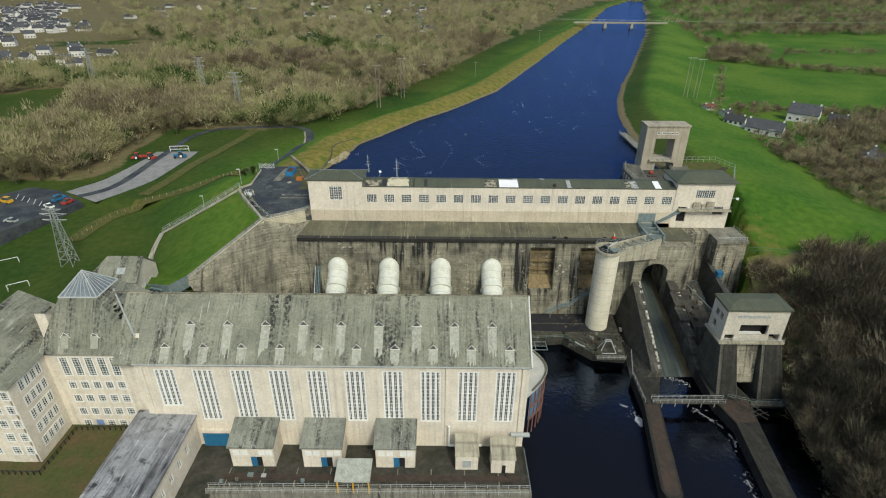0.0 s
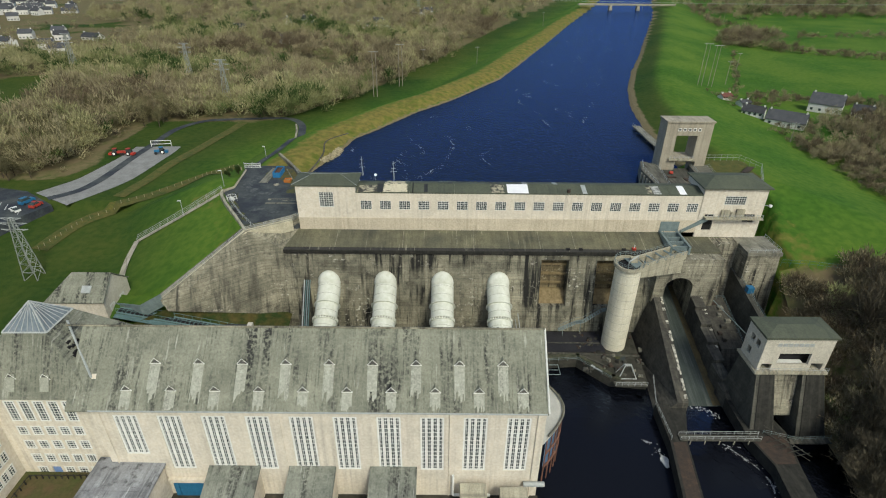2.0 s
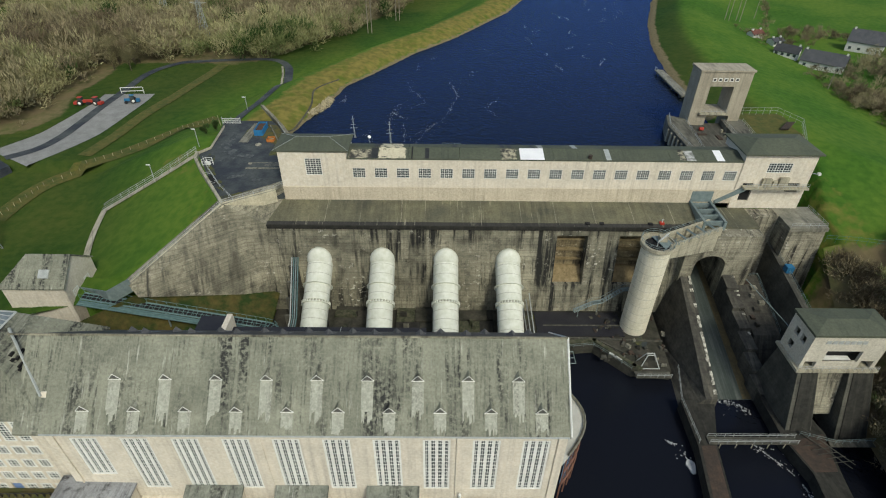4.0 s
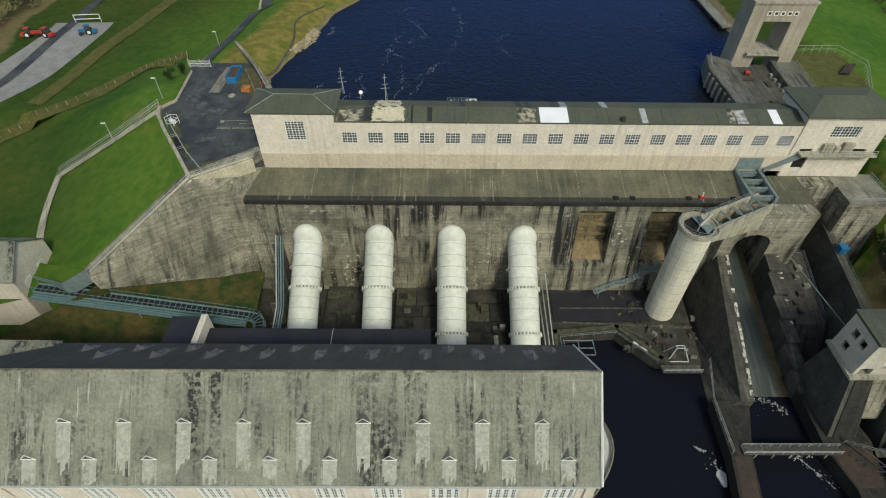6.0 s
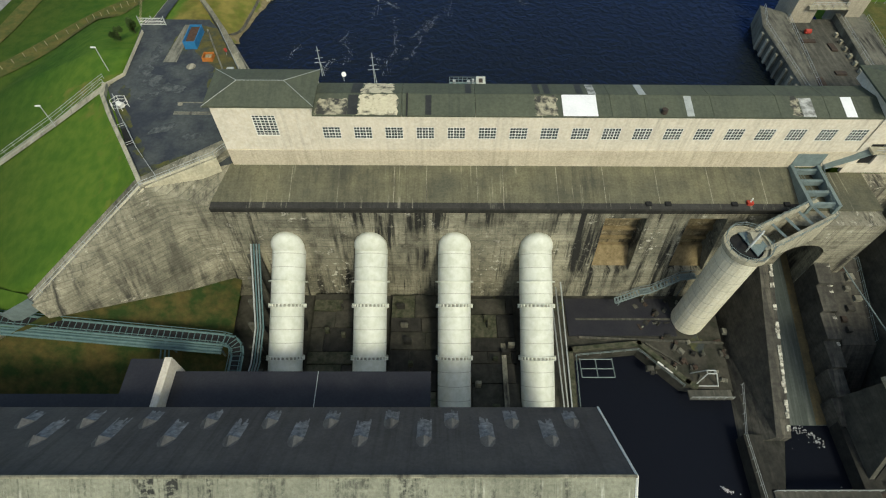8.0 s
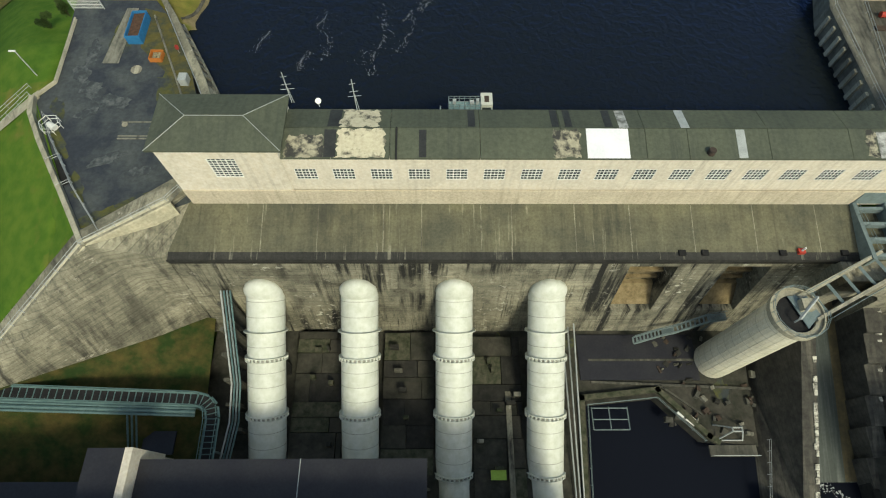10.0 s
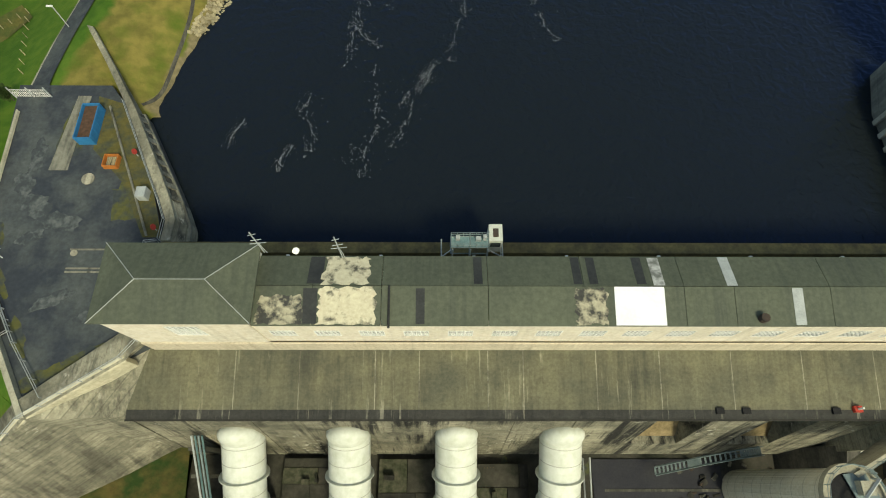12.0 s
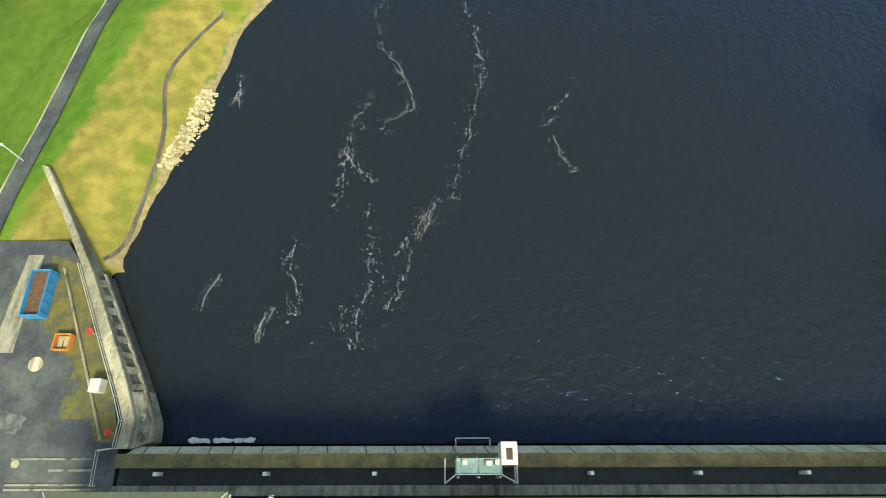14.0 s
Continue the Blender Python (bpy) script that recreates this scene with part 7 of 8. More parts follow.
    c2, s2 = 1.5 * math.cos((a + 1) * math.tau / 6), 1.5 * math.sin((a + 1) * math.tau / 6)
    rod(b, (c, s, 0), (c, s, 1.4), 0.06, 4)
    for z in (0.7, 1.4):
        rod(b, (c, s, z), (c2, s2, z), 0.05, 4)
part("frame", b, WHITE, t)
part("tank", rod(new_bm(), (-0.5, 0.3, 0.5), (0.6, -0.3, 0.5), 0.5, 12), WHITE, t, "white tank")
t = thing("steps", "railed opening with steps beside the parapet", "steps", at=(-58.2, 151.6, 29.3))
# Thin dark plate paints the unlit depth below the opening.
part("pit", box(new_bm(), -0.8, 0.8, -2.6, 2.6, 0.004, 0.03), DARK, t)
railing("railing", [(-0.9, -2.7, 0), (0.9, -2.7, 0), (0.9, 2.7, 0), (-0.9, 2.7, 0)], t, 1.0, 1.8)
t.matrix_basis = pose(-58.6, 152.4, 29.3, 0, 0, 33)
t = thing("cabinet", "grey steel cabinet beside the canal railing", "cabinet", at=(-43.9, 169.9, 29.33))
part("body", box(new_bm(), -0.65, 0.65, -0.75, 0.75, 0, 1.4), GALV, t)
part("door", box(new_bm(), -0.6, 0.6, -0.8, -0.75, 0.1, 1.3), GALV, t)
for x, y in ((-46.3, 176.4), (-41.2, 164.6)):
    t = thing("lifebuoy", "red lifebuoy holder on the railing", "lifebuoy", at=(x, y, 29.6))
    part("post", rod(new_bm(), (0, 0, -0.3), (0, 0, 0.8), 0.06, 5), GALV, t)
    part("ring", rod(new_bm(), (0, 0, 0.9), (0.12, 0, 0.95), 0.42, 12), RED, t, "red ring")
railing("railing", [(-40.6, 162.9, 29.3), (-42.1, 162.7, 29.3), (-41.9, 159.0, 29.3)], label="grey tube railing at the end of the crest walk")
b = rod(new_bm(), (-52.3, 185.0, 29.5), (-46.1, 171.8, 29.5), 0.17, 6)
rod(b, (-46.1, 171.8, 29.5), (-42.4, 163.8, 29.5), 0.17, 6)
lone("pipe", b, STAINED, "pale pipe laid along the mossy strip", "pipe")
t = thing("site_gate", "wide white mesh gate across the access road", "gate")
for x in (-67.0, -64.2, -61.6):
    part("post", rod(new_bm(), (x, 186.8, 29), (x, 186.8, 31.4), 0.1, 5), GALV, t)
b = new_bm()
for z in (29.5, 30.2, 30.9):
    beam(b, (-67, 186.8, z), (-61.6, 186.8, z), 0.08)
for k in range(18):
    beam(b, (-67 + 0.31 * k, 186.8, 29.5), (-67 + 0.31 * k, 186.8, 30.9), 0.05)
part("leaf", b, WHITE, t)
# masts and dish on the gallery roof
for x, z0, z1 in ((-23.0, 38.6, 44.2), (-14.3, 37.2, 43.0)):
    t = thing("mast", "thin grey aerial mast with cross arms", "mast", at=(x, 157.6, z0))
    part("pole", rod(new_bm(), (0, 0, 0), (0, 0, z1 - z0), 0.07, 5), GALV, t)
    for z, l in ((0.45, 0.9), (0.6, 0.6), (0.85, 0.4)):
        part("arm", rod(new_bm(), (-l, 0, (z1 - z0) * z), (l, 0.2, (z1 - z0) * z), 0.05, 4), GALV, t)
    part("stay", rod(new_bm(), (0.3, 0, 0), (0.1, 0, (z1 - z0) * 0.5), 0.05, 4), GALV, t)
t = thing("dish", "white satellite dish on the roof edge", "dish", at=(-19.6, 158.2, 37.1))
part("pole", rod(new_bm(), (0, 0, 0), (0, 0, 1.3), 0.07, 5), GALV, t)
part("bowl", rod(new_bm(), (0, -0.15, 1.4), (0.2, -0.45, 1.7), 0.15, 14, 0.42), WHITE, t, "white bowl")
# screen-cleaning machine on the crest
t = thing("screen_cleaner", "grey-green steel screen-cleaning machine on the crest", "machine")
for x in (-1.3, 0.9, 3.1):
    for y in (159.8, 161.9):
        part("leg", rod(new_bm(), (x, y, 29.6 if y < 160 else 30.9), (x, min(y, 161.5), 34.4), 0.12, 4), GALV, t)
b = new_bm()
for z in (32.4, 34.4):
    for p, q in (((-1.5, 160.1), (3.2, 160.1)), ((-1.5, 161.6), (3.2, 161.6)), ((-1.5, 160.1), (-1.5, 161.6)), ((3.2, 160.1), (3.2, 161.6)), ((0.9, 160.1), (0.9, 161.6))):
        beam(b, (*p, z), (*q, z), 0.13)
part("frame", b, STEEL, t)
part("deck", box(new_bm(), -1.45, 3.15, 160.15, 161.55, 34.3, 34.38), material("pale_teal_deck", (0.20, 0.30, 0.30), (0.13, 0.21, 0.21), 0.6, 0.7), t, "pale teal grating deck")
railing("railing", [(-1.5, 160.1, 34.4), (-1.5, 161.6, 34.4), (3.2, 161.6, 34.4)], t, 1.1, 0.8, STEEL)
railing("railing", [(-1.5, 160.1, 34.4), (3.2, 160.1, 34.4)], t, 1.1, 0.8, STEEL)
for x in (-2.7, 5.0):
    b = new_bm()
    for p, q in (((x, 159.2, 29.6), (x, 159.2, 33.4)), ((x, 161.6, 30.9), (x, 161.6, 33.4)), ((x, 159.2, 33.4), (x, 161.6, 33.4)), ((x, 159.2, 31.6), (x, 161.6, 31.6)), ((x, 159.2, 33.4), (-1.5 if x < 0 else 3.2, 160.1, 33.6))):
        rod(b, p, q, 0.08, 4)
    part("side_frame", b, GALV, t, "pale tubular side frame")
for x, y, w_, h_ in ((-0.9, 161.0, 0.5, 0.7), (1.6, 160.9, 0.6, 0.6), (2.5, 161.0, 0.4, 0.9)):
    part("drive_box", box(new_bm(), x, x + w_, y, y + 0.5, 34.38, 34.38 + h_), GALV, t, "pale drive casing")
part("screen_rail", beam(new_bm(), (-1.4, 164.0, 29.0), (2.6, 164.0, 29.0), 0.1), GALV, t, "pale bar over the water")
for x in (-1.4, 2.6):
    part("bracket", beam(new_bm(), (x, 162.9, 28.7), (x, 164.0, 29.0), 0.1), GALV, t)
c = part("cab", box(new_bm(), 3.3, 5.0, 161.0, 163.3, 30.9, 34.4), material("cab_paint", (0.62, 0.63, 0.55), (0.5, 0.51, 0.44), 1, 0.6), t, "pale control cab")
part("hatch", box(new_bm(), 3.8, 4.5, 161.5, 162.7, 34.4, 34.43), RUST, c)
part("window", box(new_bm(), 3.5, 4.8, 160.94, 161.0, 32.6, 33.8), GLASS, c)
t = thing("flag_post", "small red and white marker on the apron", "marker", at=(50.8, 141.8, 24.25))
part("base", box(new_bm(), -0.5, 0.5, -0.4, 0.4, 0, 0.7), RED, t)
part("post", rod(new_bm(), (0, 0, 0.7), (0, 0, 1.6), 0.14, 6), WHITE, t)

# right block of the gallery: balcony, pipes
part("balcony", box(new_bm(), 71.0, 86.6, 147.6, 149.25, 30.6, 31.0), CONCRETE, gal, "concrete balcony")
for x0, x1, z1 in ((75.4, 77.6, 33.0), (78.0, 79.0, 32.4), (79.4, 81.6, 33.3)):
    part("machinery", box(new_bm(), x0, x1, 148.5, 149.2, 31.0, z1), CONCRETE, gal, "pale boxed equipment")
railing("railing", [(71.2, 147.7, 31.0), (86.4, 147.7, 31.0)], gal, 1.1, 1.6)
part("stair", hexa(new_bm(), [(65.5, 148.3, 26.2), (72, 148.3, 30.0), (72, 149.2, 30.0), (65.5, 149.2, 26.2)], [(65.5, 148.3, 26.8), (72, 148.3, 30.9), (72, 149.2, 30.9), (65.5, 149.2, 26.8)]), STEEL, gal, "steel stair against the wall")
t = thing("lamp", "white floodlight on the block's corner", "lamp", at=(88.0, 148.6, 34.4))
part("arm", rod(new_bm(), (-1.2, 0.6, 0), (0, 0, 0), 0.08, 5), GALV, t)
part("head", box(new_bm(), -0.3, 0.3, -0.3, 0.3, -0.2, 0.4), WHITE, t)
# fenced compound by the gate tower
railing("fence", [(90.4, 196, 29.9), (103.5, 196.4, 29.9), (106.6, 187.4, 29.9), (99.6, 173, 29.9)], height=2.2, step=2.2, label="grey mesh fence round the overgrown yard")
for k in range(5):
    lone("pipe", rod(new_bm(), (98.5 + 0.5 * k, 184.0, 30.35), (103 + 0.5 * k, 189.0, 30.35), 0.28, 8), RUST, "dark pipe length stacked in the yard", "pipe", group="stacked pipes")
t = thing("jetty", "narrow grey landing stage on the canal bank", "jetty")
part("deck", prism(new_bm(), [(82.8, 249), (86, 249), (86.6, 221), (83, 220)], 26.3, 26.7), STAINED, t)
railing("railing", [(82.9, 249, 26.7), (83.1, 220, 26.7)], t, 1.2, 2.4)
for y in (222, 230, 238, 247):
    part("pile", rod(new_bm(), (83.2, y, 20), (83.2, y, 26.4), 0.2, 6), STAINED, t)

# ---- landscape ----
def land_z(x, y):
    return float(ground_height(np.array([x], float), np.array([y], float))[0]) + 0.35 * noise.noise((x * 0.05, y * 0.05, 3.0))


def soil(x, y):
    """Height of the land, also on the wooded bank of the spillway."""
    z = land_z(x, y)
    return max(-2.4, z - (97 - x) * 1.1) if 76 < x < 97 and y < 140 else z


def ribbon(name, pts, width, mat, label, category, lift=0.14, rise=None):
    """A strip laid over the land along a smoothed line."""
    p = [Vector(q) for q in pts]
    line = []
    for i in range(len(p) - 1):
        a, b_, c, d = p[max(i - 1, 0)], p[i], p[i + 1], p[min(i + 2, len(p) - 1)]
        for k in range(10):
            t = k / 10
            line.append(0.5 * (2 * b_ + (c - a) * t + (2 * a - 5 * b_ + 4 * c - d) * t * t + (3 * b_ - a - 3 * c + d) * t ** 3))
    line.append(p[-1])
    bm_, rows_ = new_bm(), []
    for i, q in enumerate(line):
        d = (line[min(i + 1, len(line) - 1)] - line[max(i - 1, 0)])
        n_ = Vector((-d.y, d.x)).normalized() * width / 2
        rows_.append([bm_.verts.new((q.x + n_.x * s, q.y + n_.y * s, max(land_z(q.x + n_.x * s, q.y + n_.y * s), land_z(q.x, q.y) - 0.25) + lift)) for s in (-1, -0.5, 0, 0.5, 1)])
    for r0, r1 in zip(rows_, rows_[1:]):
        for i in range(4):
            bm_.faces.new((r0[i], r0[i + 1], r1[i + 1], r1[i]))
    return lone(name, bm_, mat, label, category, "structure")


ROAD = [(-64.4, 188), (-64.2, 196), (-63.4, 212), (-62, 234), (-65, 256), (-68.5, 270), (-76, 279), (-90, 280), (-107, 276), (-117, 273), (-124, 260), (-125, 232), (-126, 208), (-128, 192), (-135, 184)]
ribbon("road", ROAD, 3.4, ASPHALT, "narrow dark asphalt access road through the grass", "road", 0.2)
for s in (-2.4,):
    ribbon("kerb", [(x + s, y) for x, y in ROAD[:6]], 0.8, CONCRETE, "pale verge strip beside the road", "kerb", 0.28)
ribbon("gravel_yard", [(-134, 184), (-127, 197), (-123, 212), (-121, 226), (-121, 236)], 19, GRAVEL, "pale grey gravel yard on the grass", "gravel yard", 0.12)
ribbon("footpath", [(-66.5, 167.2), (-78, 162), (-91.5, 156.8)], 1.8, CONCRETE, "pale concrete footpath down the bank", "path", 0.3)
ribbon("footpath", [(-91.5, 157.2), (-90.2, 148), (-87.2, 138), (-84, 131)], 1.8, CONCRETE, "pale concrete footpath down the bank", "path", 0.3)
railing("railing", [(-67, 166.2, 30), (-78, 161, land_z(-78, 161) + 0.4), (-91, 156, land_z(-91, 156) + 0.4)], label="grey railing along the footpath")
railing("railing", [(-68, 168.3, 29.6), (-79, 163, land_z(-79, 163) + 0.4), (-91.6, 158, land_z(-91.6, 158) + 0.4)], label="grey railing along the footpath")
t = thing("site_screen", "low grey-green sheet screen round the stair head", "screen")
b = new_bm()
for (xa, ya, za), (xb, yb, zb) in (((-86, 131, 14), (-82, 126.5, 14)), ((-82, 126.5, 14), (-74, 123.4, 15.5)), ((-74, 123.4, 15.5), (-69, 124.6, 18))):
    hexa(b, [(xa, ya, za - 1), (xb, yb, zb - 1), (xb + 0.1, yb + 0.1, zb - 1), (xa + 0.1, ya + 0.1, za - 1)], [(xa, ya, za + 2.6), (xb, yb, zb + 2.6), (xb + 0.1, yb + 0.1, zb + 2.6), (xa + 0.1, ya + 0.1, za + 2.6)])
part("panel", b, STEEL, t)
# car park
CP = [(-170, 178), (-158, 193), (-146, 190), (-130.5, 179), (-138, 163), (-143, 151), (-160, 146), (-172, 150)]
zc = max(land_z(x, y) for x, y in CP) + 0.15
lone("car_park", prism(new_bm(), CP, zc - 6, zc), ASPHALT, "dark asphalt car park with white bay lines", "car park", "structure")
for k in range(7):
    lone("bay_line", hexa(new_bm(), [(-158 + 3.2 * k, 185.5 - 1.6 * k, zc), (-157.8 + 3.2 * k, 185.5 - 1.6 * k, zc), (-155.8 + 3.2 * k, 181.2 - 1.6 * k, zc), (-156 + 3.2 * k, 181.2 - 1.6 * k, zc)], [(-158 + 3.2 * k, 185.5 - 1.6 * k, zc + 0.012), (-157.8 + 3.2 * k, 185.5 - 1.6 * k, zc + 0.012), (-155.8 + 3.2 * k, 181.2 - 1.6 * k, zc + 0.012), (-156 + 3.2 * k, 181.2 - 1.6 * k, zc + 0.012)]), WHITE, "white painted bay line", "road marking", "structure")


def vehicle(name, label, cat, mat, x, y, z, turn, size=(4.3, 1.8, 1.45), van=False):
    t = thing(name, label, cat)
    l, w_, h_ = size
    b = hexa(new_bm(), [(-l / 2, -w_ / 2, 0.3), (l / 2, -w_ / 2, 0.3), (l / 2, w_ / 2, 0.3), (-l / 2, w_ / 2, 0.3)], [(-l / 2 + 0.1, -w_ / 2 + 0.05, h_ * 0.62), (l / 2 - 0.15, -w_ / 2 + 0.05, h_ * 0.58), (l / 2 - 0.15, w_ / 2 - 0.05, h_ * 0.58), (-l / 2 + 0.1, w_ / 2 - 0.05, h_ * 0.62)])
    part("body", b, mat, t)
    f = 0.38 if van else 0.18
    b = hexa(new_bm(), [(-l / 2 + 0.2, -w_ / 2 + 0.1, h_ * 0.6), (l * 0.22, -w_ / 2 + 0.1, h_ * 0.58), (l * 0.22, w_ / 2 - 0.1, h_ * 0.58), (-l / 2 + 0.2, w_ / 2 - 0.1, h_ * 0.6)], [(-l * f, -w_ / 2 + 0.25, h_), (l * 0.08, -w_ / 2 + 0.25, h_), (l * 0.08, w_ / 2 - 0.25, h_), (-l * f, w_ / 2 - 0.25, h_)])
    c = part("cabin", b, GLASS, t, "dark glazed cabin")
    part("roof", box(new_bm(), -l * f, l * 0.08, -w_ / 2 + 0.25, w_ / 2 - 0.25, h_, h_ + 0.04), mat, c)
    for sx in (-0.3, 0.3):
        for sy in (-1, 1):
            part("wheel", rod(new_bm(), (sx * l, sy * (w_ / 2 - 0.2), 0.33), (sx * l, sy * (w_ / 2 + 0.02), 0.33), 0.33, 12), BLACK, t)
    t.matrix_basis = pose(x, y, z, 0, 0, turn)
    return t


vehicle("van", "yellow works van parked on the car park", "van", YELLOW, -157, 178, zc, 160, (5.2, 2, 2.2), True)
vehicle("car", "silver car parked on the car park", "car", GALV, -143.5, 161.6, zc, 175)
vehicle("van", "blue van parked on the car park", "van", BLUE, -139.5, 180.5, zc, 70, (4.8, 2, 2.1), True)
vehicle("car", "white car parked on the car park", "car", WHITE, -139, 174, zc, 150)
vehicle("car", "red car parked at the car park corner", "car", RED, -134.6, 177.6, zc, 80, (4.0, 1.9, 1.9))


def tractor(label, mat, x, y, turn):
    t = thing("tractor", label, "tractor")
    part("bonnet", box(new_bm(), 0.2, 2.2, -0.45, 0.45, 0.8, 1.7), mat, t)
    c = part("cab", hexa(new_bm(), [(-1.3, -0.8, 0.9), (0.2, -0.8, 0.9), (0.2, 0.8, 0.9), (-1.3, 0.8, 0.9)], [(-1.1, -0.65, 2.7), (0.1, -0.65, 2.7), (0.1, 0.65, 2.7), (-1.1, 0.65, 2.7)]), GLASS, t)
    part("roof", box(new_bm(), -1.3, 0.25, -0.8, 0.8, 2.7, 2.85), mat, c)
    for sy in (-1, 1):
        w1 = part("wheel", rod(new_bm(), (-0.8, sy * 0.7, 0.9), (-0.8, sy * 1.2, 0.9), 0.9, 16), BLACK, t)
        part("rim", rod(new_bm(), (-0.8, sy * 1.19, 0.9), (-0.8, sy * 1.22, 0.9), 0.5, 12), WHITE, w1)
        part("wheel", rod(new_bm(), (1.7, sy * 0.65, 0.55), (1.7, sy * 1.0, 0.55), 0.55, 14), BLACK, t)
    part("implement", box(new_bm(), -2.9, -1.6, -1.0, 1.0, 0.4, 1.2), mat, t)
    t.matrix_basis = pose(x, y, land_z(x, y) + 0.15, 0, 0, turn)


tractor("blue tractor parked on the gravel", BLUE, -116, 227, 200)
tractor("red tractor parked at the gravel's edge", RED, -133, 225.5, 10)
tractor("red tractor parked at the gravel's edge", RED, -128.6, 225.6, 170)


def pylon(x, y, h_, w_, label):
    t = thing("pylon", label, "pylon")
    b = new_bm()
    base = land_z(x, y) - 0.2
    lv = 7
    ring = lambda f: [(x + sx * (w_ / 2) * (1 - 0.78 * f), y + sy * (w_ / 2) * (1 - 0.78 * f), base + h_ * f) for sx, sy in ((-1, -1), (1, -1), (1, 1), (-1, 1))]
    rs = [ring(k / lv) for k in range(lv + 1)]
    for k in range(lv):
        for i in range(4):
            rod(b, rs[k][i], rs[k + 1][i], 0.13, 4)
            rod(b, rs[k][i], rs[k + 1][(i + 1) % 4], 0.08, 4)
            rod(b, rs[k + 1][i], rs[k + 1][(i + 1) % 4], 0.08, 4)
    part("lattice", b, material("pylon_grey", (0.34, 0.36, 0.33), (0.26, 0.28, 0.26), 1, 0.6, 0, 4, metal=0.3), t)
    for f, l in ((0.82, w_ * 1.0), (0.92, w_ * 1.1), (1.0, w_ * 0.8)):
        b = new_bm()
        z = base + h_ * f
        rod(b, (x - l, y, z), (x + l, y, z), 0.11, 4), rod(b, (x - l, y, z), (x, y, z - 0.9), 0.07, 4), rod(b, (x + l, y, z), (x, y, z - 0.9), 0.07, 4)
        part("cross_arm", b, GALV, t)
    return t


for x, y, h_, w_ in ((-114, 143, 18.5, 3.6), (-112, 296, 25, 3.8), (-229, 361, 27, 3.8), (-148, 338, 26, 3.6), (-30, 705, 24, 6)):
    pylon(x, y, h_, w_, "grey steel lattice pylon on the grass" if y < 200 else "grey steel lattice pylon among bare trees")


def pole(x, y, h_, label, arms=True, twin=0.0):
    t = thing("power_pole", label, "pole")
    z = land_z(x, y)
    for dx in ((-twin, twin) if twin else (0,)):
        part("post", rod(new_bm(), (x + dx, y, z - 0.3), (x + dx, y, z + h_), 0.2, 6, 0.12), material("weathered_pole", (0.30, 0.27, 0.22), (0.22, 0.2, 0.16), 1, 0.9), t)
    if arms:
        part("cross_arm", beam(new_bm(), (x - 1.6 - twin, y, z + h_ - 0.5), (x + 1.6 + twin, y, z + h_ - 0.5), 0.18), GALV, t)
    return t


for x, y, h_, tw in ((-39, 326, 25, 1.0), (-26.5, 354, 25, 1.0), (24.5, 432, 12, 0), (-15, 418, 12, 0), (147, 332, 23, 1.1), (155, 336, 23, 1.1), (172, 352, 14, 0), (206, 408, 12, 0), (152, 245, 9, 0), (252, 760, 14, 0), (330, 700, 14, 0), (100, 600, 13, 0)):
    pole(x, y, h_, "tall twin wooden power pole beside the canal bank" if tw else "wooden power pole beside the canal bank", True, tw)
for x, y, h_ in ((-78, 161.5, 5), (-168, 209, 7), (-64.8, 203, 4.5), (-68.5, 171.5, 5)):
    t = thing("street_lamp", "grey steel street lamp on the grass", "street lamp")
    z = land_z(x, y)
    part("post", rod(new_bm(), (x, y, z - 0.2), (x, y, z + h_), 0.09, 6), GALV, t)
    part("head", box(new_bm(), x - 0.9, x + 0.1, y - 0.14, y + 0.14, z + h_, z + h_ + 0.15), WHITE, t)
t = thing("yard_frame", "white goal-like steel frame on the gravel", "frame")
b = new_bm()
for (p, q) in (((-124, 236, 19), (-124, 236, 22)), ((-116, 237, 19), (-116, 237, 22)), ((-124, 236, 22), (-116, 237, 22)), ((-124, 236, 20.6), (-116, 237, 20.6))):
    rod(b, p, q, 0.13, 4)
part("frame", b, WHITE, t)
for x, y in ((-132, 142), (-121, 130)):
    t = thing("goal", "small white goal frame on the lawn", "goal", "goals on the lawn")
    b = new_bm()
    z = land_z(x, y)
    for p, q in (((-2.5, 0, 0), (-2.5, 0, 2)), ((2.5, 0, 0), (2.5, 0, 2)), ((-2.5, 0, 2), (2.5, 0, 2)), ((-2.5, 1.5, 0), (-2.5, 0, 2)), ((2.5, 1.5, 0), (2.5, 0, 2))):
        rod(b, p, q, 0.09, 4)
    part("frame", b, WHITE, t)
    t.matrix_basis = pose(x, y, z, 0, 0, 35)
# field fence posts along the hedge bank
t = thing("fence", "weathered field fence posts along the ditch", "fence")
POST = mesh_of("post", rod(new_bm(), (0, 0, -0.2), (0, 0, 1.3), 0.09, 4), STONE)
HB = [(-121, 156), (-117, 172), (-103, 186), (-90, 204), (-80, 214), (-70, 192)]
for (xa, ya), (xb, yb) in zip(HB, HB[1:]):
    for k in range(8):
        x, y = xa + (xb - xa) * k / 8, ya + (yb - ya) * k / 8
        part("post", POST, STONE, t, "", pose(x, y, land_z(x, y)))
ribbon("hedge_bank", HB[:5], 5.5, ROUGH, "rough brown and yellow grass bank along the ditch", "bank", 0.22)
ribbon("hedge_bank", [(-112, 186), (-107, 215), (-100, 250), (-97, 272)], 4.5, ROUGH, "rough brown and yellow grass bank along the ditch", "bank", 0.22)
# stones on the point of the bank
rng = random.Random(5)
stones = []
for k in range(3):
    b = new_bm()
    bmesh.ops.create_icosphere(b, subdivisions=1, radius=1)
    for v in b.verts:
        v.co *= rng.uniform(0.7, 1.2)
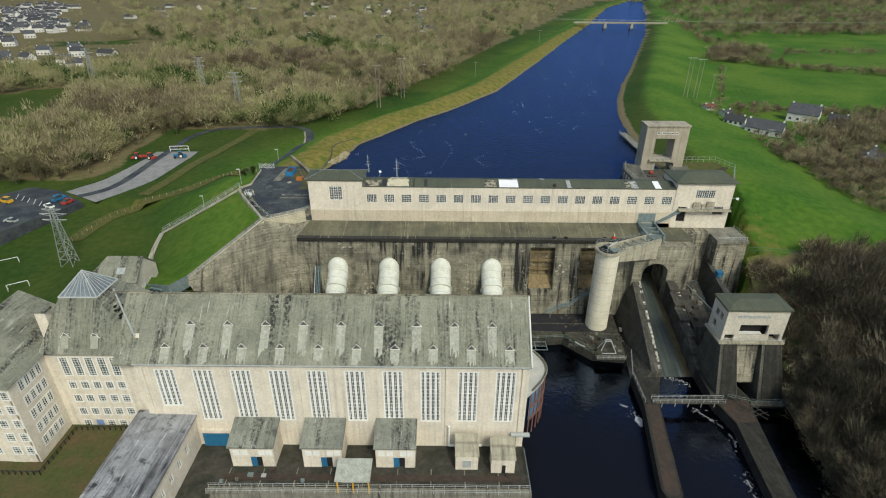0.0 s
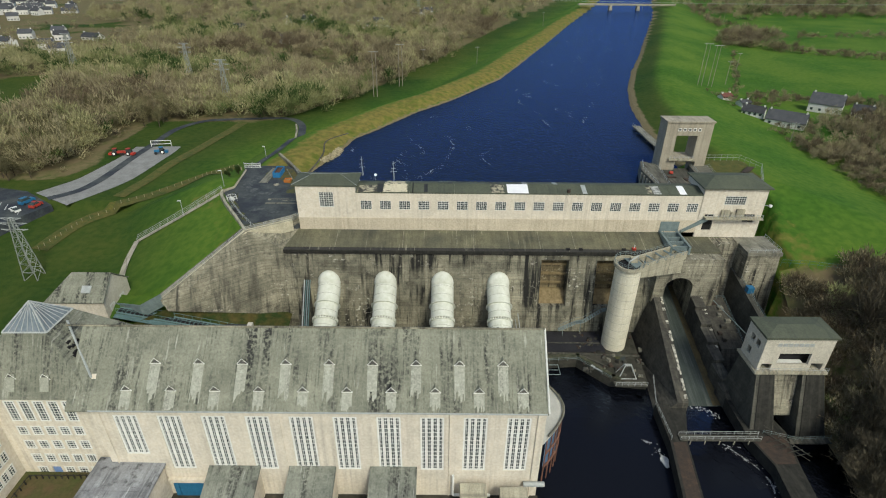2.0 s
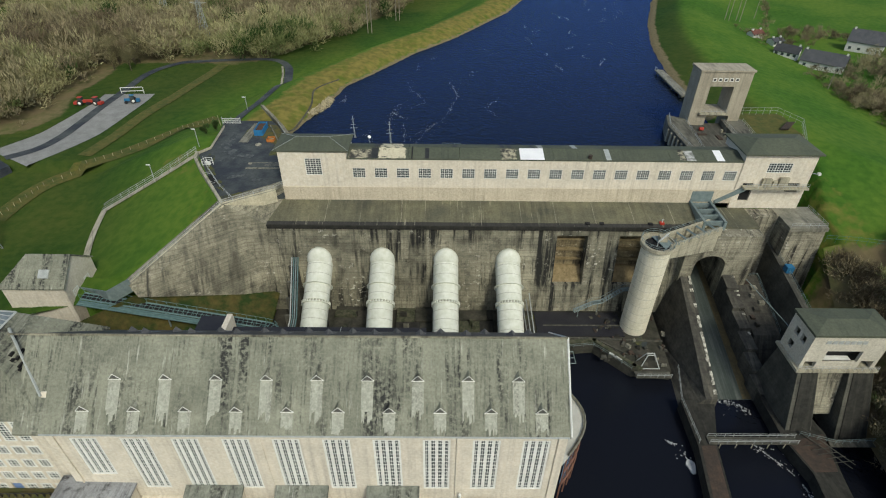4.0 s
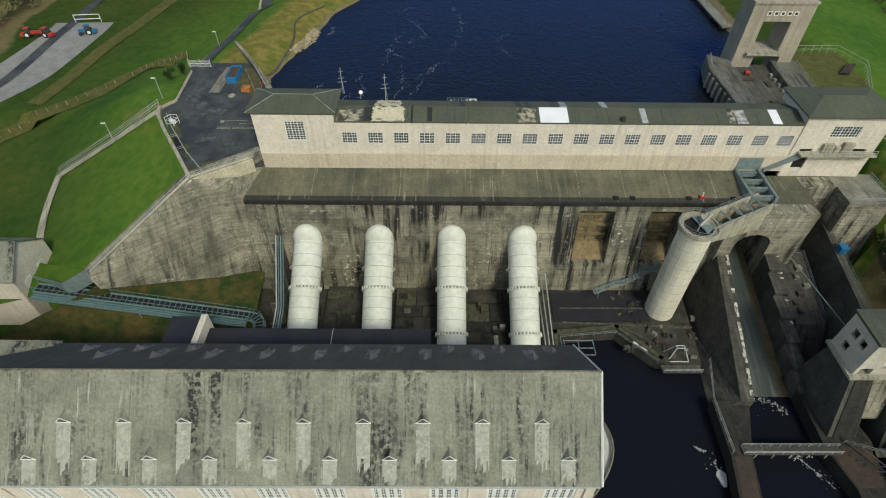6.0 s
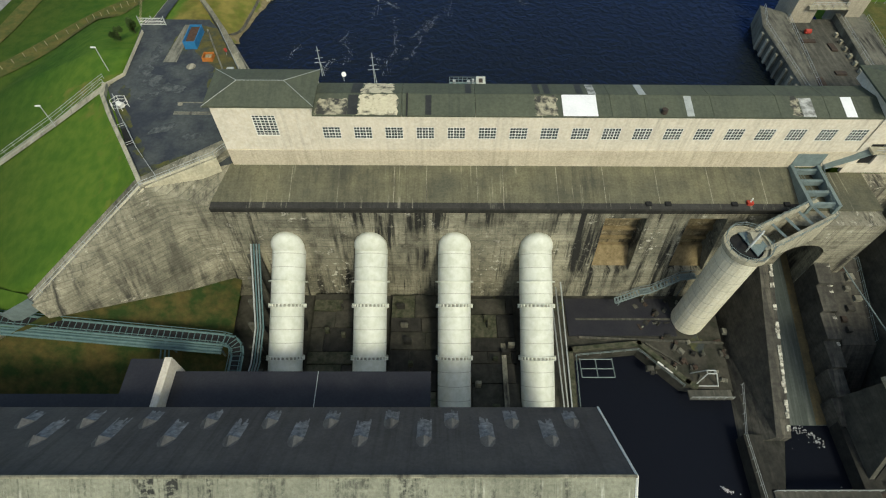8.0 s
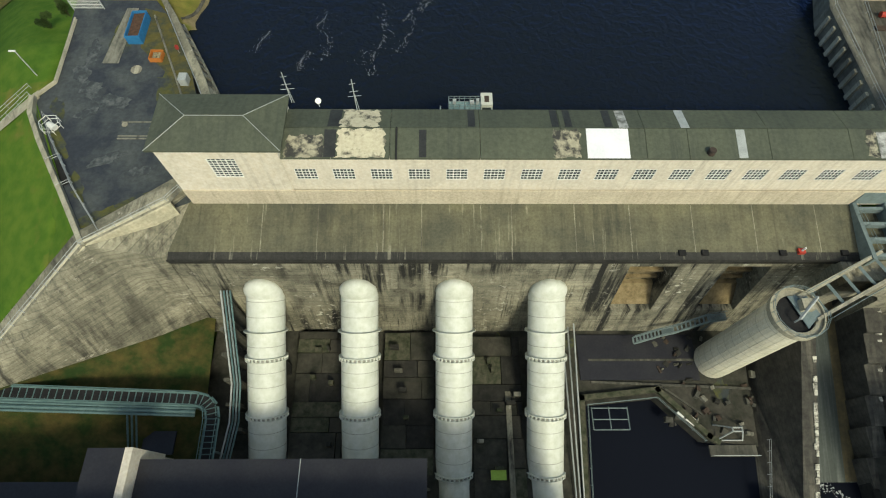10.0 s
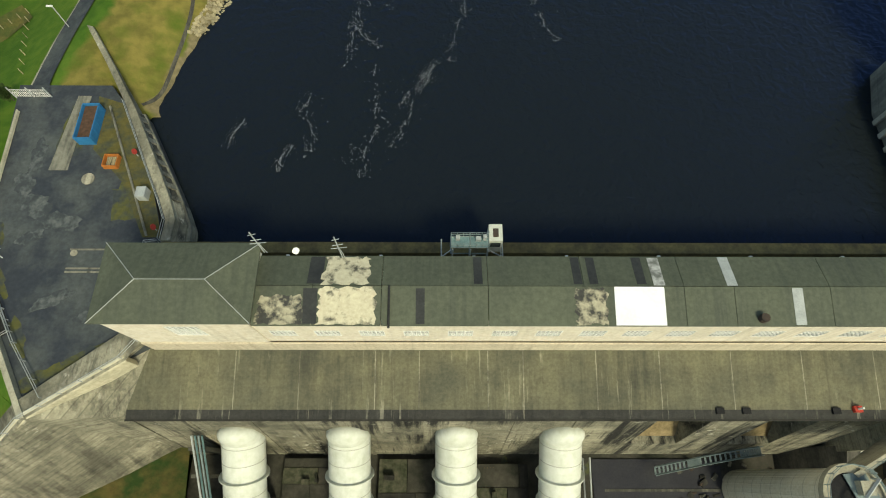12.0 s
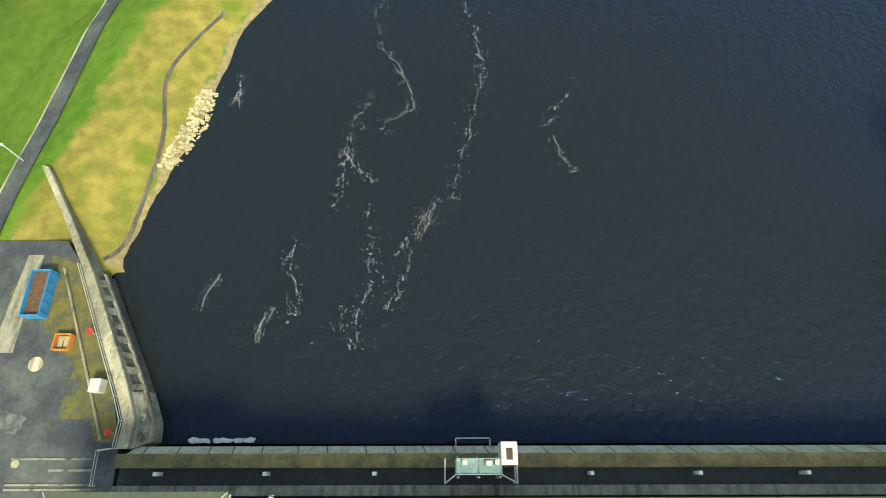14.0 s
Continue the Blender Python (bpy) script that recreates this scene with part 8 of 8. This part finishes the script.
    stones.append(mesh_of("stone", b, STONE))
rr = thing("rip_rap", "heap of pale rip-rap stones at the bank's point", "stones", kind="structure")
for k in range(290):
    y = rng.uniform(202.4, 217)
    x = float(left_edge(y)) - 1.9 + rng.random() * (3.2 - abs(y - 210) * 0.15)
    s = rng.uniform(0.2, 0.42)
    z = land_z(x, y)
    o = part("stone", stones[k % 3], STONE, rr, "", pose(x, y, max(z, 25.3) + 0.1, rng.uniform(0, 90), rng.uniform(0, 90), 0) @ Matrix.Diagonal((s, s, s * 0.7, 1)))
ribbon("stone_edging", [(-39.5, 232.3), (-44.0, 223.4), (-45.9, 217.0), (-45.0, 207.6), (-46.2, 197.4), (-47.4, 190.3), (-49.4, 187.4)], 0.55, LOCKWALL, "weathered stone edging along the canal bank", "edging", 0.12)
# far bridge
fb = thing("road_bridge", "concrete road bridge over the canal", "bridge")
part("deck", box(new_bm(), 170, 292, 757, 763, 31.2, 32.6), CONCRETE, fb)
part("parapet", box(new_bm(), 170, 292, 756.6, 757, 32.0, 33.6), CONCRETE, fb)
for x in (211, 246):
    part("pier", hexa(new_bm(), [(x - 3, 757, 20), (x + 3, 757, 20), (x + 3, 763, 20), (x - 3, 763, 20)], [(x - 1.2, 757, 31.2), (x + 1.2, 757, 31.2), (x + 1.2, 763, 31.2), (x - 1.2, 763, 31.2)]), CONCRETE, fb)
b = new_bm()
for s in range(3):
    for a, c in zip([(120 + 60 * k, 668 + 2 * s, 42 - 0.5 * s + 1.2 * abs(k - 4) ** 1.4 * 0.2) for k in range(14)], [(120 + 60 * k, 668 + 2 * s, 42 - 0.5 * s + 1.2 * abs(k - 4) ** 1.4 * 0.2) for k in range(1, 15)]):
        rod(b, a, c, 0.045, 3)
lone("power_line", b, GALV, "thin overhead wires across the canal", "cable")


# ---- houses ----
def house_master(l, d, h_, rh, roofmat, label, chim=2):
    t = thing("house", label, "house")
    W_ = material("house_render", (0.70, 0.69, 0.65), (0.58, 0.57, 0.53), 4, 0.9, 0.1, 2, piece=0.12)
    b = box(new_bm(), -l / 2, l / 2, -d / 2, d / 2, -1.5, h_)
    for s in (-1, 1):
        x0, x1 = sorted((s * l / 2, s * (l / 2 - 0.3)))
        hexa(b, [(x0, -d / 2, h_), (x1, -d / 2, h_), (x1, d / 2, h_), (x0, d / 2, h_)], [(x0, -0.05, h_ + rh), (x1, -0.05, h_ + rh), (x1, 0.05, h_ + rh), (x0, 0.05, h_ + rh)])
    part("wall", b, W_, t, "white rendered walls")
    for s in (-1, 1):
        y0 = s * (d / 2 + 0.4)
        z0 = h_ - 0.4 * rh / (d / 2)
        part("roof", hexa(new_bm(), [(-l / 2 - 0.3, y0, z0), (l / 2 + 0.3, y0, z0), (l / 2 + 0.3, 0, h_ + rh), (-l / 2 - 0.3, 0, h_ + rh)], [(-l / 2 - 0.3, y0, z0 + 0.25), (l / 2 + 0.3, y0, z0 + 0.25), (l / 2 + 0.3, 0, h_ + rh + 0.25), (-l / 2 - 0.3, 0, h_ + rh + 0.25)]), roofmat, t, "slate roof slope")
    for k in range(chim):
        x = (-l / 2 + 0.8) if k == 0 else (l / 2 - 0.8)
        part("chimney", box(new_bm(), x - 0.4, x + 0.4, -0.35, 0.35, h_ + rh - 0.6, h_ + rh + 0.8), W_, t)
    for i in range(4):
        x = -l / 2 + l * (i + 0.5) / 4
        wn_ = part("window", box(new_bm(), x - 0.6, x + 0.6, -d / 2 - 0.05, -d / 2 + 0.02, 0.9, 2.1), GLASS, t)
        part("sill", box(new_bm(), x - 0.7, x + 0.7, -d / 2 - 0.12, -d / 2, 0.78, 0.9), WHITE, wn_)
    return t


SLATED = material("dark_house_slate", (0.045, 0.048, 0.055), (0.07, 0.072, 0.078), 2, 0.8, 0.2, 3, piece=0.3)
TILEB = material("red_barn_sheet", (0.16, 0.06, 0.045), (0.11, 0.045, 0.035), 2, 0.8, 0.2, 3)
spots = [(166, 274, 17, 7.5, 3.2, 3.8, SLATED, "white cottage with dark slate roof", -40), (202, 301, 15, 9, 4.6, 4.6, SLATED, "white two-storey house with dormered slate roof", -40), (214, 290, 9, 7, 3.0, 3.2, SLATED, "white house wing with slate roof", -40), (156, 286, 10, 6, 2.6, 2.4, SLATED, "low white cottage wing with slate roof", -40), (158.5, 302, 6, 4.5, 2.4, 1.0, SLATED, "small white shed beside the cottage", 18), (152, 310, 7, 4, 1.8, 1.2, TILEB, "small shed with a red sheet roof", 25)]
masters = []
for x, y, l, d, h_, rh, rm, lab, turn in spots:
    m_ = house_master(l, d, h_, rh, rm, lab)
    m_.matrix_basis = pose(x, y, land_z(x, y), 0, 0, turn)
    masters.append(m_)
bung = house_master(17, 8.5, 3.0, 3.0, SLATED, "white bungalow with grey slate roof among trees")
semi = house_master(11, 8, 5.0, 3.0, SLATED, "white two-storey house with dark roof among trees")
bung.matrix_basis, semi.matrix_basis = pose(-203, 598, land_z(-203, 598), 0, 0, 10), pose(-33, 725, land_z(-33, 725), 0, 0, 25)
rng = random.Random(21)
town = [(-356, 547), (-356, 480), (-295, 447), (-318, 470), (-337, 520), (-372, 526), (-442, 579), (-244, 499), (-137, 512), (-207, 583), (-82, 622), (-70, 634), (-60, 612), (-180, 940), (-385, 1100), (-170, 646), (-150, 655), (186, 226), (196, 220), (-20, 740), (-310, 520), (-372, 470), (-395, 500)]
for k in range(120):
    u = rng.random()
    town.append((-470 - 330 * u + rng.uniform(-50, 50), 650 + 480 * u + rng.uniform(-60, 60)))
for k in range(24):
    town.append((rng.uniform(-560, -40), rng.uniform(900, 1300)))
HOUSES = [(165, 272), (204, 302), (214, 290)] + town
for x, y in town:
    copy_thing(rng.choice((bung, semi)), pose(x, y, land_z(x, y), 0, 0, rng.choice((15, 25, 40, 110, -20)) + rng.uniform(-8, 8)))


# ---- trees ----
def twigs(seed, n_, h_, r, width, length, upright=0.45):
    """Corner points of thin bare twigs filling an uneven crown."""
    g = np.random.default_rng(seed)
    lobes = g.normal(0, 1, (7, 3)) * (r * 0.42, r * 0.42, h_ * 0.16) + (0, 0, h_ * 0.62)
    c = lobes[g.integers(0, 7, n_)]
    d = g.normal(0, 1, (n_, 3))
    d /= np.linalg.norm(d, axis=1)[:, None]
    p = c + d * (g.random(n_) ** 0.5)[:, None] * (r * 0.55, r * 0.55, h_ * 0.24)
    p[:, 2] = np.maximum(p[:, 2], h_ * 0.14)
    way = (p - (0, 0, h_ * 0.3)) * (1, 1, 0.8) / r + g.normal(0, 0.55, (n_, 3)) + (0, 0, upright)
    way /= np.linalg.norm(way, axis=1)[:, None]
    ln = length * g.uniform(0.5, 1.2, n_)[:, None]
    side = np.cross(way, g.normal(0, 1, (n_, 3)))
    side /= np.linalg.norm(side, axis=1)[:, None]
    a = p - side * width * 0.5
    b_ = p + side * width * 0.5
    return np.stack((a, b_, p + way * ln), 1).reshape(-1, 3)


def tri_mesh(name, pts, mat, tones=None):
    me = bpy.data.meshes.new(name)
    k = len(pts) // 3
    me.vertices.add(len(pts))
    me.vertices.foreach_set("co", np.asarray(pts, np.float32).ravel())
    me.loops.add(3 * k)
    me.loops.foreach_set("vertex_index", np.arange(3 * k, dtype=np.int32))
    me.polygons.add(k)
    me.polygons.foreach_set("loop_start", np.arange(0, 3 * k, 3, dtype=np.int32))
    if tones is not None:
        at = me.attributes.new("tone", "FLOAT", "POINT")
        at.data.foreach_set("value", np.asarray(tones, np.float32))
    me.update()
    me.validate()
    me.materials.append(mat)
    return me


def trunk_bm(seed, h_, r):
    g = random.Random(seed)
    b = new_bm()
    rod(b, (0, 0, -0.6), (0.1, 0, h_ * 0.5), 0.2, 6, 0.1)
    for k in range(11):
        z = h_ * g.uniform(0.15, 0.45)
        a = g.uniform(0, math.tau)
        e = (math.cos(a) * r * g.uniform(0.4, 0.8), math.sin(a) * r * g.uniform(0.4, 0.8), h_ * g.uniform(0.6, 0.95))
        rod(b, (0.05, 0, z), e, 0.09, 3, 0.025)
    return b


KINDS = []
for s in range(5):
    h_, r = 8.5 + 1.1 * s, 2.9 + 0.35 * s
    KINDS.append((mesh_of("trunk", trunk_bm(s, h_, r), BARK), tri_mesh("crown", twigs(s, 1100, h_, r, 0.12, 1.8, 0.8), TWIG)))
# Same twigs darkened for the eastern wood, whose shade is painted in.
SHADEDTWIG = material("shaded_twigs", (0.115, 0.098, 0.064), (0.075, 0.065, 0.044), 9, 0.95, 0.0, 1.0, piece=0.35)
SHADEDKINDS = []
for k, (tr, cr_) in enumerate(KINDS):
    me = cr_.copy()
    me.materials.clear()
    me.materials.append(SHADEDTWIG)
    SHADEDKINDS.append((tr, me))
IVYK = (mesh_of("trunk", trunk_bm(9, 8, 2.4), BARK), tri_mesh("crown", twigs(9, 1500, 8, 2.6, 0.55, 0.6), IVY))


def tree(x, y, kind, scale, rnd, label="bare brown deciduous tree with a twiggy crown"):
    t = thing("tree", label, "tree", "bare trees")
    part("trunk", kind[0], BARK, t)
    part("crown", kind[1], TWIG, t)
    z = soil(x, y)
    t.matrix_basis = pose(x, y, z, 0, 0, rnd.uniform(0, 360)) @ Matrix.Diagonal((scale, scale, scale * rnd.uniform(0.85, 1.15), 1))


rng = random.Random(33)
count = 0
while count < 150:
    x, y = rng.uniform(82, 138), rng.uniform(52, 136)
    lim = 80.5 + (y - 50) * 0.13
    if x < lim + 1.5 or (y > 104 and x < 97) or (y > 118 and x < 104) or y > 124 + 8 * math.sin(x * 0.3):
        continue
    tree(x, y, rng.choice(SHADEDKINDS), rng.uniform(0.9, 1.4), rng)
    count += 1
for k in range(60):
    y = rng.uniform(46, 102)
    tree(79.5 + (y - 50) * 0.13 + rng.uniform(0, 6), y, rng.choice(SHADEDKINDS), rng.uniform(0.6, 1.15), rng)
count = 0
while count < 88:
    x, y = rng.uniform(-185, -128), rng.uniform(196, 290)
    if x > -138 - (6 if y < 235 else 0) and y < 262 or inside(np.array([x]), np.array([y]), MEADOW)[0] or (x > -150 and y < 204):
        continue
    tree(x, y, rng.choice(KINDS), rng.uniform(0.7, 1.2), rng)
    count += 1
for x, y, s in ((-84.5, 113.5, 0.55), (-88, 114.5, 0.35), (-70, 188.5, 0.45), (-72, 185, 0.4)):
    t = thing("shrub", "rounded golden-green evergreen shrub on the lawn", "shrub")
    part("stem", IVYK[0], BARK, t)
    part("leaves", IVYK[1], IVY, t)
    t.matrix_basis = pose(x, y, land_z(x, y), 0, 0, rng.uniform(0, 360)) @ Matrix.Diagonal((s, s, s * 0.9, 1))


def wood_material():
    m = bpy.data.materials.new("far_wood")
    m.use_nodes = True
    n, link = m.node_tree.nodes, m.node_tree.links.new
    p, at, cr, isl = n["Principled BSDF"], n.new("ShaderNodeAttribute"), n.new("ShaderNodeValToRGB"), n.new("ShaderNodeNewGeometry")
    p.inputs["Roughness"].default_value, p.inputs["Specular IOR Level"].default_value = 0.95, 0.05
    at.attribute_name = "tone"
    e = cr.color_ramp.elements
    e[0].color, e[1].color = (0.125, 0.100, 0.066, 1), (0.038, 0.070, 0.020, 1)
    for pos_, c in ((0.35, (0.275, 0.24, 0.145, 1)), (0.62, (0.315, 0.30, 0.155, 1)), (0.86, (0.185, 0.205, 0.085, 1))):
        e.new(pos_).color = c
    link(at.outputs["Fac"], cr.inputs["Fac"])
    hsv, mr = n.new("ShaderNodeHueSaturation"), n.new("ShaderNodeMapRange")
    mr.inputs["To Min"].default_value, mr.inputs["To Max"].default_value = 0.8, 1.25
    link(isl.outputs["Random Per Island"], mr.inputs["Value"])
    link(mr.outputs[0], hsv.inputs["Value"]), link(cr.outputs[0], hsv.inputs["Color"])
    link(hsv.outputs[0], p.inputs["Base Color"])
    return m


FARWOOD = wood_material()
FAR = [twigs(50 + s, 230, 8.5, 3.9, 0.27, 1.5, 0.8) for s in range(6)]
g = np.random.default_rng(8)


def plant(places, sizes, tones, name, label):
    out, tn = [], []
    for (x, y), s, t in zip(places, sizes, tones):
        a = g.uniform(0, math.tau)
        c, si = math.cos(a), math.sin(a)
        v = FAR[int(g.integers(0, 6))] * (s, s, s * g.uniform(0.75, 1.15))
        out.append(np.stack((v[:, 0] * c - v[:, 1] * si + x, v[:, 0] * si + v[:, 1] * c + y, v[:, 2] + soil(x, y) - 0.5), 1))
        tn.append(np.full(len(v), t))
    tagged(new(name, tri_mesh(name, np.concatenate(out), FARWOOD, np.concatenate(tn))), label, "wood", kind="stuff")


HX = np.array(HOUSES)
pl, sz, tn = [], [], []
tries = 0
while len(pl) < 5200 and tries < 90000:
    tries += 1
    y = 206 / (1 - g.random() * 0.875)
    x = -y * g.uniform(-0.45, 1.15)
    if y < 275 and x > -146 or x > left_edge(y) - 62 - 0.02 * y or (x > -205 and y < 285 and g.random() < 0.4):
        continue
    if inside(np.array([x]), np.array([y]), MEADOW)[0]:
        continue
    if np.min((HX[:, 0] - x) ** 2 + ((HX[:, 1] - y) * 0.6 + 4) ** 2) < 130:
        continue
    built = x < -262 and 425 < y < 640 or x < -400 and 600 < y < 1180 and abs((y - 650) / 480 + (x + 470) / 330) < 0.45
    if built and g.random() < 0.8:
        continue
    dens = noise.noise((x * 0.006, y * 0.006, 2.0)) + 0.35 * noise.noise((x * 0.02, y * 0.02, 7.0))
    if dens < -0.45 or (x < -430 and y > 600 and g.random() < 0.55):
        continue
    pl.append((x, y))
    sz.append((0.6 + 0.75 * g.random()) * (1 + y / 1500) * (0.45 if built else 1))
    tn.append(min(1, max(0, 0.45 + 0.75 * noise.noise((x * 0.012, y * 0.012, 4.0)) + g.normal(0, 0.17) + (0.45 if g.random() < 0.12 else 0))))
plant(pl, sz, tn, "woodland", "bare brown and olive winter woodland with scattered evergreens")
pl, sz, tn = [], [], []


def row(a, b_, n_, wide, s):
    for k in range(n_):
        f = g.random()
        pl.append((a[0] + (b_[0] - a[0]) * f + g.normal(0, wide), a[1] + (b_[1] - a[1]) * f + g.normal(0, wide)))
        sz.append(s * g.uniform(0.6, 1.3))
        tn.append(min(1, max(0, 0.16 + g.normal(0, 0.18) + (0.6 if g.random() < 0.1 else 0))))


row((163, 318), (240, 484), 60, 1.2, 0.35)
row((252, 527), (288, 486), 70, 3, 0.8)
row((288, 486), (356, 444), 80, 3, 0.6)
row((356, 444), (600, 330), 110, 3, 0.6)
row((175, 327), (234, 314), 110, 2.5, 0.5)
row((234, 314), (330, 284), 120, 4, 0.6)
row((256, 520), (300, 560), 90, 9, 1.2)
row((312, 565), (560, 590), 90, 3, 0.7)
row((320, 800), (700, 760), 260, 14, 1.3)
row((420, 1000), (1000, 900), 380, 50, 1.6)
row((520, 1400), (1500, 1200), 500, 90, 2.4)
row((150, 300), (186, 318), 30, 3, 0.4)
row((205, 250), (225, 276), 90, 9, 0.8)
row((158, 262), (166, 175), 130, 6, 0.5)
row((176, 240), (185, 190), 110, 9, 0.7)
row((300, 640), (330, 790), 40, 6, 0.9)
row((174, 276), (200, 268), 40, 4, 0.4)
row((155, 240), (156, 170), 120, 4, 0.5)
row((160, 236), (178, 196), 160, 6, 0.65)
row((182, 252), (250, 290), 170, 9, 0.8)
row((146, 318), (160, 314), 16, 2, 0.3)
tries = 0
while tries < 5200:
    tries += 1
    y = 715 / (1 - g.random() * 0.72)
    x = float(right_edge(y)) + 66 + g.random() * y * 0.85
    if math.hypot((x - 560) / 110, (y - 985) / 60) < 1 or math.hypot((x - 640) / 90, (y - 842) / 26) < 1 or (y < 830 and x > 380 + (830 - y) and g.random() < 0.5) or noise.noise((x * 0.007, y * 0.007, 6.0)) < -0.22:
        continue
    if len(pl) > 3600:
        break
    pl.append((x, y)), sz.append(g.uniform(0.9, 1.7) * (0.8 + y / 2200)), tn.append(float(np.clip(0.25 + g.normal(0, 0.2) + (0.5 if g.random() < 0.12 else 0), 0, 1)))
plant(pl, sz, tn, "hedgerow_trees", "bare brown hedgerows and scrub between green fields")

pl, sz, tn = [], [], []
while len(pl) < 1900:
    x, y = g.uniform(80, 140), g.uniform(50, 146)
    if x < 80 + (y - 50) * 0.13 or (y > 108 and x < 91.5) or y > 134 + 6 * math.sin(x * 0.3):
        continue
    pl.append((x, y)), sz.append(g.uniform(0.4, 0.85)), tn.append(float(np.clip(0.10 + g.normal(0, 0.14) + (0.7 if g.random() < 0.05 else 0), 0, 1)))
plant(pl, sz, tn, "scrub", "brown leafless scrub on the bank under the trees")

# ---- foam on the water ----
STREAKS = [[(-13.0, 237.2), (-14.2, 231.9), (-11.8, 224.9), (-8.2, 218.3), (-7.4, 214.7), (-9.9, 212.1), (-12.6, 209.5)], [(-13.7, 216.9), (-16.3, 211.6), (-17.1, 207.8), (-16.5, 203.7), (-12.9, 200.2)], [(-17.3, 206.2), (-17.7, 197.5), (-19.0, 196.0)], [(-23.1, 191.7), (-23.9, 186.8), (-23.3, 184.2), (-22.0, 181.0), (-23.3, 178.5)]]
STREAKS += [[(-13.4, 196.8), (-13.3, 188.9), (-12.8, 184.8), (-14.3, 178.5), (-14.1, 175.1)], [(-3.4, 197.6), (-5.4, 193.9), (-7.9, 191.0), (-9.1, 188.2)], [(-15.6, 181.0), (-17.4, 176.6)], [(-33.8, 185.8), (-35.6, 180.3)], [(-35.4, 221.0), (-35.4, 213.8)], [(-26.0, 181.0), (-27.2, 176.0)]]
STREAKS += [[(1.1, 237.3), (4.1, 222.4), (0.5, 206.7), (-1.4, 197.5)], [(19.3, 219.6), (13.4, 211.2), (16.7, 202.0)], [(-3.4, 197.4), (-7.1, 189.0), (-10.5, 180.2)]]
rng = random.Random(77)
for k in range(60):
    y = rng.uniform(240, 560)
    x = rng.uniform(left_edge(y) + 12, right_edge(y) - 14)
    STREAKS.append([(x + rng.uniform(-2, 2) + 0.25 * i * 3, y + 3.5 * i) for i in range(rng.randint(2, 4))])
TAILS = [[(44.8, 101.3), (47.5, 98.4), (48.7, 95.6)], [(62.9, 100.1), (65.9, 95.8), (68.4, 91.0), (67.6, 86.4)], [(66.6, 81.0), (66.0, 77.4), (66.0, 73.0)], [(59.8, 110.5), (63.2, 110.0), (65.5, 107.7)]]


def foam(lines, z, n_, spread, size, label):
    """Threads of small flecks that wander along each line, with a thin scatter round them."""
    pts = []

    def fleck(x, y, s):
        t0 = rng.uniform(0, math.tau)
        pts.extend((x + s * math.cos(t0 + i * 2.1) * rng.uniform(0.5, 1.4), y + s * math.sin(t0 + i * 2.1) * rng.uniform(0.5, 1.4), z) for i in range(3))

    for ln in lines:
        seed, along = rng.uniform(0, 90), 0.0
        for a, b_ in zip(ln, ln[1:]):
            d = math.hypot(b_[0] - a[0], b_[1] - a[1])
            nx, ny = -(b_[1] - a[1]) / d, (b_[0] - a[0]) / d
            for strand in range(3):
                k = seed + 17 * strand
                for i in range(int(n_ * d)):
                    f = rng.random()
                    q = along + f * d
                    if noise.noise((q * 0.5, k, 0.0)) + 0.6 * noise.noise((q * 1.9, k, 4.0)) < (-0.1, 0.15, 0.25)[strand]:
                        continue
                    o = spread * (noise.noise((q * 0.22, k, 8.0)) * 3.0 + noise.noise((q * 0.9, k, 12.0)) * 1.2) * (0.5 + 0.5 * strand) + rng.gauss(0, 0.05 if rng.random() < 0.7 else 0.5)
                    fleck(a[0] + (b_[0] - a[0]) * f + nx * o, a[1] + (b_[1] - a[1]) * f + ny * o, size * rng.uniform(0.3, 1.0) ** 2)
            for i in range(int(n_ * d * 0.12)):
                f, o = rng.random(), rng.gauss(0, spread * 2.5)
                fleck(a[0] + (b_[0] - a[0]) * f + nx * o, a[1] + (b_[1] - a[1]) * f + ny * o, size * rng.uniform(0.3, 0.8))
            along += d
    tagged(new("foam", tri_mesh("foam", np.array(pts), FOAM)), label, "foam", kind="stuff")


foam(STREAKS, HEAD + 0.05, 20, 0.55, 0.085, "thin broken streaks of white foam on the canal")
foam(TAILS, TAIL + 0.1, 12, 0.5, 0.24, "white foam streaks on the tail race")
b = prism(new_bm(), [(48.0 + 0.8 * math.cos(a) * (1 + 0.3 * math.sin(3 * a)), 95.2 + 1.6 * math.sin(a)) for a in [k * math.tau / 11 for k in range(11)]], TAIL - 0.05, TAIL + 0.25)
lone("foam", b, FOAM, "clot of white foam beside the pier", "foam", "stuff")
b = new_bm()
for k in range(9):
    x = -33.5 + 0.9 * k + rng.uniform(-0.3, 0.3)
    prism(b, [(x + rng.uniform(0.4, 1.0) * math.cos(a), 164.0 + 0.35 * math.sin(a) * rng.uniform(0.6, 1.2)) for a in [i * math.tau / 7 for i in range(7)]], HEAD - 0.02, HEAD + 0.2 + 0.01 * k)
lone("foam", b, FOAM, "white foam caught against the crest wall", "foam", "stuff")
